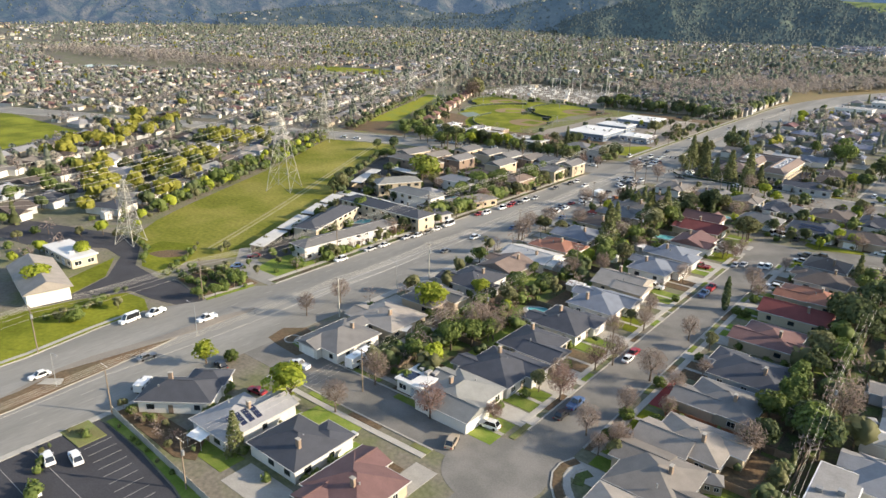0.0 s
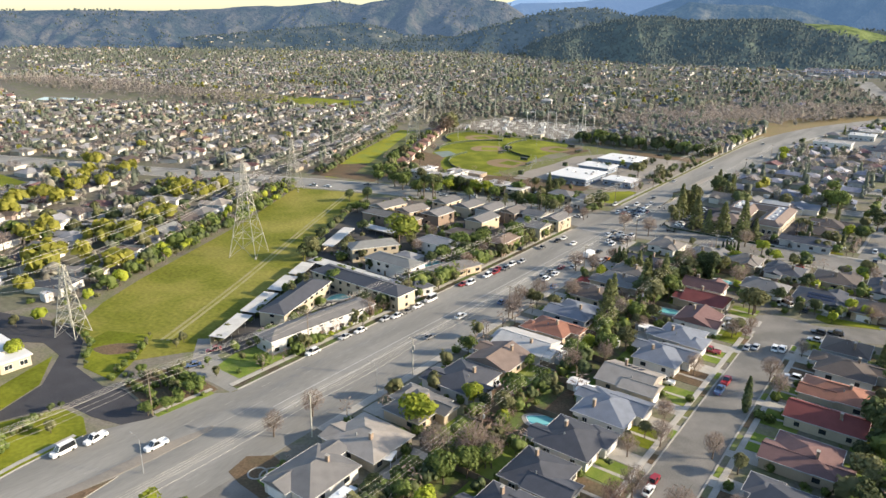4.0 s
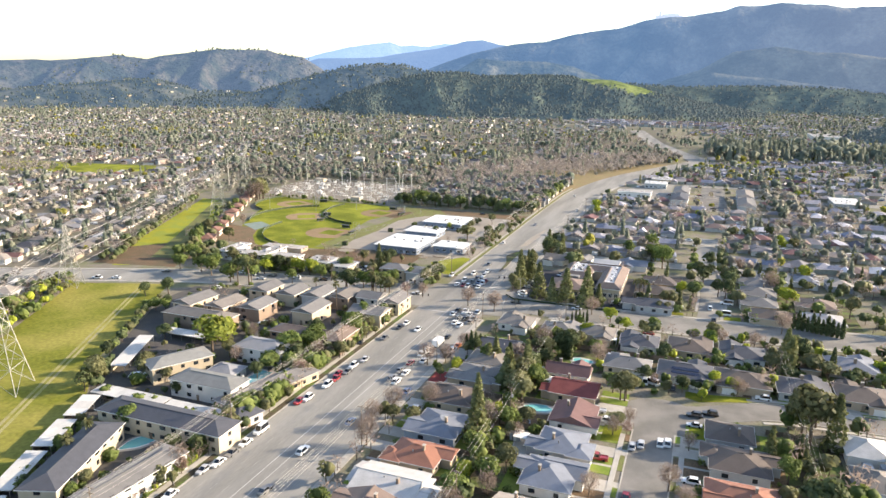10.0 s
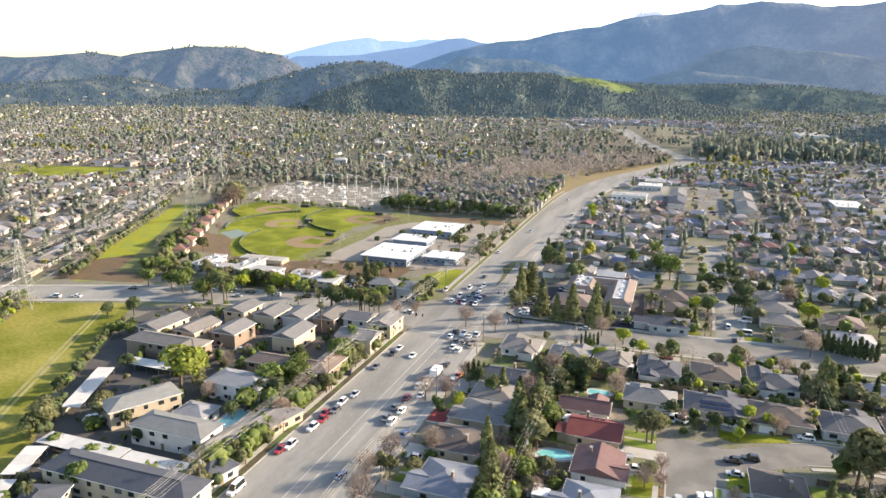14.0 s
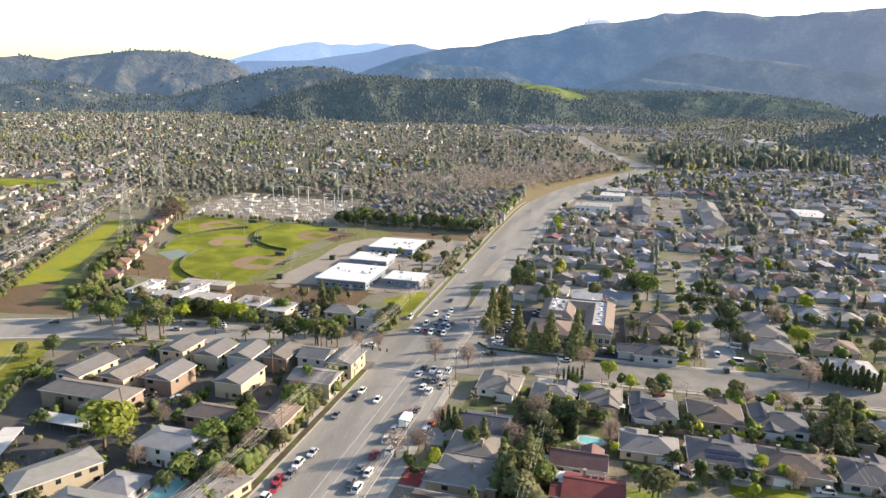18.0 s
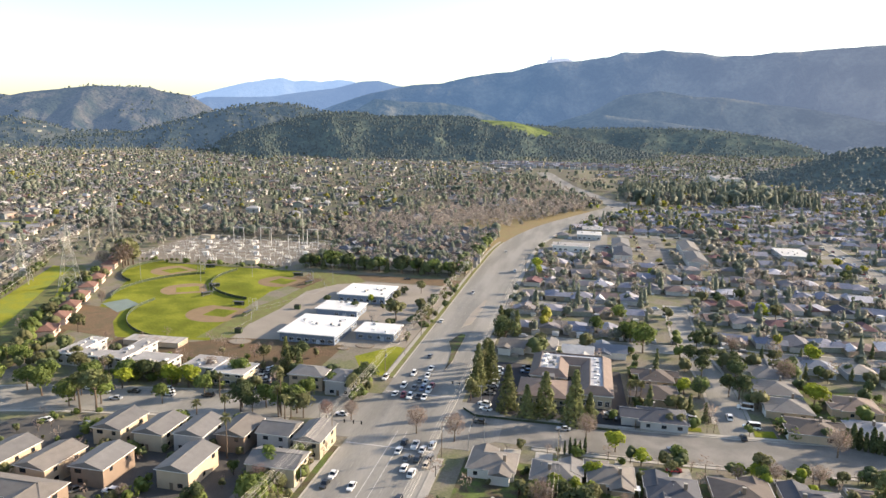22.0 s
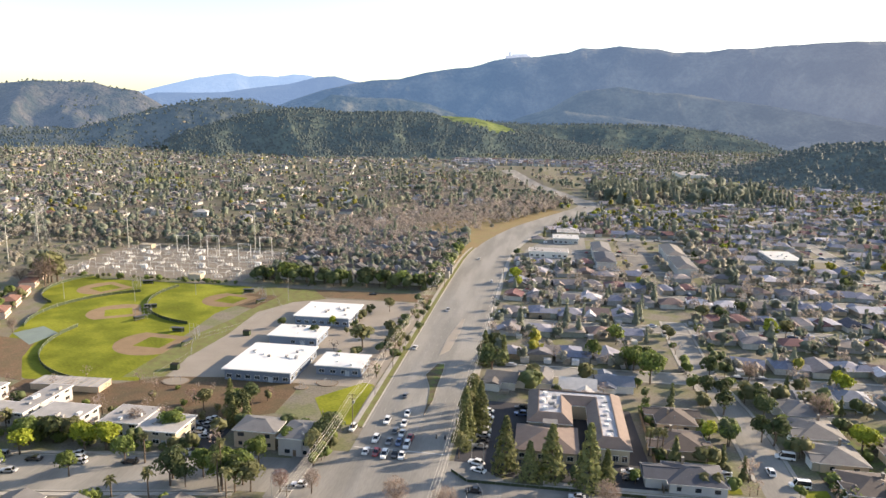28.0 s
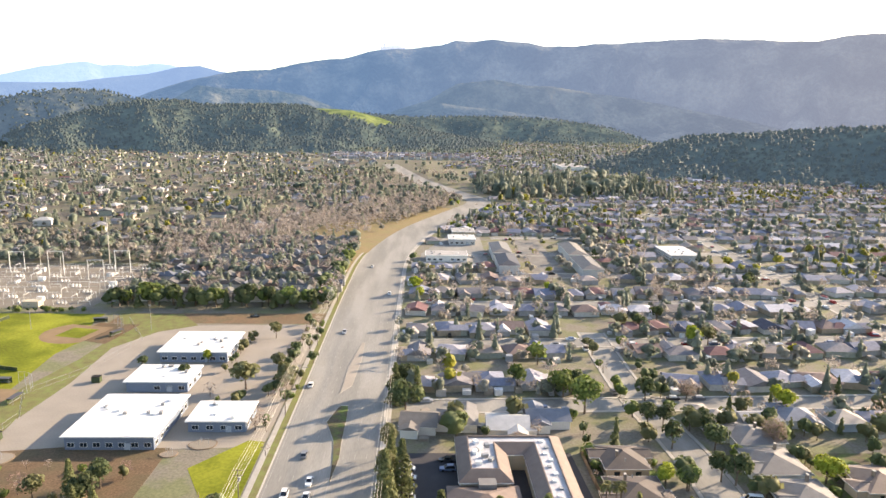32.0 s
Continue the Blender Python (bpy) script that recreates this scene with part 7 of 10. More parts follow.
for i in range(11):
    for j in range(8):
        x, y = -56 + i * 11 + g.uniform(-1.5, 1.5), -42 + j * 11.5
        s = Shape(); hh = g.choice((2.2, 2.6, 3.0, 3.4, 4.2))
        for e in (-3, 3):
            s.rod((e, 0, 0), (e, 0, hh), .09, sides=4)
        s.rod((-3.4, 0, hh), (3.4, 0, hh), .1, sides=4)
        for k in (-2, 0, 2):
            s.rod((k, 0, hh), (k, 0, hh + .8), .13, .07, 6)
            if (i + j) % 2:
                s.box(k - .45, 2.3, 0, k + .45, 3.3, .9 + .3 * (i % 3), 0.06); s.rod((k, 2.8, .8), (k, 2.8, 2.4), .12, .06, 6)
        part("gantry", s.mesh("gantry", M["switchgear"]), ob, pose(x, y, 0, 0, 0, g.choice((0, 0, 90))))
for i in range(10):
    add_box("transformer", ob, -52 + i * 11.5, -34 + (i * 5 % 7) * 11, 0, 0, 3.4, 2.4, 2.3, "switchgear" if i % 2 else "wall_grey")
for j in range(8):
    s = Shape(); sag_wire(s, (-58, -42 + j * 11.5, 4.2), (56, -42 + j * 11.5, 4.2), .6, .06); part("bus_bar", s.mesh("bus_bar", M["switchgear"]), ob)
# tall portal frames where the cables come in
for px, py, hh in ((8, 22, 15), (36, 12, 12), (44, 30, 14), (-22, 34, 12)):
    s = Shape()
    for e in (-4.5, 4.5):
        s.rod((e, 0, 0), (e, 0, hh), .26, .2, 6)
    s.rod((-4.8, 0, hh), (4.8, 0, hh), .22, sides=6)
    for k in (-3, 0, 3):
        s.rod((k, 0, hh), (k, 0, hh - 1.3), .11, sides=5)
    part("portal_frame", s.mesh("portal_frame", M["switchgear"]), ob, pose(px, py, 0))
add_box("control_house", ob, -54, 40, 0, 0, 10, 6, 3.2, "wall_cream"); add_box("control_house", ob, 30, -44, 0, 0, 8, 5, 3, "wall_cream")
wire_fence([(-262, 552), (-200, 552), (-140, 555)], 2.4, 5, "tall fence round the substation")
for x, y, h in ((-320, 612, 33), (-268, 640, 30), (-172, 650, 32), (-300, 560, 28), (-186, 618, 14), (-210, 640, 16)):
    utility_pole(x, y, h, 20, 0, metal=True)

# ---------------- pylons, poles and cables ----------------
ND = math.degrees(math.atan2(92, -76)) - 90
for x, y, h, b in ((-83, 109, 23, 6.5), (-104, 193, 39, 11), (-180, 285, 30, 8), (-233, 461, 38, 10), (-271, 467, 30, 8), (-340, 640, 36, 9), (-150, 40, 32, 8)):
    pylon(x, y, h, 25, b)
power_line([(-60, 20, 30), (-104, 193, 31), (-233, 461, 30), (-340, 640, 30)], [(-4, 0), (4, 0), (-4, 4), (4, 4), (0, 9)], 5, .05, "high-voltage cables between the pylons")
power_line([(-150, 40, 20), (-83, 109, 18), (-180, 285, 22), (-271, 467, 22)], [(-3.5, 0), (3.5, 0), (0, 4)], 4, .05, "high-voltage cables between the pylons")
LEFT_POLES = [(-21.5, -10), (-22, 54), (-20.5, 98), (-18.5, 148), (-18.2, 195), (-18, 258), (-17.5, 316), (-17.5, 372), (-17.5, 430), (-17.5, 500), (-17.5, 570)]
for i, (x, y) in enumerate(LEFT_POLES):
    utility_pole(x, y, 12.5, 0, 2, i % 3 == 1)
power_line([(x, y, 12.3) for x, y in LEFT_POLES], [(-1.1, 0), (-.4, 0), (.4, 0), (1.1, 0), (-1.1, -1.3), (1.1, -1.3), (0, -3.2)], .9, .026, "overhead cables along the main road")
RIGHT_POLES = [(17.2, -20), (17, 53), (17.4, 116), (17.2, 154), (17.2, 205), (17.2, 262), (17, 316), (17, 372), (17, 436), (17, 505), (17, 580)]
for i, (x, y) in enumerate(RIGHT_POLES):
    utility_pole(x, y, 11.5, 0, 1, i % 3 == 0, metal=i in (2, 3))
power_line([(x, y, 11.3) for x, y in RIGHT_POLES], [(-1.1, 0), (-.4, 0), (.4, 0), (1.1, 0), (0, -2.2)], .8, .026, "overhead cables along the main road")
BACK = [(50, 50), (50, 93), (51, 138), (51.5, 186), (51.5, 234), (51, 286), (51, 322)]
for i, (x, y) in enumerate(BACK):
    utility_pole(x, y, 10.5, 0, 1, i % 2 == 0)
power_line([(x, y, 10.3) for x, y in BACK], [(-1.1, 0), (0, 0), (1.1, 0), (0, -2)], .7, .014, "cables over the back gardens")
BACK2 = [(135, 60), (134, 104), (132, 147), (131, 192), (130, 240), (129, 296)]
for i, (x, y) in enumerate(BACK2):
    utility_pole(x, y, 10.5, 0, 1, i % 2 == 0)
power_line([(x, y, 10.3) for x, y in BACK2], [(-1.1, 0), (0, 0), (1.1, 0), (0, -2)], .7, .014, "cables over the back gardens")
for x, y, rz in ((-2, 50, 0), (-1, 84, 180), (16.5, 140, 180), (-16.5, 170, 0), (16.5, 230, 180), (-16.5, 290, 0), (28, 328, 120), (-27, 352, -60), (26, 353, 200), (-26, 327, 20), (16.5, 410, 180), (-16.5, 450, 0)):
    ob = root("street_lamp", x, y, 0, rz, "slim grey steel street lamp with a curved arm", "street lamp", "street lamps")
    s = Shape(); s.rod((0, 0, -.2), (0, 0, 8.5), .1, .06, 6); part("shaft", s.mesh("shaft", M["steel"]), ob)
    s = Shape(); s.rod((0, 0, 8.4), (1.2, 0, 9.0), .05, .045, 5); s.rod((1.2, 0, 9.0), (2.8, 0, 9.1), .045, .04, 5); a = part("arm", s.mesh("arm", M["steel"]), ob)
    s = Shape(); s.box(2.6, -.15, 8.98, 3.4, .15, 9.16, .04); part("lamp_head", s.mesh("lamp_head", M["tar_roof"]), a)
for x, y, rz in ((-20, 320, 0), (24, 322, 90), (22, 360, 180), (-22, 359, -90)):
    ob = root("traffic_light", x, y, 0, rz, "traffic signal on a long grey mast arm", "traffic light", "traffic lights")
    s = Shape(); s.rod((0, 0, -.2), (0, 0, 6.5), .14, .1, 7); part("pole", s.mesh("pole", M["steel"]), ob)
    s = Shape(); s.rod((0, 0, 6), (11, 0, 6.6), .1, .05, 6); part("mast_arm", s.mesh("mast_arm", M["steel"]), ob)
    for px in (5, 8, 10.6):
        add_box("signal_head", ob, px, 0, 5.7, 0, .4, .3, 1.1, "rubber")
for k in range(13):
    x0 = 25 + 2.7 * k
    s = Shape(); s.box(x0, 43.6 - .35 * k, .04, x0 + .12, 48.9 - .35 * k, .062)
    tagged(new("stall_line", s.mesh("stall_line", M["paint_worn"])), "worn pale stall line in the car park", "road marking", kind="structure")
for y0 in (31.0, 37.0):
    s = Shape(); s.box(17, y0, .04, 52, y0 + .12, .062)
    tagged(new("stall_line", s.mesh("stall_line", M["paint_worn"])), "worn pale stall line in the car park", "road marking", kind="structure")

# ---------------- gardens ----------------
YG = random.Random(21)


def garden(x, y, rz, front=9.0, wide=8.0, lawn="grass", drive=2.6, back=True):
    """Lawn, drive and path in front of a house at (x, y), and a back garden with its fence."""
    c, s_ = math.cos(radians(rz)), math.sin(radians(rz))
    def W(u, v):
        return (x + u * c - v * s_, y + u * s_ + v * c)
    def patch(name, u0, v0, u1, v1, mat, z, label, cat):
        ground_piece(name, [W(u0, v0), W(u1, v0), W(u1, v1), W(u0, v1)], mat, z, label, cat)
    side = 1 if YG.random() < .5 else -1
    d0 = side * 4.2
    patch("driveway", d0 - drive, -6 - front, d0 + drive, -5, "concrete", .07 + .003 * YG.random(), "pale concrete driveway", "driveway")
    a, b = (-wide, d0 - drive - .3) if side > 0 else (d0 + drive + .3, wide)
    patch("front_lawn", a, -5.6 - front + 2.6, b, -5, lawn, .06 + .003 * YG.random(), {"grass": "green mown front lawn", "dirt": "bare brown front garden", "turf": "bright green front lawn"}.get(lawn, "front garden"), "lawn")
    patch("garden_path", a + (b - a) * .5 - .5, -5.6 - front + 2.6, a + (b - a) * .5 + .5, -5, "concrete", .075, "narrow concrete garden path", "path")
    if back:
        patch("back_lawn", -wide + .3, 6.2, wide - .3, 6.2 + YG.uniform(5, 8.5), YG.choice(("grass", "grass", "dirt", "grass", "concrete")), .05 + .003 * YG.random(), "back garden ground", "lawn")
    return W


LAWNS = ["grass", "grass", "dirt", "grass", "turf", "grass", "dirt", "grass"]
for i, yy in enumerate((103, 118, 134, 150, 168, 186, 205, 222, 239, 257)):
    garden(69.5, yy, 90, 10.5, 7.6, LAWNS[i % 8])
    board_fence(49.2, yy + 8.4, 62, yy + 8.4)
for i, yy in enumerate((104, 120, 137, 154, 176, 196, 212, 229, 244)):
    garden(114, yy, -90, 10.5, 7.4, LAWNS[(i + 3) % 8])
    board_fence(122, yy + 8.4, 131, yy + 8.4)
for i, yy in enumerate((121, 139, 158, 174, 187.5, 202, 219, 238, 256, 270, 283)):
    garden(33, yy, -90, 8.5, 6.8, LAWNS[(i + 1) % 8])
    board_fence(40, yy + 7.8, 50, yy + 7.8)
for i, xx in enumerate((33, 51, 66, 82, 100, 118, 136, 153)):
    garden(xx, 311, 180, 9.5, 7.6, LAWNS[(i + 2) % 8], back=False)
    board_fence(xx + 8.6, 298, xx + 8.6, 308)
for i, xx in enumerate((99, 117, 135, 152)):
    garden(xx, 285, 0, 6.5, 7.6, LAWNS[(i + 5) % 8])
board_fence(49, 100, 49, 298); board_fence(131.5, 96, 131.5, 252); board_fence(60, 298, 162, 298)
for i, xx in enumerate((44, 59, 74)):
    garden(xx, 68, 180, 8.0, 6.8, LAWNS[i % 8])
board_fence(17.5, 53, 60, 50, 1.9, "concrete", "long pale block wall beside the car park")
board_fence(105, 128.2, 121, 128.2, 2.2, "fence_red", "new reddish-brown board fence")
ground_piece("red_yard", [(99.8, 130), (105, 130), (105, 143.5), (99.8, 143.5)], "red_mulch", .1, "reddish bark-covered front yard", "yard")
ground_piece("red_yard", [(18.5, 250), (24, 250), (24, 259), (18.5, 259)], "red_mulch", .078, "red gravel front yard", "yard")
pool(57.5, 156, 4.2, 2.4, 20, 2); pool(57.5, 244, 4.4, 2.6, 10, 3); pool(64, 286.5, 3.2, 2.2, 0, 4); pool(93.7, 292.6, 3.2, 2.6, 80, 7)
for x, y, rz, w, d, mt in ((54, 207, 10, 3, 2.6, "wall_white"), (57, 176, 0, 4.5, 4, "wall_cream"), (44, 188, 0, 5, 5, "wall_white"), (60.5, 259, 0, 5, 4, "wall_white"), (53, 270, 0, 3, 3, "wall_tan"), (122, 100, 0, 3, 2.5, "wall_cream"), (56, 224, 0, 3, 3, "wall_grey"), (44, 232, 0, 3, 3, "wall_cream"), (49, 128, 0, 4, 3, "wall_white")):
    ob = root("garden_shed", x, y, 0, rz, "small pale garden shed", "shed", "sheds")
    s = Shape(); s.box(-w / 2, -d / 2, -.1, w / 2, d / 2, 2.1); part("wall", s.mesh("wall", M[mt]), ob)
    part("roof", hip_roof(w, d, 2.1, .6, .25, True, .08).mesh("roof", M["white_metal"]), ob)
    add_box("door", ob, 0, -d / 2 - .02, 0, 0, .8, .05, 1.8, "frame_white")
for x, y, r in ((46, 224, 2.0), (56, 233, 1.9)):
    ob = root("trampoline", x, y, 0, 0, "round garden trampoline with a dark mat", "trampoline", "trampolines")
    s = Shape(); s.prism(blob(0, 0, r, r, wob=0), .75, .85); part("rim", s.mesh("rim", M["car_blue"]), ob)
    s = Shape(); s.prism(blob(0, 0, r - .3, r - .3, wob=0), .8, .87); part("mat", s.mesh("mat", M["rubber"]), ob)
    for k in range(6):
        s = Shape(); s.rod((r * math.cos(k * 1.047), r * math.sin(k * 1.047), 0), (r * math.cos(k * 1.047), r * math.sin(k * 1.047), .8), .04); part("leg", s.mesh("leg", M["steel"]), ob)
box_truck(10.5, 281, 0)
box_truck(40.6, 102, 4, 9.5, 3.2, "large white motor home parked beside the house", "motor_home", True)

# ---------------- gardens' trees ----------------
HOUSES = [o for o in scene.objects if o.parent is None and o.name.split(".")[0] in ("house", "apartment_building", "school_building", "terrace_house", "church", "swimming_pool")]
HXY = np.array([tuple(o.location[:2]) for o in HOUSES])


BULK = []      # trees of the joined near woods: kind, x, y, height


def scatter(n, x0, x1, y0, y1, kinds, h0, h1, level, clear=8.5, ok=None, road=2.0):
    k = tries = 0
    while k < n and tries < n * 12:
        tries += 1
        x, y = TREE_RNG.uniform(x0, x1), TREE_RNG.uniform(y0, y1)
        if len(HXY) and (np.hypot(HXY[:, 0] - x, HXY[:, 1] - y) < clear).any():
            continue
        if any(near_line(x, y, l, h + road) for l, h in STREETS) or (ok and not ok(x, y)):
            continue
        kind = TREE_RNG.choice(kinds)
        hh = TREE_RNG.uniform(h0, h1) * (1.25 if kind in ("conifer", "cypress") else .4 if kind == "shrub" else 1)
        if level == 2:
            tree(kind, x, y, hh, 2)
        else:
            BULK.append((kind, x, y, hh))
        k += 1


MIX = ["broad", "dark", "olive", "bare", "bare", "bright", "shrub", "shrub", "dark", "broad"]
TALL = ["dark", "broad", "conifer", "olive", "dark"]
scatter(44, 45, 61, 96, 300, MIX, 5, 10, 2, 8.5)
scatter(60, 43, 62, 96, 300, ["broad", "olive", "bare", "dark", "shrub", "bare"], 3.5, 8, 1, 8)
scatter(18, 20, 46, 104, 300, MIX + ["bare", "bare"], 5, 8, 2, 8.4)
scatter(30, 17, 28, 104, 310, ["bare", "bare", "shrub", "olive"], 4, 7.5, 1, 7.5, road=1.5)
scatter(16, 79, 86, 100, 250, ["bare", "shrub", "olive", "bud", "bare"], 5, 7.5, 2, 8.2, road=1.2)
scatter(20, 97, 106, 96, 250, ["bare", "shrub", "olive", "bare", "shrub"], 5, 7.5, 2, 8.2, road=1.2)
scatter(16, 121, 134, 60, 250, TALL, 7, 11, 2, 8)
scatter(34, 119, 137, 20, 290, TALL + ["bare", "olive", "bare"], 5, 9, 1, 8)
scatter(20, 60, 165, 272, 330, MIX, 5, 8, 2, 8.6)
scatter(70, 60, 170, 268, 332, ["dark", "broad", "olive", "bare", "shrub", "bright"], 3.5, 7, 1, 8.2)
scatter(120, 74, 240, 352, 450, ["dark", "broad", "olive", "bare", "dark", "conifer", "bare"], 4.5, 9, 1, 8.4)
scatter(14, -30, -17.5, 140, 318, ["olive", "bare", "broad", "bud", "dark"], 5, 8, 2, 6, road=1.6)
scatter(80, -31, -16.8, 138, 318, ["olive", "bare", "bare", "shrub", "olive", "broad"], 3.5, 6.5, 1, 5.4, road=1.3)
scatter(20, -125, -30, 140, 322, ["olive", "dark", "broad", "bare"], 5, 8, 2, 8.6, lambda x, y: x > -40 - (y - 128) * .5 + 8)
scatter(60, -125, -30, 140, 322, ["olive", "shrub", "dark", "broad", "shrub", "bare"], 3, 6, 1, 8.2, lambda x, y: x > -40 - (y - 128) * .5 + 6)
scatter(7, -165, -100, 344, 352, ["broad", "olive", "dark", "broad"], 8, 11, 2, 3, road=1)
scatter(60, -170, -20, 344, 372, ["olive", "dark", "dark", "bare", "shrub", "bare"], 4, 9, 1, 8)
scatter(40, -150, -52, 368, 400, ["bare", "bare", "shrub", "olive", "bud"], 3, 6, 1, 6)
scatter(24, -52, -16, 104, 140, ["broad", "shrub", "olive", "shrub"], 3, 5, 1, 3)
scatter(40, -120, -24, 20, 120, ["bright", "shrub", "olive", "bare", "shrub"], 4, 8, 1, 10, lambda x, y: y < 52 or x < -84 or (58 < y < 82 and x > -44))
scatter(50, -250, -170, 380, 550, ["olive", "broad", "bare", "dark", "shrub"], 4, 9, 1, 6, lambda x, y: inside(x, y, [(-178, 380), (-200, 430), (-262, 548), (-282, 545), (-225, 440), (-196, 384)]))
scatter(40, -48, -17, 400, 540, ["dark", "olive", "shrub", "bare"], 4, 7, 1, 11, lambda x, y: x > -27 or 436 < y < 446)
for i in range(20):
    BULK.append((("dark", "broad", "conifer", "dark")[i % 4], -130 + i * 5.7 + (i * 7 % 3), 557 + (i % 2) * 3, 11 + (i * 5) % 5))
# trees along the edge of the field
for i in range(60):
    t = i / 59
    BULK.append((("bright", "olive", "dark", "broad", "shrub")[i % 5], -103 - 86 * t + TREE_RNG.uniform(-8, 0), 126 + 166 * t, TREE_RNG.uniform(2.5, 8)))

flat_block("house_annexe", 55.3, 98.5, 62.4, 107.8, 2.9, "white", "white_metal", "low flat-roofed extension with dark and white roof panels", "building", .4, 1, 3, 33)
for k, (px, py) in enumerate(((57.2, 101), (60.4, 105.5))):
    ob = root("roof_mat", px, py, 3.30, 0, "dark square roof panel lying on the flat roof", "roof panel")
    add_box("panel", ob, 0, 0, 0, 0, 3.0, 3.4, .08, "solar")
# ---------------- near planting ----------------
for x, y, h, k in ((-108.2, 317.5, 14, "pine"), (-103, 319, 14.5, "pine"), (-86, 330.5, 9, "broad"), (-56.4, 331, 11, "dark"), (-52, 331, 8.5, "dark"), (-38, 331, 11.5, "dark"), (-34, 332, 10, "olive"),
                   (-26.2, 333, 7, "bud"), (-56, 368, 11, "conifer"), (-51.5, 369, 10, "conifer"), (-253, 528, 15, "olive"), (-246, 534, 13, "olive"), (-258, 520, 12, "bare"), (-191, 397, 9, "dark"), (-118, 330, 8, "dark"), (-124, 344, 9, "broad")):
    tree(k, x, y, h, 2)
palm(-44, 300, 13); palm(-41.5, 331, 14)
NP = random.Random(404)
# hedges: clipped and loose rows of shrubs
def hedge_row(pts, step, h, kinds=("shrub", "shrub", "dark", "olive")):
    for a, b in zip(pts, pts[1:]):
        L = math.hypot(b[0] - a[0], b[1] - a[1]); n = max(1, int(L / step))
        for i in range(n):
            t = (i + NP.random()) / n
            BULK.append((NP.choice(kinds), a[0] + (b[0] - a[0]) * t + NP.uniform(-.7, .7), a[1] + (b[1] - a[1]) * t + NP.uniform(-.7, .7), h * NP.uniform(.7, 1.3)))


for i in range(70):
    if i < 25:
        BULK.append((NP.choice(("bare", "olive", "bare", "bud", "shrub")), NP.uniform(-20.2, -17.8), 130 + i * 2.6, NP.uniform(2.5, 5.5)))
    else:
        BULK.append((NP.choice(("dark", "broad", "olive", "olive", "bare", "shrub")), NP.uniform(-25, -17.8), 134 + i * 2.6, NP.uniform(3.5, 7.5)))
hedge_row([(-40, 61), (-39, 68), (-38, 73), (-41, 80), (-42, 86)], 1.6, 2.4)
hedge_row([(-40, 103), (-30, 103), (-24, 101)], 1.5, 2.6); hedge_row([(-41, 108), (-30, 109), (-21, 106)], 1.5, 3.2); hedge_row([(-38, 113), (-28, 114), (-21, 112)], 1.5, 3.0)
hedge_row([(-46, 101), (-54, 113), (-63, 123)], 2.0, 2.2); hedge_row([(-60, 101), (-74, 110), (-92, 113)], 2.2, 2.2)
hedge_row([(47, 100), (49, 112), (50, 124)], 1.0, 4.5, ("dark", "broad", "dark", "olive")); hedge_row([(44, 104), (45, 112), (45, 122)], 1.2, 4.0, ("dark", "broad", "shrub"))
for i in range(10):
    hedge_row([(50.3, 128 + i * 17), (50.3, 140 + i * 17)], 1.7, 4.2, ("dark", "broad", "olive", "shrub", "bare", "bright") if i % 2 else ("dark", "olive", "broad"))
for i in range(9):
    hedge_row([(130, 100 + i * 17), (130.5, 113 + i * 17)], 2.1, 5.5, ("dark", "dark", "conifer", "olive", "bare"))
hedge_row([(17.5, 56), (26, 55.5), (38, 54.5)], 1.6, 2.6, ("bare", "olive", "shrub", "bare", "bud")); hedge_row([(18, 60), (19, 64)], 1.2, 2.2)
hedge_row([(18.5, 40), (30, 33), (45, 28)], 2.2, 2.0)
# shrubs and small trees round the near houses
for o in HOUSES:
    x, y = o.location[:2]
    if o.name.split(".")[0] != "house" or not (15 < x < 140 and 55 < y < 325):
        continue
    for k in range(9):
        a, r = NP.uniform(0, 6.283), NP.uniform(8.2, 10.5)
        px, py = x + r * math.cos(a), y + r * math.sin(a)
        if any(near_line(px, py, l, h + .6) for l, h in STREETS) or (np.hypot(HXY[:, 0] - px, HXY[:, 1] - py) < 7.6).any():
            continue
        BULK.append((NP.choice(("shrub", "shrub", "dark", "olive", "shrub", "bare")), px, py, NP.uniform(.9, 2.6)))
# lawns, paths and ring of the corner bed
for k in range(2):
    ob = root("bed_edging", 18.5 + 3 * k, 99 + 1.5 * k, 0, 0, "pale curved brick edging of the planting bed", "edging")
    s = Shape(); n = 24; r = 2.2 + .6 * k
    for i in range(n):
        a0, a1 = 6.283 * i / n, 6.283 * (i + .9) / n
        s.prism([(r * math.cos(a0), r * math.sin(a0)), (r * math.cos(a1), r * math.sin(a1)), ((r - .35) * math.cos(a1), (r - .35) * math.sin(a1)), ((r - .35) * math.cos(a0), (r - .35) * math.sin(a0))][::-1], 0, .2)
    part("edging", s.mesh("edging", M["concrete"]), ob)

POOLS = [o.location for o in HOUSES if o.name.startswith("swimming_pool")]
BULK = [b for b in BULK if not any(math.hypot(b[1] - p.x, b[2] - p.y) < 7 for p in POOLS)]

# ---------------- street planting and shrubs between the flats ----------------
for i in range(64):
    x = 36 + i * 3.6; yy = 340 + max(0, (x - 110) * .07)
    for s_ in (-1, 1):
        if NP.random() < .6:
            BULK.append((NP.choice(("bare", "olive", "shrub", "broad", "bare", "dark")), x + NP.uniform(-1, 1), yy + s_ * NP.uniform(13.2, 15), NP.uniform(2.5, 6.5)))
hedge_row([(-96, 227), (-112, 256), (-126, 284)], 2.6, 4.5, ("dark", "olive", "dark", "broad")); hedge_row([(-78, 204), (-90, 222)], 2.4, 4.5, ("dark", "olive", "dark"))
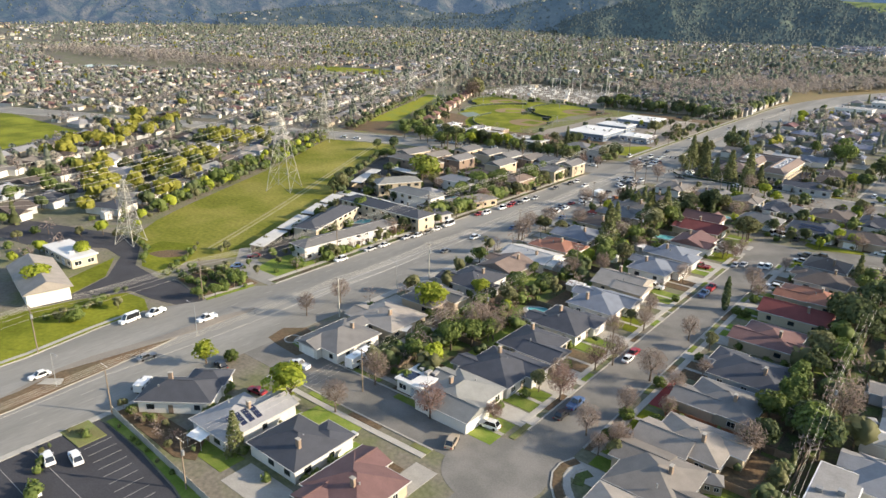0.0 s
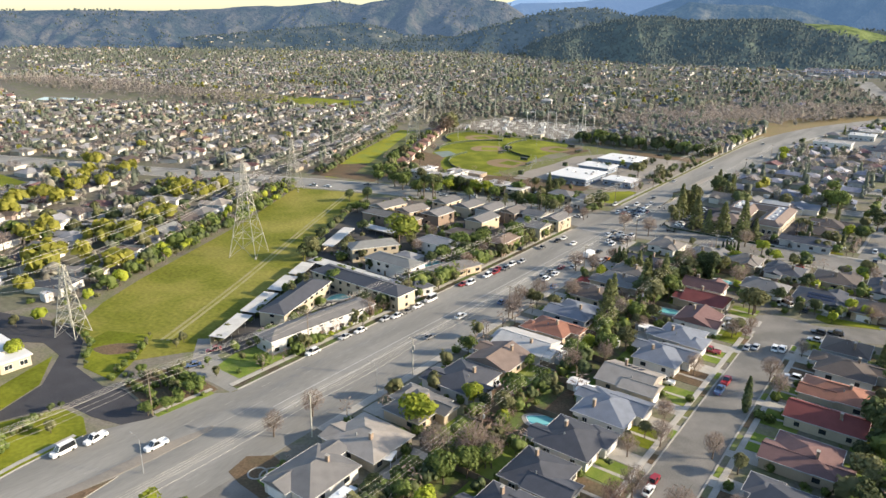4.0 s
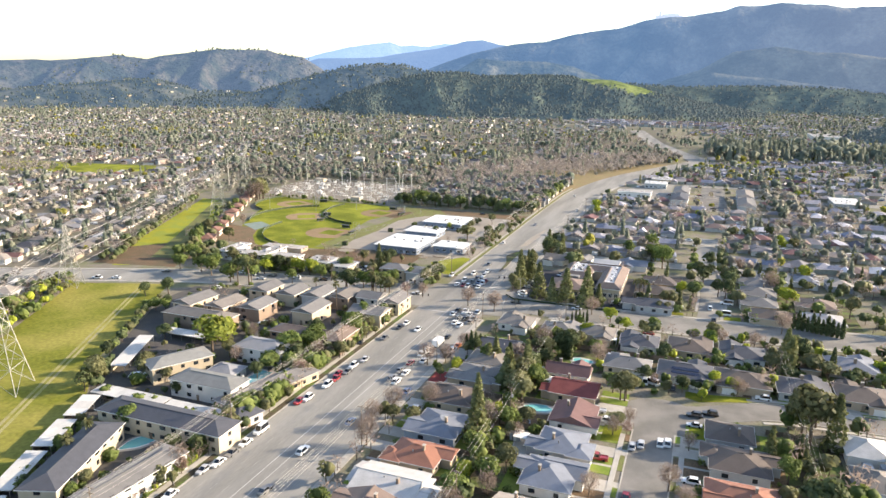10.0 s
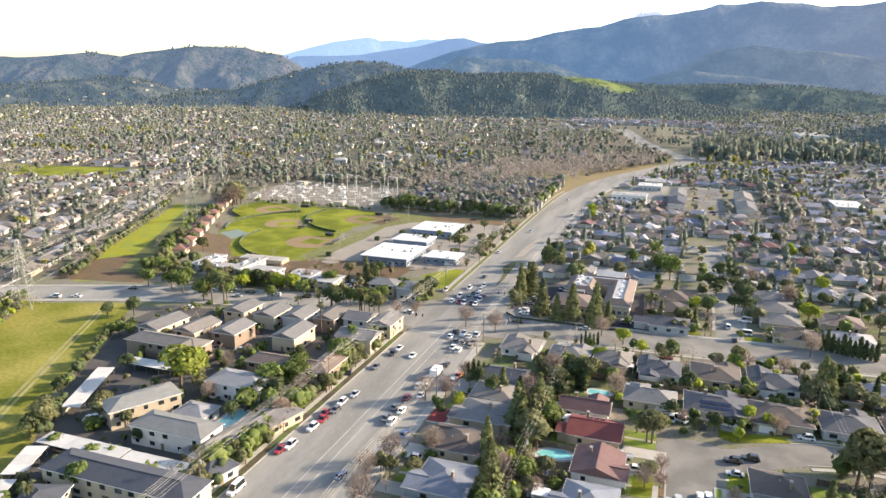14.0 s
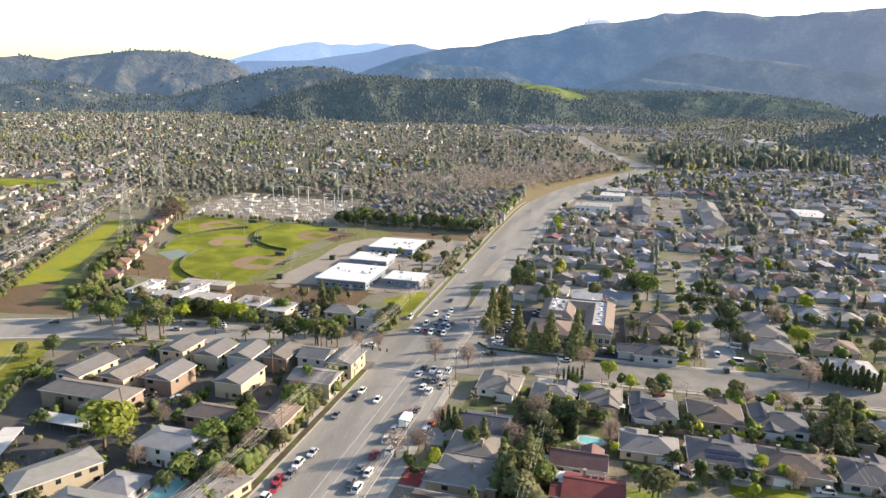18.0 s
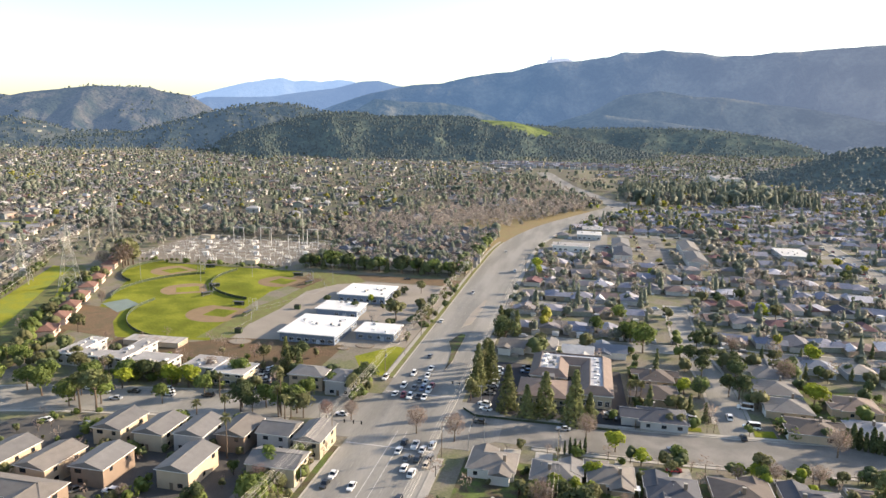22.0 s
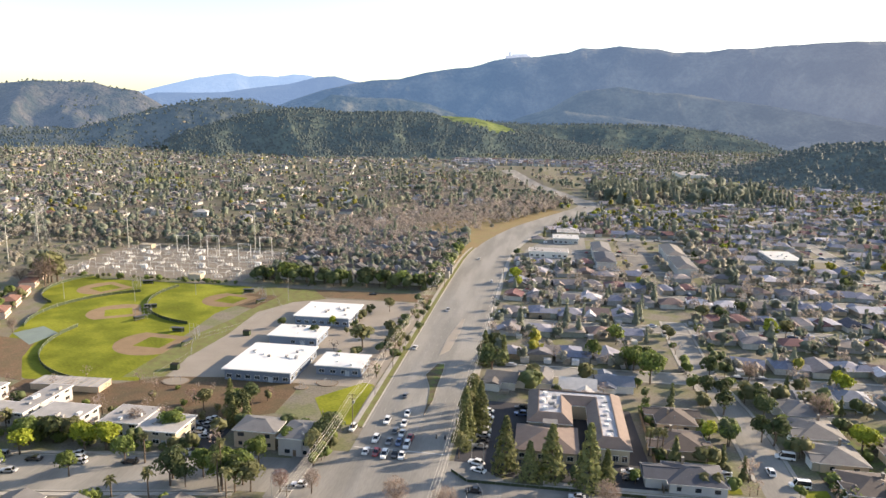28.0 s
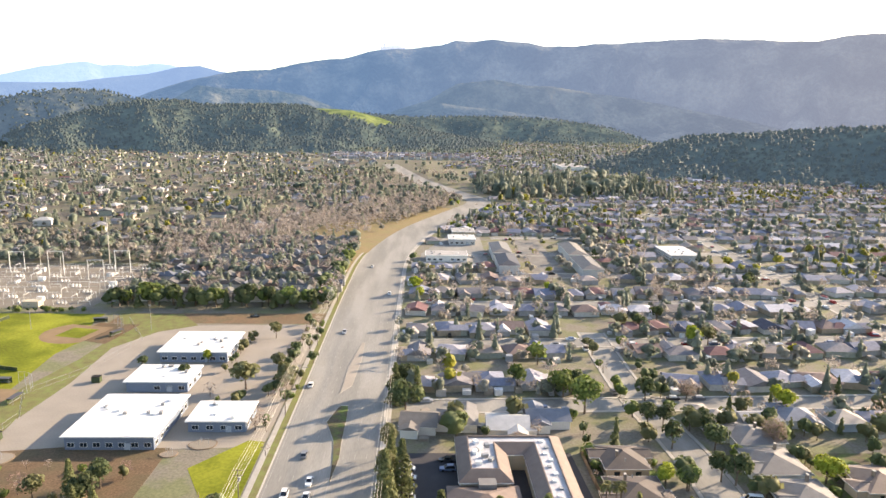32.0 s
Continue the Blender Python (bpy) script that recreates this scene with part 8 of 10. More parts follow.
hedge_row([(-19.6, 140), (-19.5, 190), (-19.5, 240)], 2.2, 1.8, ("shrub", "olive", "shrub", "bright")); hedge_row([(-46, 148), (-56, 168), (-64, 186)], 2.5, 3.4, ("dark", "shrub", "olive", "broad"))
n = 0
while n < 150:
    x, y = NP.uniform(-122, -24), NP.uniform(150, 322)
    if x > -40 - (y - 128) * .5 + 6 and not (np.hypot(HXY[:, 0] - x, HXY[:, 1] - y) < 7.2).any():
        BULK.append((NP.choice(("shrub", "dark", "olive", "broad", "shrub", "bare")), x, y, NP.uniform(1.4, 4.6)))
        n += 1
BULK = [b for b in BULK if not any(math.hypot(b[1] - p.x, b[2] - p.y) < 7 for p in POOLS)]

# lot behind the flats, trees at the corners of the side street
ground_piece("flats_lot", [(-66, 346), (-55, 346), (-56, 372), (-68, 372)], "asphalt_dark", .042, "small asphalt lot between the flats", "car park")
for k in range(5):
    car(-64.5 + (k % 2) * 5, 362 + 2.6 * k * .9, 90, ("white", "grey", "silver", "black", "white")[k], "sedan", False)
hedge_row([(-53, 366), (-44, 368), (-30, 369), (-22, 366)], 1.6, 4.0, ("dark", "olive", "shrub", "bare")); hedge_row([(-22, 347), (-20, 362)], 1.6, 5, ("dark", "olive", "broad"))
hedge_row([(-120, 349), (-96, 348), (-66, 347)], 2.2, 3.6, ("dark", "broad", "olive", "shrub", "dark"))
hedge_row([(113, 420), (113, 450), (113, 500)], 9, 6, ("dark", "broad", "olive", "bare")); hedge_row([(98, 412), (98, 440), (99, 500)], 9, 6, ("bare", "broad", "olive"))
hedge_row([(-24, 440), (-24, 480), (-24, 526)], 4, 4.5, ("dark", "olive", "bare")); hedge_row([(-48, 466), (-47, 510)], 6, 5, ("dark", "olive"))

# patio covers and tall trees of the middle distance
for x, y, w, d, rz in ((41.5, 190.4, 5, 5, 0), (60.5, 173.6, 5, 4.5, 10), (38, 118.7, 4.5, 4, 20), (58, 222, 4, 3.5, 0), (122.5, 158, 5, 4, 0), (57, 262, 4.5, 3.5, 5)):
    ob = root("patio_cover", x, y, 0, rz, "white flat patio cover on slim posts", "patio cover", "patio covers")
    s = Shape(); s.box(-w / 2, -d / 2, 2.4, w / 2, d / 2, 2.55); part("roof", s.mesh("roof", M["frame_white"]), ob)
    sp = Shape(); sp.box(-.06, -.06, 0, .06, .06, 2.4); pm = sp.mesh("post", M["frame_white"])
    for a in (-1, 1):
        for b in (-1, 1):
            part("post", pm, ob, pose(a * (w / 2 - .2), b * (d / 2 - .2), 0))
for x, y, h, k in ((18.5, 440, 15, "conifer"), (26, 442, 13, "conifer"), (22, 449, 14, "dark"), (78, 445, 13, "broad"), (82, 448, 11, "dark"), (26, 575, 9, "bright"), (18.8, 372, 18, "conifer"), (22.6, 379.5, 17, "conifer"),
                   (36, 271.5, 11, "conifer"), (48.9, 256.5, 12, "olive"), (53.5, 256.3, 11, "broad"), (26, 277.5, 8, "dark"), (41, 235, 13, "conifer"), (57, 289, 9, "dark")):
    tree(k, x, y, h, 2)
for i in range(26):
    BULK.append((NP.choice(("bare", "bare", "bud", "olive")), NP.uniform(44, 57), NP.uniform(131, 146), NP.uniform(3, 5.5)))
    BULK.append((NP.choice(("dark", "broad", "dark", "bare")), NP.uniform(-30, -21), 560 + i * 5.2, NP.uniform(8, 12)))
car(31, 91, 95, "white", "pickup")
BULK = [b for b in BULK if not any(math.hypot(b[1] - p.x, b[2] - p.y) < 7 for p in POOLS)]

ob = root("awning", 40.3, 59, 0, 8, "pale cloth awning behind the house", "awning")
q = Shape(); q.poly([(-2, -1.6, 2.3), (2, -1.6, 2.3), (2, 1.6, 2.7), (-2, 1.6, 2.7)]); q.poly([(-2, 1.6, 2.66), (2, 1.6, 2.66), (2, -1.6, 2.26), (-2, -1.6, 2.26)]); part("cloth", q.mesh("cloth", M["frame_white"]), ob)
for a in (-1.9, 1.9):
    q = Shape(); q.rod((a, -1.5, 0), (a, -1.5, 2.3), .05); part("post", q.mesh("post", M["steel"]), ob)
hedge_row([(18, 56), (28, 57), (38, 57.5)], 1.4, 1.8, ("shrub", "bare", "olive", "bare", "bud")); hedge_row([(17, 45), (23, 46)], 1.2, 1.6, ("shrub", "olive", "bright"))
hedge_row([(22, 51.6), (34, 51.4), (48, 50)], 4, 1.3, ("shrub", "olive"))

# columns of cypress along the cross road and the side gardens
for i in range(11):
    tree("cypress", 139 + 1.7 * i, 353.4 - .55 * i, 6.5 + (i * 5 % 3), 1, 1.1)
for i in range(5):
    tree("cypress", 52.8 + 1.5 * i, 326.9 + .4 * i, 4.6 + (i * 2 % 3) * .5, 1, .8)
for i in range(5):
    tree("cypress", 21.5 + 1.7 * i, 281.8 + .3 * i, 6 + (i * 3 % 4) * .5, 1, .9)
for kind, x, y, h, spread in (("cypress", 57.6, 287.2, 9, 1.5), ("cypress", 59.4, 286.4, 8, 1.5), ("olive", 82, 261.5, 9.5, 1.35), ("conifer", 133.4, 306.1, 13, 1.2), ("olive", 139, 303.5, 9, 1.4), ("conifer", 43.8, 257.8, 13, 1.0), ("conifer", 34.1, 269.1, 9, 1.2),
                              ("olive", 48.8, 249.7, 9, 1.3), ("lime", 56.1, 304.5, 6, 1.1), ("lime", 51.5, 305, 6, 1.1), ("lime", 60.5, 304, 5.5, 1.1)):
    tree(kind, x, y, h, 1, spread)
for x, y, w, d, rz in ((61.3, 259.8, 5, 6, 0), (69.1, 307.1, 9, 2.6, 0), (74.4, 290.9, 4.2, 3, 8), (147.5, 367, 6, 4, 0)):
    ob = root("patio_cover", x, y, 0, rz, "white flat patio cover on slim posts", "patio cover", "patio covers")
    s = Shape(); s.box(-w / 2, -d / 2, 2.4, w / 2, d / 2, 2.55); part("roof", s.mesh("roof", M["frame_white"]), ob)
    sp = Shape(); sp.box(-.06, -.06, 0, .06, .06, 2.4); pm = sp.mesh("post", M["frame_white"])
    for a in (-1, 1):
        for b in (-1, 1):
            part("post", pm, ob, pose(a * (w / 2 - .2), b * (d / 2 - .2), 0))
# garden shed, flat-roofed house and curved beds at the bend of the quiet street
ob = root("garden_shed", 120.7, 110.5, 0, 20, "small grey garden shed with white windows", "shed")
part("wall", walls_of([(0, 0, 3.4, 3.0)], 2.3).mesh("wall", M["wall_cream"]), ob)
part("roof", hip_roof(3.4, 3.0, 2.3, 1.1, .3).mesh("roof", M["roof_taupe"]), ob)
for px in (-.8, .8):
    add_window(ob, px, -1.52, .9, 0, .8, .8, True)
flat_block("house_annexe", 135, 109, 141.5, 127, 3.0, "white", "tar_roof", "low white house with a grey flat roof", "building", .5, 1, 2, 35)
edge_strip("bed", [(98.6, 102.2), (97.4, 99.4), (97.6, 96.6), (99.2, 93.4), (102, 90.2)], .8, .16, "dirt", "dark curved planting bed at the street bend", "bed")
edge_strip("pavement", [(100.2, 101.6), (99.1, 99.2), (99.3, 96.8), (100.8, 94.2), (103.4, 91.4)], .7, .15, "concrete", "pale concrete path round the bend", "pavement")
edge_strip("bed", [(102.2, 100.4), (101.2, 98.4), (102.0, 96)], 1.0, .14, "garden", "planted bed before the corner house", "bed")
edge_strip("kerb", [(97.6, 102.6), (96.4, 99.4), (96.6, 96.2), (98.3, 92.8), (101.2, 89.4)], .16, .18, "concrete", "pale concrete kerb round the bend", "kerb")
box_truck(13.4, 62, 35, 4.8, 2.5, "small white trailer parked beside the house", "caravan", True)
# dense shrubs between the flats and the road
for i in range(56):
    BULK.append((("dark", "olive", "shrub", "broad", "olive")[i % 5], -23.6 + (i * 7 % 5) * .75, 186 + i * 1.9 + (i * 3 % 4) * .4, 2.6 + (i * 5 % 7) * .45))
# clipped shrubs before the substation fence
hedge_row([(-258, 547), (-200, 547.5), (-141, 549)], 2.6, 3.2, ("dark", "olive", "shrub", "bare"))
# large trees round the substation and before the town houses
for i in range(9):
    tree(("dark", "broad", "dark")[i % 3], -127 + i * 12.2 + (i * 7 % 4), 559 + (i * 5 % 4), 11.5 + (i * 3 % 4), 1, 1.2)
for kind, x, y, h, spread in (("bare", -247, 528, 15, 1.3), ("olive", -243, 531, 13, 1.2), ("bare", -252, 534, 14, 1.2), ("dark", -262, 545, 9, 1.2)):
    tree(kind, x, y, h, 1, spread)
# trees along the strip edges below the power line
hedge_row([(-197, 326), (-230, 385), (-262, 450), (-297, 515)], 3.6, 6.0, ("olive", "dark", "broad", "bare", "olive")); hedge_row([(-203, 324), (-236, 383)], 4, 5, ("olive", "bare", "dark"))
hedge_row([(-170, 346), (-180, 372), (-186, 384)], 2.2, 7.5, ("broad", "dark", "olive")); hedge_row([(-164, 350), (-172, 372)], 2.4, 6.5, ("dark", "broad", "olive"))
hedge_row([(-184, 292), (-150, 224), (-116, 150)], 3.2, 4.5, ("olive", "dark", "shrub", "bright", "bare")); hedge_row([(-192, 290), (-158, 224), (-124, 150)], 3.4, 5.5, ("olive", "bare", "bright", "dark"))

# ---------------- trees and cars where they stand ----------------
tree("bright", 42.5, 79.0, 10.6, 2, 1.3)
tree("bright", 13.2, 77.5, 6.9, 2, 1.3)
tree("bright", 34.6, 134.2, 10.6, 2, 1.3)
tree("bright", -78.1, 90.0, 7.5, 2, 1.3)
tree("bright", -60.5, 69.1, 10.0, 2, 1.3)
tree("conifer", 47.3, 62.0, 9.2, 2)
tree("bare", 11.0, 122.1, 8.1, 2)
tree("bare", 10.3, 110.4, 7.5, 2)
tree("bare", 51.6, 83.5, 8.1, 2)
tree("bare", 50.2, 96.8, 8.8, 2)
tree("bud", 68.1, 94.7, 8.8, 2)
tree("bud", 85.0, 118.7, 8.8, 2)
tree("bare", 95.8, 110.6, 7.5, 2)
tree("bare", 96.6, 139.4, 8.8, 2)
tree("bare", 86.7, 140.6, 8.8, 2)
tree("bare", 97.5, 212.6, 8.1, 2)
tree("bare", 95.7, 165.7, 7.5, 2)
tree("bare", 98.8, 122.4, 7.5, 2)
tree("cypress", 96.4, 191.5, 10.5, 2)
tree("dark", 43.1, 109.4, 6.2, 2)
tree("broad", 50.3, 110.4, 7.5, 2)
tree("broad", 47.1, 159.7, 10.0, 2)
tree("broad", 54.8, 199.9, 8.8, 2)
tree("olive", 58.0, 205.8, 8.8, 2)
tree("bare", 52.3, 129.5, 7.5, 2)
tree("bare", 56.7, 133.1, 8.1, 2)
tree("olive", 50.8, 124.5, 6.2, 2)
tree("shrub", 16.4, 82.3, 3.1, 2)
tree("broad", -21.4, 97.3, 5.0, 2)
tree("broad", -19.4, 101.3, 5.0, 2)
tree("broad", -21.7, 109.3, 5.6, 2)
tree("dark", -34.8, 64.4, 3.8, 2)
tree("shrub", -33.2, 67.8, 3.8, 2)
tree("dark", 124.1, 197.3, 13.8, 2)
tree("dark", 128.7, 193.2, 15.0, 2)
tree("dark", 130.1, 210.7, 15.0, 2)
tree("broad", 128.5, 172.0, 11.2, 2)
tree("broad", 131.0, 135.1, 11.2, 2)
tree("bare", 134.4, 149.3, 10.0, 2)
tree("bare", 122.7, 124.1, 8.8, 2)
tree("broad", 125.0, 144.0, 7.5, 2)
tree("dark", 133.3, 132.9, 11.2, 2)
tree("broad", -35.5, 250.1, 12.5, 2)
tree("broad", -29.6, 255.9, 12.5, 2)
tree("dark", -34.6, 237.2, 7.5, 2)
tree("dark", -35.2, 230.4, 7.5, 2)
tree("broad", -21.9, 273.5, 13.8, 2)
tree("olive", -79.8, 206.4, 11.2, 2)
tree("dark", -79.8, 201.3, 8.8, 2)
tree("broad", -47.4, 187.8, 9.4, 2)
tree("dark", -128.7, 292.8, 10.0, 2)
tree("broad", -111.8, 272.3, 7.5, 2)
tree("olive", -71.7, 218.6, 8.1, 2)
tree("olive", -61.9, 222.3, 7.5, 2)
tree("lime", -63.5, 242.8, 17.5, 2, 1.35)
tree("conifer", 46.3, 218.0, 17.2, 2)
tree("cypress", 43.8, 260.8, 13.7, 2)
tree("dark", 49.6, 265.1, 10.6, 2)
tree("olive", 49.8, 250.9, 10.0, 2)
tree("broad", 32.4, 271.4, 8.8, 2)
tree("dark", 57.5, 289.6, 12.5, 2)
tree("olive", 61.3, 299.0, 7.5, 2)
tree("bare", 69.5, 285.6, 8.8, 2)
tree("olive", 81.9, 259.3, 11.2, 2)
tree("dark", 91.9, 300.3, 7.5, 2)
tree("conifer", 131.9, 308.2, 14.9, 2)
tree("dark", 137.9, 310.6, 11.2, 2)
tree("olive", 133.1, 250.8, 20.0, 2)
tree("conifer", 138.9, 250.1, 17.2, 2)
tree("olive", 108.3, 325.8, 8.8, 2)
tree("bare", 115.1, 275.8, 7.5, 2)
tree("dark", 101.3, 422.9, 10.0, 2)
tree("dark", 110.5, 387.6, 10.0, 2)
tree("dark", 99.3, 383.2, 8.8, 2)
tree("bright", 151.5, 432.4, 10.0, 1)
tree("olive", 163.4, 376.7, 11.2, 2)
tree("bare", 134.1, 345.0, 10.0, 2)
tree("bare", 18.7, 327.2, 10.0, 2)
tree("bare", 59.1, 339.4, 8.8, 2)
tree("olive", 56.8, 230.9, 7.5, 2)
tree("dark", 52.7, 275.4, 8.8, 2)
tree("cypress", 146.5, 306.8, 10.5, 2)
tree("bare", 46.8, 227.1, 8.8, 2)
tree("bare", 26.6, 232.8, 8.8, 2)
tree("bare", 17.3, 225.7, 8.8, 2)
tree("bare", 15.3, 215.2, 8.8, 2)
tree("bare", 18.7, 204.8, 9.4, 2)
tree("bright", 67.9, 332.3, 7.5, 2, 1.3)
tree("bright", 61.5, 313.6, 6.2, 2, 1.3)
tree("bright", 75.1, 325.2, 6.2, 2, 1.3)
tree("bare", 134.1, 406.0, 11.2, 2)
tree("bare", 121.4, 442.1, 8.8, 1)
tree("dark", 22.3, 428.9, 15.0, 2)
tree("dark", 19.3, 437.8, 12.5, 1)
tree("broad", 82.7, 431.6, 16.2, 2)
tree("dark", 106.7, 442.3, 11.2, 1)
tree("dark", 117.4, 416.8, 10.0, 2)
tree("dark", 115.9, 404.7, 11.2, 2)
tree("dark", 113.7, 385.6, 11.2, 2)
tree("dark", 106.3, 422.3, 8.8, 2)
tree("dark", 103.7, 406.9, 10.0, 2)
tree("broad", 99.7, 383.0, 8.8, 2)
tree("bright", 94.4, 385.9, 7.5, 2, 1.3)
tree("bright", 152.2, 439.3, 8.8, 1)
tree("bright", 139.4, 386.6, 10.0, 2, 1.3)
tree("broad", 62.8, 453.2, 11.2, 1)
tree("broad", 74.3, 478.0, 11.2, 1)
tree("bright", 146.0, 500.8, 11.2, 1)
tree("olive", 154.0, 502.5, 10.0, 1)
tree("olive", 120.3, 523.5, 10.0, 1)
tree("dark", 130.3, 525.6, 8.8, 1)
tree("dark", 219.4, 603.8, 12.5, 1)
tree("bright", 23.2, 590.0, 11.2, 1)
tree("bright", 98.2, 591.6, 7.5, 1)
tree("dark", 143.2, 538.7, 10.0, 1)
tree("broad", -139.8, 329.1, 11.2, 2)
tree("broad", -117.0, 325.5, 11.2, 2)
tree("broad", -106.3, 325.4, 11.2, 2)
tree("bright", -108.2, 339.1, 8.8, 2, 1.3)
tree("bright", -85.6, 346.3, 10.0, 2, 1.3)
tree("dark", -45.5, 337.9, 11.2, 2)
tree("broad", -49.7, 336.5, 10.0, 2)
tree("broad", -38.2, 346.9, 10.0, 2)
tree("dark", -57.5, 375.3, 11.2, 2)
tree("dark", -23.2, 358.7, 11.2, 2)
tree("broad", -153.1, 328.6, 11.2, 2)
tree("broad", -137.7, 337.3, 10.0, 2)
tree("olive", -98.9, 349.7, 8.8, 2)
tree("broad", -71.3, 358.5, 10.0, 2)
tree("bare", -83.6, 358.6, 8.8, 2)
tree("broad", -33.3, 355.5, 8.8, 2)
tree("olive", -95.5, 273.5, 6.2, 2)
tree("dark", -114.6, 276.9, 7.5, 2)
tree("broad", -116.3, 271.7, 7.5, 2)
tree("dark", -135.6, 285.8, 8.8, 2)
tree("broad", -27.9, 294.1, 10.0, 2)
tree("bare", -44.4, 314.1, 7.5, 2)
tree("bare", -78.1, 278.8, 7.5, 2)
tree("broad", -30.8, 261.7, 11.2, 2)
tree("dark", -34.0, 242.0, 8.8, 2)
tree("bare", -48.7, 237.6, 7.5, 2)
tree("olive", -72.0, 220.0, 8.8, 2)
tree("olive", -62.9, 222.7, 6.2, 2)
tree("bare", -17.8, 333.9, 7.5, 2)
tree("bare", 13.6, 262.0, 8.8, 2)
tree("bare", 18.7, 266.6, 7.5, 2)
tree("bare", 5.8, 329.7, 10.0, 2)
tree("olive", -246.7, 530.7, 21.2, 1)
tree("bare", -244.5, 522.2, 18.8, 1)
tree("conifer", -61.1, 377.1, 12.6, 2)
tree("dark", -57.3, 384.6, 10.0, 2)
tree("olive", -71.1, 377.8, 8.8, 2)
tree("olive", -21.3, 450.4, 11.2, 1)
tree("olive", -35.9, 451.6, 11.5, 1, 1.35)
tree("olive", -27.9, 469.3, 8.8, 1)
tree("dark", -23.9, 487.4, 7.5, 1)
tree("dark", -80.9, 472.3, 6.2, 1)
tree("dark", -61.0, 460.6, 7.5, 1)
tree("bright", -57.7, 478.5, 6.2, 1)
tree("dark", -21.6, 363.2, 11.2, 2)
tree("olive", -24.1, 352.1, 10.0, 2)
tree("olive", -37.1, 509.3, 8.8, 1)
tree("dark", -15.8, 478.0, 6.2, 1)
tree("broad", -121.5, 338.7, 11.2, 2)
tree("broad", -131.1, 326.1, 12.5, 2)
tree("broad", -115.1, 320.5, 11.2, 2)
tree("bright", -92.4, 345.8, 10.0, 2, 1.3)
tree("broad", -75.3, 339.7, 10.0, 2)
tree("broad", -42.9, 333.4, 12.5, 2)
tree("broad", -37.5, 334.7, 12.5, 2)
tree("dark", -57.6, 334.4, 11.2, 2)
tree("broad", -186.1, 381.5, 11.2, 1)
tree("olive", -196.9, 404.8, 11.2, 1)
tree("olive", -172.0, 393.4, 10.0, 1)
tree("bare", -197.1, 441.3, 7.5, 1)
car(7.7, 320.7, 0, "white", "pickup")
car(12.9, 322.0, 0, "white", "suv")
car(3.9, 322.0, 0, "black", "sedan")
car(3.7, 316.3, 0, "white", "sedan")
car(10.6, 318.6, 0, "white", "sedan")
car(7.4, 312.1, 0, "grey", "suv")
car(10.6, 312.5, 0, "black", "suv")
car(13.9, 313.9, 0, "grey", "sedan")
car(8.1, 306.2, 0, "white", "sedan")
car(11.0, 303.8, 0, "white", "suv")
car(13.8, 309.4, 0, "tan", "sedan")
car(-9.6, 358.7, 0, "white", "sedan")
car(-6.4, 358.4, 180, "red", "sedan")
car(-3.7, 357.5, 180, "white", "suv")
car(-0.7, 358.3, 180, "black", "sedan")
car(1.5, 357.8, 180, "white", "sedan")
car(-4.2, 365.8, 180, "grey", "sedan")
car(-1.1, 366.0, 180, "blue", "sedan")
car(1.6, 364.5, 180, "white", "suv")
car(-1.4, 372.0, 180, "white", "sedan")
car(-2.3, 379.3, 180, "white", "sedan")
car(-2.7, 387.1, 180, "white", "sedan")
car(1.7, 369.4, 180, "red", "sedan")
car(-8.1, 380.2, 180, "white", "suv")
car(-6.6, 402.1, 0, "grey", "sedan")
car(-17.7, 373.1, 180, "white", "suv")
car(8.6, 286.3, 0, "red", "sedan")
car(8.4, 276.2, 0, "silver", "sedan")
car(8.4, 270.0, 0, "white", "suv")
car(10.8, 270.8, 0, "white", "sedan")
car(7.7, 260.9, 0, "red", "sedan")
car(6.8, 253.8, 0, "grey", "sedan")
car(7.1, 246.8, 0, "grey", "suv")
car(11.0, 289.8, 0, "black", "sedan")
car(11.3, 264.4, 0, "white", "sedan")
car(17.6, 277.9, 0, "white", "suv")
car(17.8, 282.7, 0, "orange", "sedan")
car(17.2, 272.0, 0, "black", "sedan")
car(-3.0, 292.9, 180, "white", "sedan")
car(-10.2, 297.7, 180, "white", "sedan")
car(-10.6, 292.3, 180, "black", "sedan")
car(-11.3, 279.2, 180, "grey", "sedan")
car(-8.6, 257.2, 180, "silver", "sedan")
car(-9.8, 250.9, 180, "white", "suv")
car(-9.4, 245.6, 180, "grey", "sedan")
car(-10.1, 239.1, 180, "red", "sedan")
car(-10.4, 233.8, 180, "white", "suv")
car(-11.3, 242.6, 180, "red", "sedan")
car(-12.5, 200.4, 180, "white", "van")
car(-12.4, 193.0, 180, "white", "sedan")
car(-12.4, 187.2, 180, "grey", "sedan")
car(9.5, 245.0, 0, "white", "suv")
car(9.6, 252.4, 0, "white", "sedan")
car(15.7, 239.4, 0, "blue", "sedan")
car(8.6, 214.5, 0, "blue", "sedan")
car(27.8, 200.2, 90, "silver", "sedan")
car(22.6, 228.8, 90, "silver", "suv")
car(-11.1, 223.1, 180, "white", "suv")
car(-12.4, 220.1, 180, "red", "sedan")
car(-14.7, 146.0, 180, "white", "suv")
car(-14.7, 159.5, 180, "silver", "sedan")
car(-14.2, 166.0, 180, "white", "sedan")
car(-14.0, 177.8, 180, "silver", "sedan")
car(-12.7, 182.0, 180, "white", "sedan")
car(5.8, 176.1, 0, "grey", "sedan")
car(4.5, 195.2, 0, "white", "suv")
car(24.6, 137.2, 90, "white", "sedan")
car(37.4, 163.5, 90, "white", "suv")
car(-22.2, 77, 186, "white", "van")
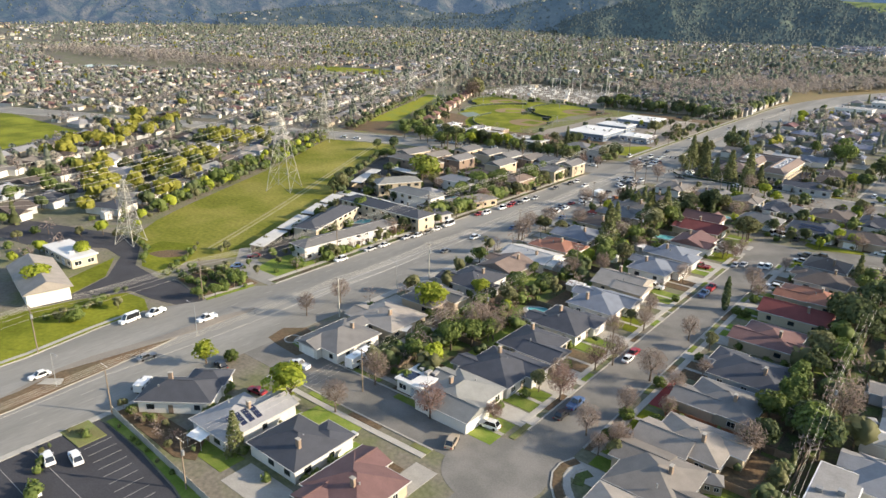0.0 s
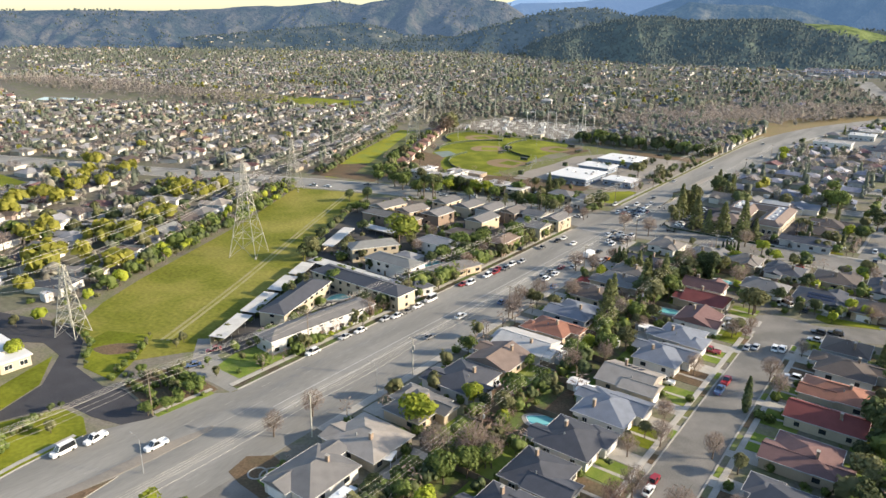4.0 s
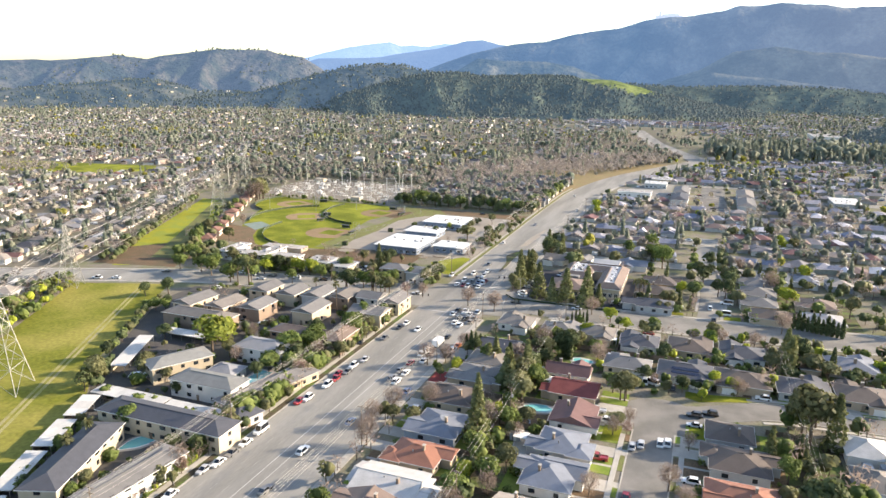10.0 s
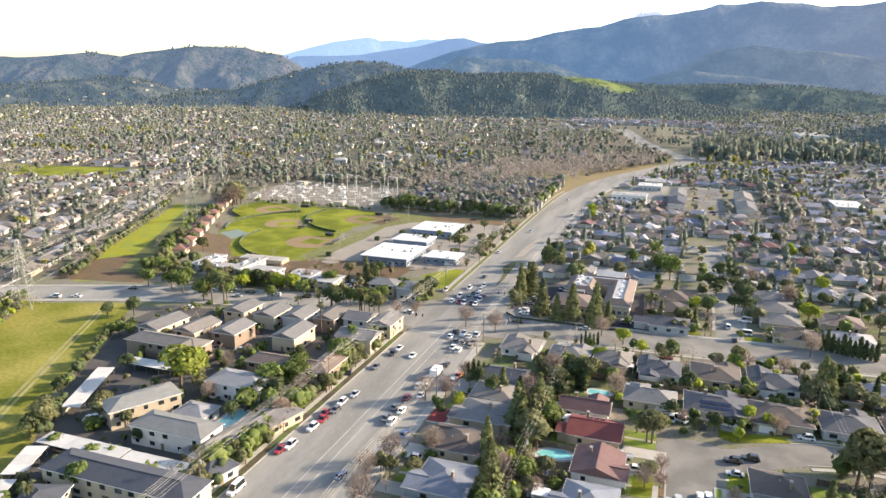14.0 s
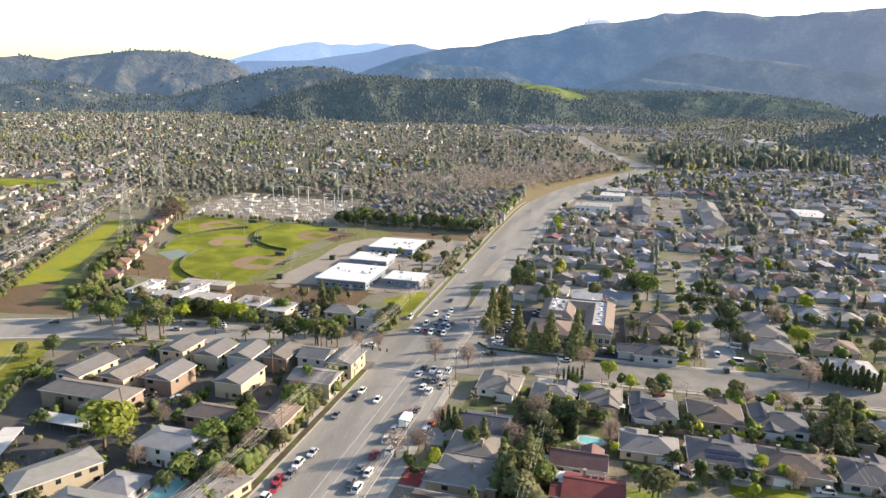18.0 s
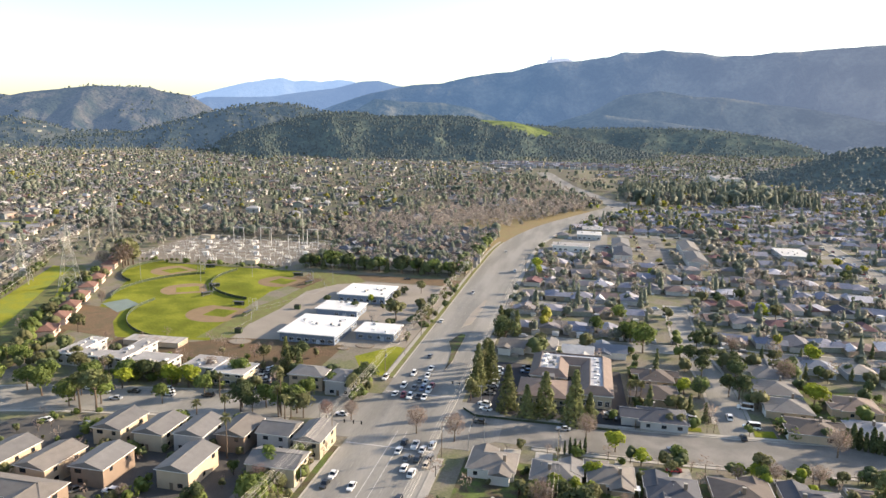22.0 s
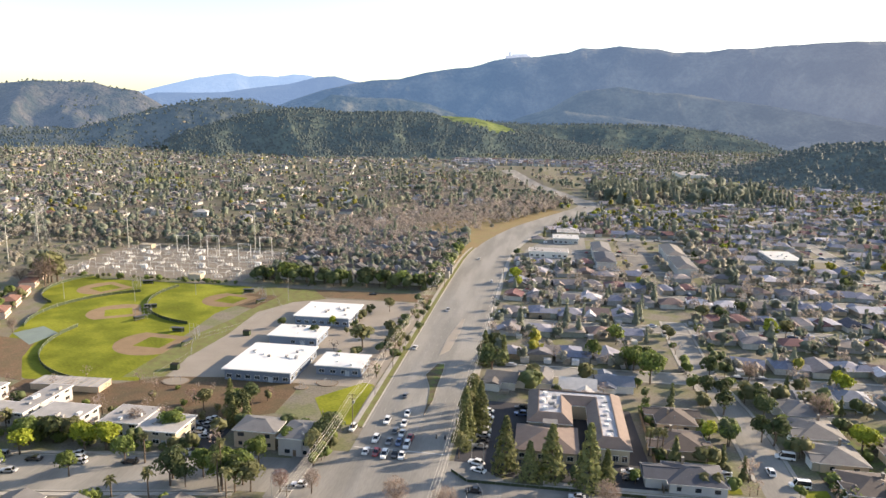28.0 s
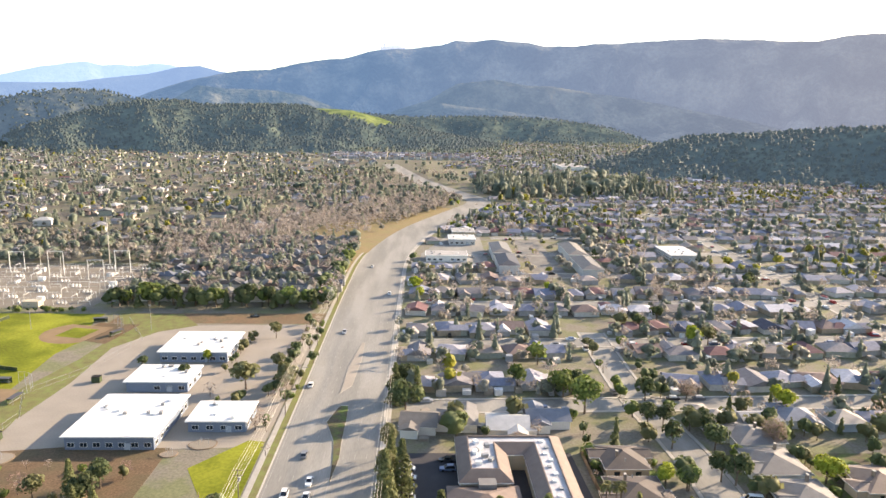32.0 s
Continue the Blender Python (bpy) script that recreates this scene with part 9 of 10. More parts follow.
car(-21.3, 84, 190, "white", "pickup")
car(-7.7, 91.1, 180, "white", "pickup")
car(-9.5, 49.4, 180, "white", "sedan")
car(0.4, 69.6, 0, "grey", "sedan")
car(79.2, 100.3, 100, "white", "suv")
car(88.7, 119.0, 0, "blue", "pickup")
car(88.5, 113.4, 0, "black", "sedan")
car(88.1, 149.5, 0, "red", "sedan")
car(88.5, 145.4, 0, "white", "sedan")
car(88.1, 198.3, 0, "blue", "pickup")
car(88.1, 204.7, 0, "red", "pickup")
car(101.4, 113.9, 90, "black", "suv")
car(77.1, 90.9, 20, "tan", "suv")
car(32.9, 77.5, 100, "red", "sedan")
car(17.0, 79.0, 80, "black", "sedan")
car(60.7, 78.5, 0, "silver", "sedan")
car(23.5, 37.8, 80, "white", "suv")
car(27.2, 41.2, 80, "white", "suv")
car(30.8, 32.5, 80, "white", "sedan")
car(23.7, 394.2, 90, "white", "sedan")
car(24.0, 389.2, 90, "white", "sedan")
car(23.6, 385.1, 90, "grey", "sedan")
car(23.8, 379.2, 90, "white", "suv")
car(23.9, 375.6, 90, "silver", "sedan")
car(23.8, 371.6, 90, "black", "sedan")
car(23.8, 367.8, 90, "grey", "sedan")
car(23.6, 357.5, 70, "white", "suv")
car(24.6, 353.4, 70, "white", "sedan")
car(34.9, 399.2, 90, "black", "sedan")
car(35.1, 394.0, 90, "blue", "suv")
car(67.0, 360.1, 90, "white", "sedan")
car(67.0, 356.3, 90, "black", "sedan")
car(107.1, 367.1, 0, "white", "suv")
car(93.8, 364.7, 100, "white", "sedan")
car(92.6, 358.2, 100, "white", "suv")
car(114.2, 377.2, 80, "white", "van")
car(-13.1, 454.9, 0, "white", "sedan")
car(-3.9, 373.6, 0, "grey", "sedan")
car(55.4, 415.2, 90, "white", "sedan")
car(-39.1, 129.0, 150, "red", "sedan")
car(-35.5, 119.5, 150, "blue", "sedan")
car(-74.0, 216.4, 0, "white", "sedan")
car(-69.8, 216.9, 0, "white", "suv")
car(-66.1, 217.8, 0, "grey", "sedan")
car(-30.8, 166.4, 240, "white", "sedan")
car(74.8, 248.8, 90, "silver", "pickup")
car(77.9, 243.2, 90, "white", "suv")
car(79.0, 221.3, 90, "red", "pickup")
car(74.5, 194.0, 90, "white", "pickup")
car(87.1, 230.8, 0, "silver", "sedan")
car(94.2, 235.4, 0, "white", "suv")
car(102.8, 249.9, 90, "silver", "sedan")
car(102.5, 218.4, 90, "white", "suv")
car(86.8, 276.1, 0, "white", "van")
car(123.0, 276.9, 90, "white", "suv")
car(96.1, 236.2, 0, "white", "suv")
car(89.2, 232.8, 0, "silver", "sedan")
car(107.2, 259.3, 90, "black", "suv")
car(102.7, 256.5, 90, "black", "suv")
car(88.8, 275.8, 60, "white", "van")
car(95.6, 274.3, 0, "black", "sedan")
car(93.0, 362.6, 100, "white", "suv")
car(112.8, 360.5, 90, "white", "van")
car(108.6, 351.6, 0, "black", "sedan")
car(-171.1, 303.4, 105, "white", "sedan")
car(-179.6, 299.9, 105, "white", "suv")
car(-199.9, 295.8, 105, "grey", "sedan")
car(-112.1, 334.1, 95, "silver", "sedan")
car(-91.8, 342.2, 95, "white", "sedan")
car(-156.7, 322.5, 105, "black", "sedan")
car(-128.3, 332.7, 98, "black", "sedan")
car(-119.4, 335.5, 98, "white", "sedan")
car(-89.8, 339.8, 92, "white", "sedan")
car(-112.7, 337.7, 95, "grey", "suv")
car(-87.6, 317.0, 0, "black", "sedan")
car(-114.0, 308.8, 90, "white", "sedan")
car(-98.8, 308.7, 90, "grey", "suv")
car(-73.9, 290.9, 110, "grey", "sedan")
car(-74.3, 299.5, 20, "white", "sedan")
car(-74.0, 273.5, 150, "grey", "sedan")
car(-63.9, 275.3, 90, "white", "suv")
car(-71.1, 280.9, 60, "black", "sedan")
car(-21.1, 272.4, 30, "silver", "sedan")
car(-18.0, 271.9, 20, "black", "suv")
car(-61.4, 358.9, 100, "silver", "sedan")
car(-65.1, 362.2, 100, "white", "sedan")
car(-67.3, 364.7, 100, "black", "suv")
car(-67.2, 368.1, 100, "grey", "sedan")
car(-104.0, 329.9, 100, "silver", "sedan")
car(-101.8, 336.9, 100, "black", "sedan")
car(-74.1, 340.3, 95, "black", "suv")
car(-88.2, 337.7, 95, "silver", "sedan")
car(-63.6, 350.9, 95, "white", "sedan")
car(-22.3, 337.1, 90, "white", "sedan")
car(9.4, 586.9, 0, "white", "sedan")
car(-5.1, 655.3, 0, "white", "sedan")
car(-7.8, 517.3, 180, "silver", "sedan")
car(-54.1, 541.5, 90, "black", "sedan")
car(-8.6, 366.8, 180, "white", "suv")
car(-92.8, 265.6, 90, "grey", "suv")
car(-29.3, 325.6, 92, "grey", "sedan")
car(24.4, 342.3, 92, "black", "sedan")
car(85.9, 337.6, 92, "grey", "suv")
car(84.1, 323.8, 92, "red", "sedan")
car(51.8, 343.9, 92, "silver", "sedan")

# planting of the gardens south of the cross road and round the cul-de-sac
for kind, x, y, h, spread in (("dark", 59, 299, 7, 1.1), ("dark", 53.5, 298, 9, .8), ("broad", 46, 300, 5.5, 1.2), ("broad", 51, 301.5, 6, 1.2), ("bright", 57.5, 302.5, 5, 1.0), ("olive", 42, 300.5, 5, 1.1),
                              ("olive", 80.5, 259.5, 10, 1.15), ("broad", 77.6, 264, 8, 1.1), ("olive", 131.5, 255.5, 13, 1.3), ("dark", 136, 262.5, 12, 1.25), ("conifer", 132, 299.5, 15, 1.25), ("olive", 127, 302, 8, 1.2),
                              ("olive", 144.5, 300, 8, 1.3), ("dark", 151, 299, 7, 1.2), ("bright", 106.5, 324, 6, .9), ("bright", 101.8, 323.5, 5.5, .9), ("dark", 91, 298, 6, 1.1), ("bare", 122.8, 324, 7, 1.0),
                              ("bare", 117, 278.2, 5, 1.1), ("bare", 109, 277.4, 4.5, 1.0), ("conifer", 49.5, 262, 15, .9), ("conifer", 46.5, 252, 14, .9), ("dark", 50, 268, 10, 1.0), ("olive", 52.6, 244, 11, 1.1), ("bright", 47.5, 234, 6, 1.0)):
    tree(kind, x, y, h, 1, spread)
for pts in (((109, 298), (126, 297.5)), ((91, 297.8), (107, 298.2)), ((128, 297), (160, 298)), ((63, 297.6), (88, 297)), ((46, 294), (60, 295))):
    hedge_row(pts, 2.6, 2.2)
for kind, x, y, h, spread in (("olive", -71, 217, 7.5, 1.2), ("olive", -60.5, 216.5, 6, 1.1), ("dark", -93, 224, 8, 1.1), ("dark", -82, 206, 7.5, 1.3), ("olive", -88, 214, 7, 1.1), ("dark", -30, 246, 9, 1.1), ("broad", -34.5, 236, 9, 1.15), ("broad", -28, 240, 8, 1.1), ("dark", -90, 248, 7, 1.2)):
    tree(kind, x, y, h, 1, spread)
VG = random.Random(51)
for i in range(120):
    y = 128 + i * 1.55
    if y > 184:
        BULK.append((VG.choice(("dark", "olive", "broad", "bare", "shrub", "olive")), VG.uniform(-24.5, -19.8), y, VG.uniform(2.5, 6.5)))
for i in range(260):
    x, y = VG.uniform(20, 190), VG.uniform(660, 985)
    if free(x, y, 3.0):
        BULK.append((VG.choice(("dark", "olive", "broad", "bare", "conifer", "bright")), x, y, VG.uniform(4, 9)))
for kind, x, y, h, spread in (("olive", -19.8, 197.5, 6.5, 1.0), ("broad", -20.2, 191, 6, 1.0), ("dark", -20.0, 183.5, 7, .9), ("bare", -20.0, 176, 7.5, 1.0), ("olive", -20.3, 169, 6, 1.0)):
    tree(kind, x, y, h, 1, spread)
for i in range(60):
    x, y = VG.choice((VG.uniform(75.5, 78), VG.uniform(91, 94), VG.uniform(121, 123), VG.uniform(138, 146))), VG.uniform(355, 404)
    BULK.append((VG.choice(("dark", "olive", "broad", "shrub", "bare", "shrub")), x, y, VG.uniform(1.8, 4.8)))

# ---------------- woods and far trees ----------------
WR = np.random.default_rng(9)


def crown_lumps(form, count, rng):
    """Solid low lumps that fill a crown of a tree of height 1: corners and triangles."""
    v, f = [], []
    for k in range(count):
        n = len(v)
        if form in ("conifer", "cypress"):
            z0 = 0.08 + 0.72 * k / count
            z1 = 1.0 if k == count - 1 else min(1.0, z0 + 1.15 / count)
            r0 = 0.23 * (1.04 - z0) ** 0.9 * rng.uniform(0.8, 1.1)
            a0 = rng.uniform(0, 6.283)
            for i in range(6):
                a, r = a0 + i * 1.0472, r0 * rng.uniform(0.7, 1.15)
                v.append((r * math.cos(a), r * math.sin(a), z0 + rng.uniform(-.03, .03)))
            v.append((rng.uniform(-.015, .015), rng.uniform(-.015, .015), z1))
            f += [(n + i, n + (i + 1) % 6, n + 6) for i in range(6)]
            continue
        a0 = rng.uniform(0, 6.283)
        off = 0.0 if count == 1 else 0.17
        c = np.array([off * math.cos(k * 2.3 + a0), off * math.sin(k * 2.3 + a0), 0.55 + rng.uniform(-.1, .1)])
        r = (0.33 if count == 1 else 0.25) * rng.uniform(0.85, 1.15)
        if form == "shrub":
            c[2] -= 0.12; r *= 1.6
        bands = ((-.75, .62), (-.1, 1.0), (.55, .74)) if count > 2 else ((-.5, .9), (.38, .85))
        for z, w in bands:
            for i in range(5):
                a, q = a0 + i * 1.2566 + z, r * w * rng.uniform(0.75, 1.2)
                v.append((c[0] + q * math.cos(a), c[1] + q * math.sin(a), c[2] + r * (z + rng.uniform(-.15, .15))))
        v.append((c[0] + r * rng.uniform(-.2, .2), c[1] + r * rng.uniform(-.2, .2), c[2] + r * rng.uniform(.85, 1.1)))
        top = 5 * (len(bands) - 1)
        for ring in range(0, top, 5):
            for i in range(5):
                a, b = n + ring + i, n + ring + (i + 1) % 5
                f += [(a, b, b + 5), (a, b + 5, a + 5)]
        f += [(n + top + i, n + top + (i + 1) % 5, n + top + 5) for i in range(5)]
    return np.array(v), np.array(f)


def mixed_mesh(name, tri_v, tri_f, quad_v, mat):
    """Triangles and loose four-cornered leaves in one mesh."""
    me = bpy.data.meshes.new(name)
    nt, nq, nv = len(tri_f), len(quad_v) // 4, len(tri_v)
    co = np.concatenate([tri_v.reshape(-1, 3), quad_v.reshape(-1, 3)])
    me.vertices.add(len(co)); me.loops.add(3 * nt + 4 * nq); me.polygons.add(nt + nq)
    me.vertices.foreach_set("co", co.astype(np.float32).ravel())
    me.loops.foreach_set("vertex_index", np.concatenate([tri_f.ravel(), nv + np.arange(4 * nq)]).astype(np.int32))
    me.polygons.foreach_set("loop_start", np.concatenate([np.arange(nt) * 3, 3 * nt + np.arange(nq) * 4]).astype(np.int32))
    me.materials.append(mat)
    me.update(calc_edges=True)
    return me


def far_tree_cloud(name, kind, spots, leaves, lumps, label, grain=1.0):
    """Many trees in one mesh: solid lumps inside, loose leaf clumps outside. spots: rows of x, y, z, height."""
    form = {"dark": "broad", "bud": "bare", "bright": "broad", "olive": "broad"}.get(kind, kind)
    n = len(spots)
    if n == 0:
        return
    sp = np.asarray(spots, float)
    size = {"broad": .125, "conifer": .085, "bare": .12, "shrub": .2}.get(form, .11) * grain
    pick = WR.integers(0, 6, n)
    wide = WR.uniform(.8, 1.25, (n, 1, 1))
    swell = np.concatenate([wide, wide, np.ones_like(wide)], 2) * sp[:, None, 3:4]
    base = [crown_points(form, leaves, WR) for _ in range(6)]
    pts = np.stack([q for q, w in base])[pick] * swell + sp[:, None, :3]
    way = np.stack([w for q, w in base])[pick].reshape(-1, 3)
    v = leaf_cloud(pts.reshape(-1, 3), way, np.repeat(sp[:, 3] * size, leaves)[:, None], WR, .45)
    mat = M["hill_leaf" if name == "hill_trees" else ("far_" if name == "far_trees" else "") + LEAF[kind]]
    if form == "bare":
        v = v.reshape(-1, 4, 3)
        mid = v.mean(1, keepdims=True)
        v[:, 1::2] = mid + (v[:, 1::2] - mid) * .3
        me = quads_mesh(name, v.reshape(-1, 3), mat)
    else:
        kit = [crown_lumps(form, lumps, WR) for _ in range(6)]
        k, faces = len(kit[0][0]), kit[0][1]
        turn = WR.uniform(0, 6.283, n)
        c, s_ = np.cos(turn)[:, None], np.sin(turn)[:, None]
        q = np.stack([a for a, b in kit])[pick]
        q = np.stack([q[..., 0] * c - q[..., 1] * s_, q[..., 0] * s_ + q[..., 1] * c, q[..., 2]], 2) * swell + sp[:, None, :3]
        tri = (faces[None] + (np.arange(n) * k)[:, None, None]).reshape(-1, 3)
        me = mixed_mesh(name, q.reshape(-1, 3), tri, v, mat)
    tagged(new(name, me), label, "trees", kind="stuff")


YELLOW = [(-138, 122, 5), (-152, 136, 8), (-128, 140, 5), (-161, 168, 10), (-182, 190, 12), (-258, 182, 12), (-276, 210, 12), (-240, 156, 8),
          (-300, 212, 10), (-210, 230, 9), (-207, 250, 8), (-230, 230, 8), (-292, 240, 6), (-330, 250, 8), (-200, 150, 6)]
spots = {k: [] for k in ("broad", "dark", "olive", "bare", "conifer", "bright")}
WEIGHT = [("bare", .40), ("dark", .17), ("broad", .13), ("olive", .12), ("conifer", .16), ("bright", .02)]


def put(x, y, z=0.0, h=None, kinds=WEIGHT):
    r, acc = WR.uniform(), 0
    if kinds[0][0] == "bare" and y > 560:
        # leafy and bare trees keep to patches of their own
        r = min(.999, max(0.0, r + 0.9 * noise.noise(Vector((x / 130, y / 75, 8.8)))))
    for k, w in kinds:
        acc += w
        if r <= acc:
            break
    spots[k].append((x, y, z, h or WR.uniform(5, 9.5) * (1.4 if k == "conifer" else 1)))


for hx, hy, *_ in far_houses:
    for _ in range(4 if hy < 750 and hx > 0 else 3 if hy < 1500 else 2):
        a, r = WR.uniform(0, 6.283), WR.uniform(8.5, 13)
        x, y = hx + r * math.cos(a), hy + r * math.sin(a)
        if not any(near_line(x, y, l, h + 1.5) for l, h in STREETS[:3]) and free(x, y, 0, False):
            put(x, y)
for hx, hy, *_ in far_houses:
    if math.hypot(hx - 60, hy - 180) > 620:
        for _ in range(2):
            x, y = hx + WR.uniform(-17, 17), hy + WR.uniform(-17, 17)
            if not any(near_line(x, y, l, h + 1.5) for l, h in STREETS[:3]) and free(x, y, 0, False):
                put(x, y, 0, WR.uniform(3.5, 7), [("bare", .45), ("olive", .25), ("broad", .2), ("dark", .1)])
for hx, hy in mid_houses:
    for _ in range(3):
        a, r = WR.uniform(0, 6.283), WR.uniform(9.5, 13)
        x, y = hx + r * math.cos(a), hy + r * math.sin(a)
        if not any(near_line(x, y, l, h + 1.0) for l, h in STREETS):
            BULK.append((("bare", "dark", "broad", "olive", "conifer", "dark", "bare", "olive")[int(WR.integers(0, 8))], x, y, WR.uniform(5.5, 11)))
for hx, hy, *_ in west:
    if hy < 660 and hx < -110:
        for _ in range(3):
            a, r = WR.uniform(0, 6.283), WR.uniform(8, 11)
            x, y = hx + r * math.cos(a), hy + r * math.sin(a)
            if not any(near_line(x, y, l, h + 1.0) for l, h in STREETS) and free(x, y, 0, False):
                put(x, y, 0, WR.uniform(4, 7.5), [("bare", .35), ("olive", .25), ("dark", .25), ("broad", .15)])
# the bare creek wood and the dark belt behind it
for _ in range(1500):
    t = WR.uniform()
    x, y = -150 + 230 * t + WR.normal() * 32, 720 + 300 * t + WR.normal() * 40
    if not near_line(x, y, MAIN, 22) and x < 95 - (1000 - y) * .22:
        put(x, y, 0, WR.uniform(7, 12), [("bare", .85), ("olive", .15)])
for _ in range(800):
    x, y = WR.uniform(-160, 80), WR.uniform(960, 1450)
    if not near_line(x, y, MAIN, 19):
        put(x, y, 0, WR.uniform(7, 12), [("bare", .6), ("olive", .15), ("conifer", .15), ("dark", .1)])
for _ in range(300):
    x, y = WR.uniform(100, 345), WR.uniform(1035, 1240)
    if not near_line(x, y, MAIN, 22):
        put(x, y, 0, WR.uniform(14, 26), [("conifer", .88), ("dark", .12)])
for _ in range(700):
    x, y = WR.uniform(-420, -140), WR.uniform(655, 760)
    put(x, y, 0, WR.uniform(6, 11), [("olive", .35), ("bare", .35), ("dark", .3)])
for _ in range(2600):
    x, y = at(WR.uniform(22, 72), 1500 + 1900 * WR.uniform() ** 0.8)
    put(x, y, 0, WR.uniform(8, 15), [("conifer", .5), ("dark", .25), ("broad", .15), ("bare", .1)])
# bare trees along the western creek
for _ in range(900):
    t = WR.uniform()
    x, y = -1150 + 600 * t + WR.normal() * 14, 520 + 50 * t + WR.normal() * 30
    put(x, y, 0, WR.uniform(8, 14), [("bare", .9), ("olive", .1)])
for _ in range(60):
    t = WR.uniform()
    put(-700 + 150 * t + WR.normal() * 5, 515 + 110 * t, 0, WR.uniform(4, 8), [("dark", .6), ("bare", .4)])
for _ in range(8600):
    x, y = WR.uniform(-2200, 900), WR.uniform(800, 2300)
    if noise.noise(Vector((x / 170, y / 110, 3.3))) > WR.uniform(-.35, .45) and free(x, y, 0, False) and not near_line(x, y, MAIN, 20):
        if not (-200 < x < 170 and 1590 < y < 1830):
            put(x, y, 0, WR.uniform(8, 14), [("conifer", .28), ("dark", .3), ("broad", .16), ("bare", .26)])
for _ in range(520):
    put(WR.uniform(-135, -20), WR.uniform(564, 745), 0, WR.uniform(6, 12), [("conifer", .45), ("dark", .2), ("bare", .35)])
for _ in range(150):
    put(WR.uniform(-345, -266), WR.uniform(535, 665), 0, WR.uniform(4, 9), [("olive", .4), ("broad", .2), ("bare", .3), ("dark", .1)])
for _ in range(330):
    x, y = WR.uniform(-1000, -20), WR.uniform(680, 1500)
    if not near_line(x, y, MAIN, 22):
        put(x, y, 0, WR.uniform(10, 17), [("conifer", .75), ("dark", .25)])
# low gardens and bare trees between the western houses
for _ in range(2600):
    x, y = WR.uniform(-950, -40), WR.uniform(665, 1250)
    if free(x, y, 0, False) and not near_line(x, y, MAIN, 20):
        put(x, y, 0, WR.uniform(3.5, 8.5), [("bare", .42), ("olive", .2), ("dark", .2), ("broad", .18)])
for _ in range(700):
    x, y = WR.uniform(-520, -110), WR.uniform(120, 520)
    if free(x, y, 0, True):
        put(x, y, 0, WR.uniform(3.5, 7.5), [("bare", .4), ("olive", .25), ("dark", .2), ("broad", .15)])
# light-leaved trees before the tall conifers at the bend, and the belt beside the flats
for _ in range(34):
    x, y = WR.uniform(92, 190), WR.uniform(985, 1110)
    if not near_line(x, y, MAIN, 18):
        put(x, y, 0, WR.uniform(10, 17), [("olive", .5), ("bright", .3), ("broad", .2)])
for _ in range(46):
    put(WR.uniform(152, 172), WR.uniform(606, 790), 0, WR.uniform(7, 14), [("olive", .45), ("dark", .35), ("conifer", .2)])
for _ in range(30):
    put(WR.choice([97, 109, 121]) + WR.uniform(-1.5, 1.5), WR.uniform(628, 762), 0, WR.uniform(4, 8), [("olive", .35), ("bare", .3), ("broad", .25), ("bright", .1)])
# the western streets: yellow-green street trees in clumps
for cx, cy, n in YELLOW:
    for _ in range(max(4, int(n * .8))):
        put(cx + WR.normal() * 6.5, cy + WR.normal() * 6.5, 0, WR.uniform(8.5, 13), [("bright", .85), ("olive", .15)])
# woods on the hills
for nm in ("wooded_hill", "wooded_ridge", "wooded_slope", "wooded_spur", "left_foothill"):
    co = HILL_SPOTS[nm]
    for _ in range({"wooded_hill": 9000, "wooded_ridge": 2600, "wooded_slope": 5200, "wooded_spur": 3000, "left_foothill": 1600}[nm]):
        p = co[WR.integers(0, len(co))] + WR.normal(size=4) * [9, 9, 0, 0]
        if p[3] > .5:
            continue
        put(p[0], p[1], p[2] - 2.5, WR.uniform(8, 14), [("dark", .5), ("broad", .2), ("olive", .1), ("conifer", .2)])
# dark wood patches on the hazy mountain
co = HILL_SPOTS["left_mountain"]
for _ in range(5200):
    p = co[WR.integers(0, len(co))] + WR.normal(size=4) * [14, 14, 0, 0]
    if noise.noise(Vector((p[0] / 260, p[1] / 200, 1.7))) > 0.02:
        put(p[0], p[1], p[2] - 3, WR.uniform(9, 15), [("dark", .7), ("broad", .3)])
# valley woods between the low hills and the mountain
for _ in range(3600):
    x, y = at(WR.uniform(-26, 6), WR.uniform(1400, 2900))
    if not (-200 < x < 170 and 1560 < y < 1830):
        put(x, y, 0, WR.uniform(8, 15), [("dark", .3), ("conifer", .45), ("broad", .15), ("bare", .1)])
trunks = Shape()
near_spots = {}
for kind, x, y, h in BULK:
    near_spots.setdefault(kind, []).append((x, y, 0.0, h))
    if kind != "shrub":
        trunks.rod((x, y, -.2), (x, y, h * .5), h * .024, h * .012, 5)
tagged(new("tree_trunks", trunks.mesh("tree_trunks", M["bark"])), "trunks of the garden trees", "trees", kind="stuff")
for k, rows in near_spots.items():
    far_tree_cloud("garden_trees", k, rows, 44, 3, "mixed garden trees and shrubs between houses", .78)
for k, rows in spots.items():
    rows = np.array(rows)
    d = np.hypot(rows[:, 0] - 60, rows[:, 1] - 180)
    for lo, hi, leaves, lumps in ((0, 560, 18, 2), (560, 1200, 6, 1), (1200, 9000, 2, 1)):
        sel = rows[(d >= lo) & (d < hi)]
        flat, hill = sel[sel[:, 2] == 0], sel[sel[:, 2] != 0]
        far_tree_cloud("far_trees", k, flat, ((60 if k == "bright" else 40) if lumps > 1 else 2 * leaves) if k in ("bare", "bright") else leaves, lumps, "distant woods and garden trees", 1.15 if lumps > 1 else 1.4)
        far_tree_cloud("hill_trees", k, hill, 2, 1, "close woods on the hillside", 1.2)

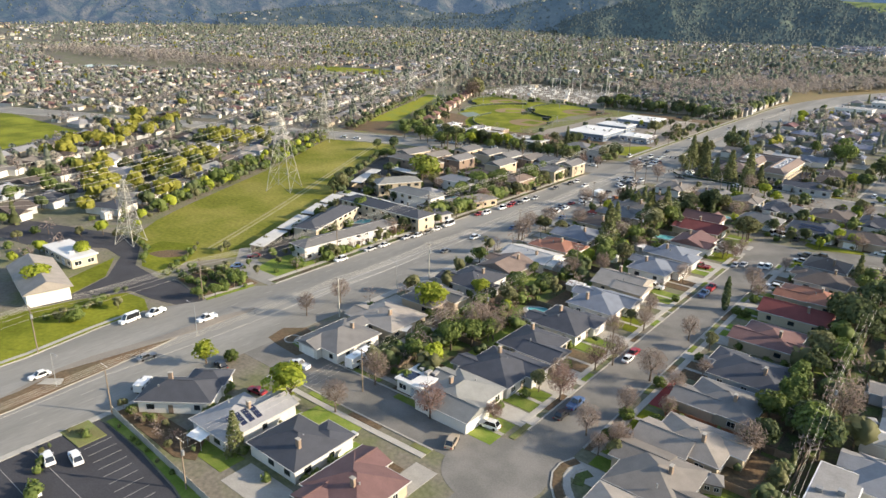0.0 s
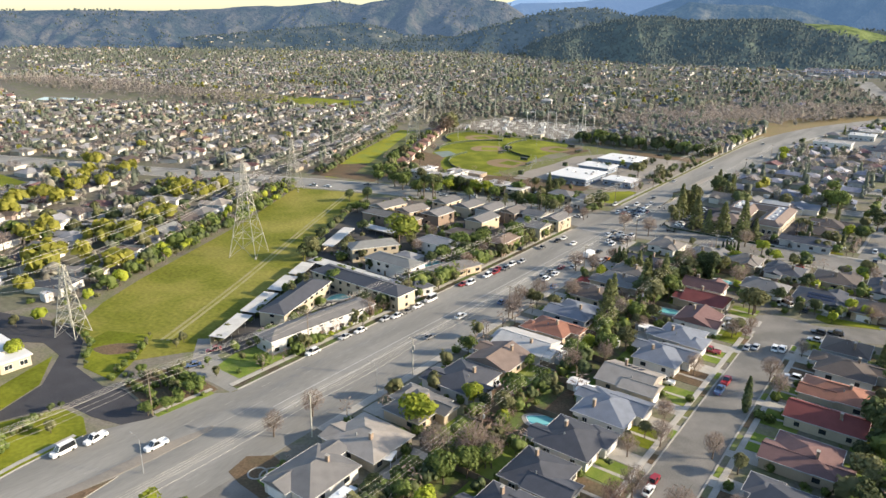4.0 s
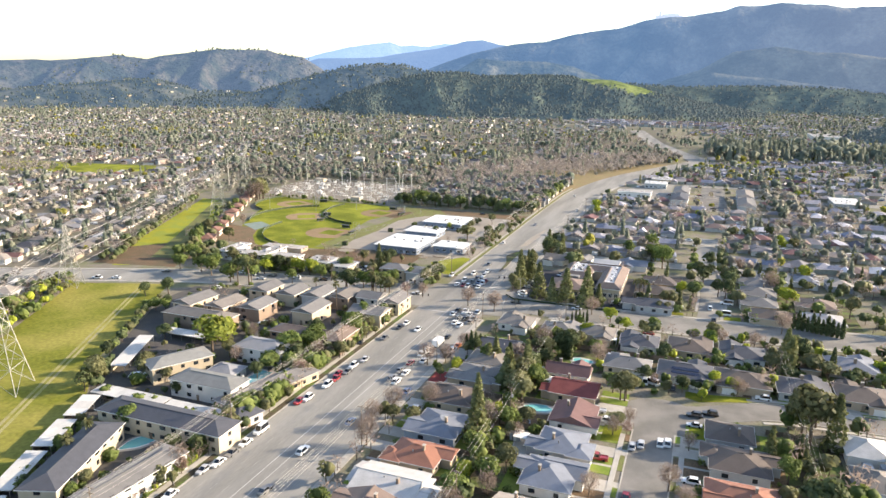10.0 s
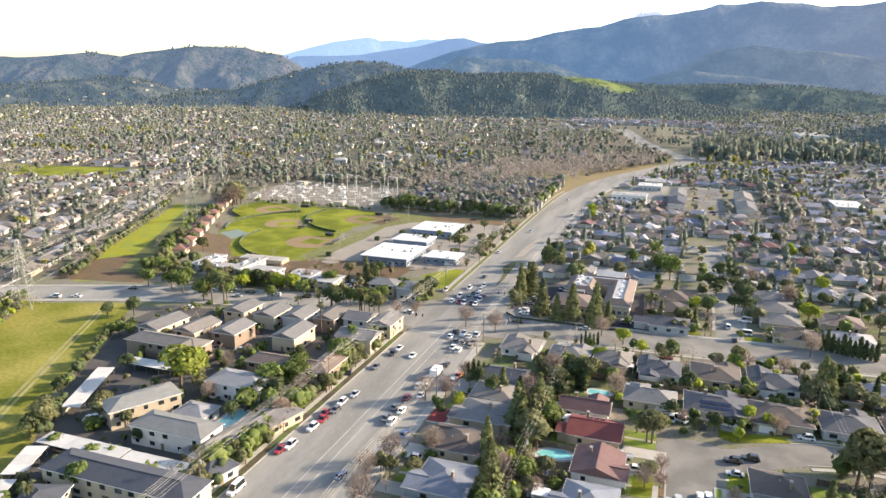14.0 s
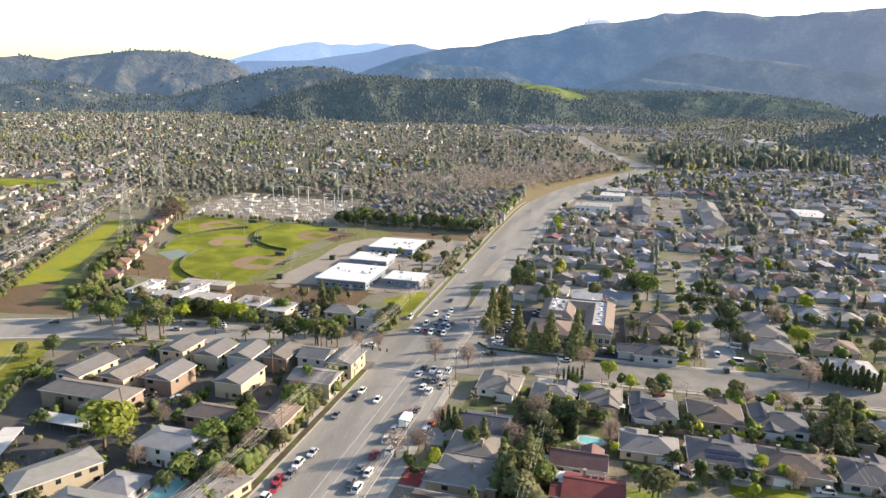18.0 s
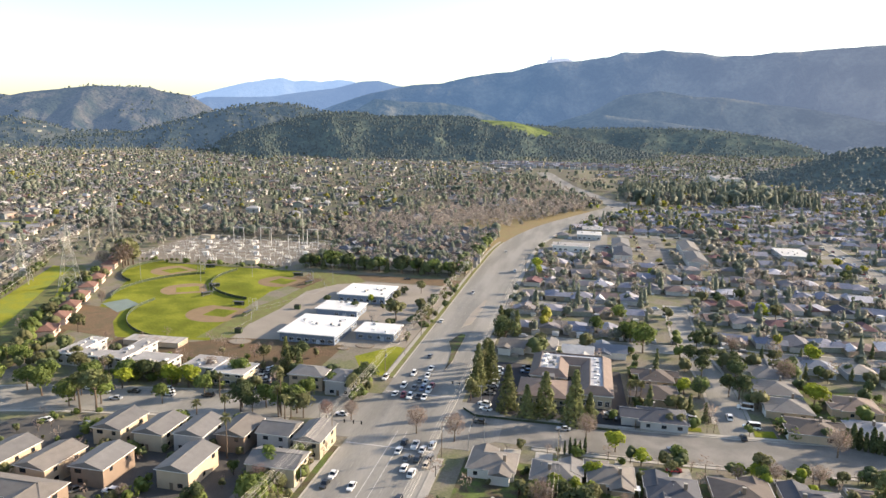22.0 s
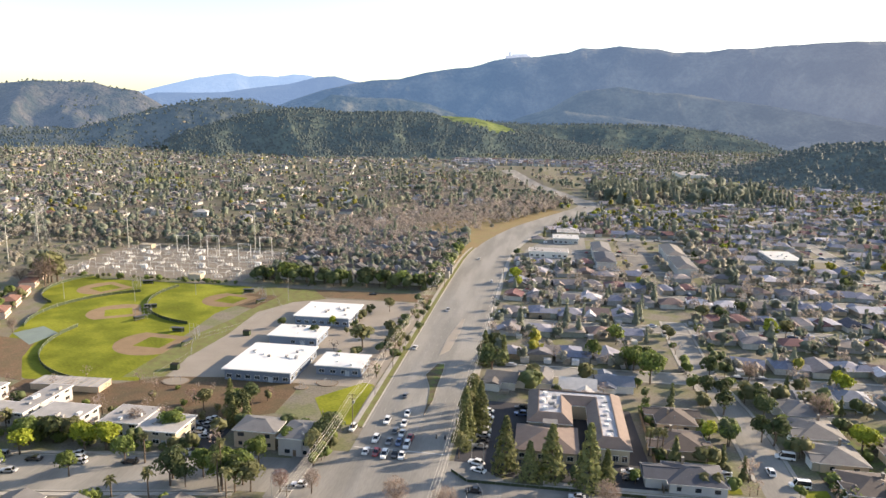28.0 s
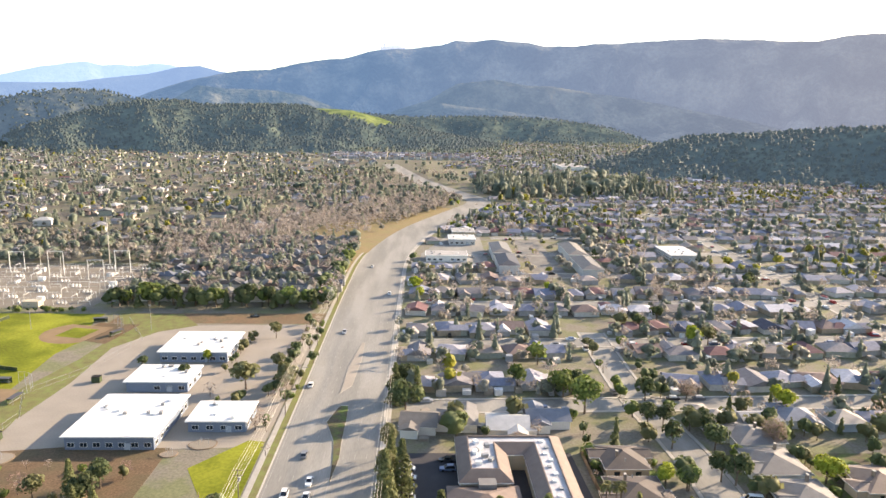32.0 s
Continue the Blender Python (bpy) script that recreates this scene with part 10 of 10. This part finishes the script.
# ---------------- small things between the far houses ----------------
def box_cloud(name, rows, mat, label, category):
    """Many low boxes in one mesh. rows: x, y, turn, w, d, h, z."""
    sh = Shape()
    for x, y, a, w, d, h, z in rows:
        n = len(sh.v)
        sh.box(-w / 2, -d / 2, z, w / 2, d / 2, z + h, 0.05)
        c, s_ = math.cos(a), math.sin(a)
        sh.v[n:] = [(x + px * c - py * s_, y + px * s_ + py * c, pz) for px, py, pz in sh.v[n:]]
    tagged(new(name, sh.mesh(name, mat)), label, category, kind="stuff")


M["clutter"] = island_material("shed_paint", [(0.72, 0.71, 0.68), (0.45, 0.44, 0.42), (0.66, 0.62, 0.52), (0.33, 0.28, 0.22), (0.75, 0.75, 0.74), (0.30, 0.32, 0.34)], 0.6)
M["car_mix"] = island_material("far_car_paint", [CARS[k] for k in ("white", "silver", "grey", "white", "black", "red", "blue", "silver")], 0.3)
rows = []
for nm, n in (("left_foothill", 60), ("wooded_slope", 14), ("wooded_spur", 16)):
    co = HILL_SPOTS[nm]
    for _ in range(n):
        q = co[WR.integers(0, len(co))]
        rows.append((q[0], q[1], WR.uniform(0, 3.1), WR.uniform(9, 18), WR.uniform(8, 11), WR.uniform(4, 6), q[2] - 1.0))
box_cloud("hillside_houses", rows, M["far_wall"], "pale houses scattered on the wooded hillsides", "houses")
rows = []
for q in [(x, y) for x, y in mid_houses] + [(t[0], t[1]) for t in far_houses if math.hypot(t[0] - 60, t[1] - 180) < 900]:
    for _ in range(2):
        a, r = WR.uniform(0, 6.283), WR.uniform(7.5, 10.5)
        x, y = q[0] + r * math.cos(a), q[1] + r * math.sin(a)
        if not any(near_line(x, y, l, h + 1.5) for l, h in STREETS):
            rows.append((x, y, WR.choice([0, .46, 1.57]), WR.uniform(1.8, 4.2), WR.uniform(1.6, 3.2), WR.uniform(.25, 2.2), 0.0 if WR.uniform() < .6 else 1.0))
rows = [(x, y, a, w, d, h if z == 0 else h + 1.0, 0.0) for x, y, a, w, d, h, z in rows]
box_cloud("garden_sheds", rows, M["clutter"], "small sheds and patio covers between houses", "sheds")
rows = []
for l in GRID:
    for a, b in zip(l, l[1:]):
        for _ in range(2):
            p = Vector(a).lerp(Vector(b), WR.uniform()); d = (Vector(b) - Vector(a)).normalized()
            o = Vector((-d.y, d.x)) * WR.choice([-3.6, 3.6, 9.5, -9.5]); ang_ = math.atan2(d.y, d.x)
            if abs(o.length - 9.5) < .1:
                ang_ += 1.57
            rows.append((p.x + o.x, p.y + o.y, ang_, 4.5, 1.8, .75, .25)); rows.append((p.x + o.x, p.y + o.y, ang_, 2.4, 1.6, .55, 1.0))
box_cloud("parked_cars", rows, M["car_mix"], "cars parked along the far side streets", "cars")
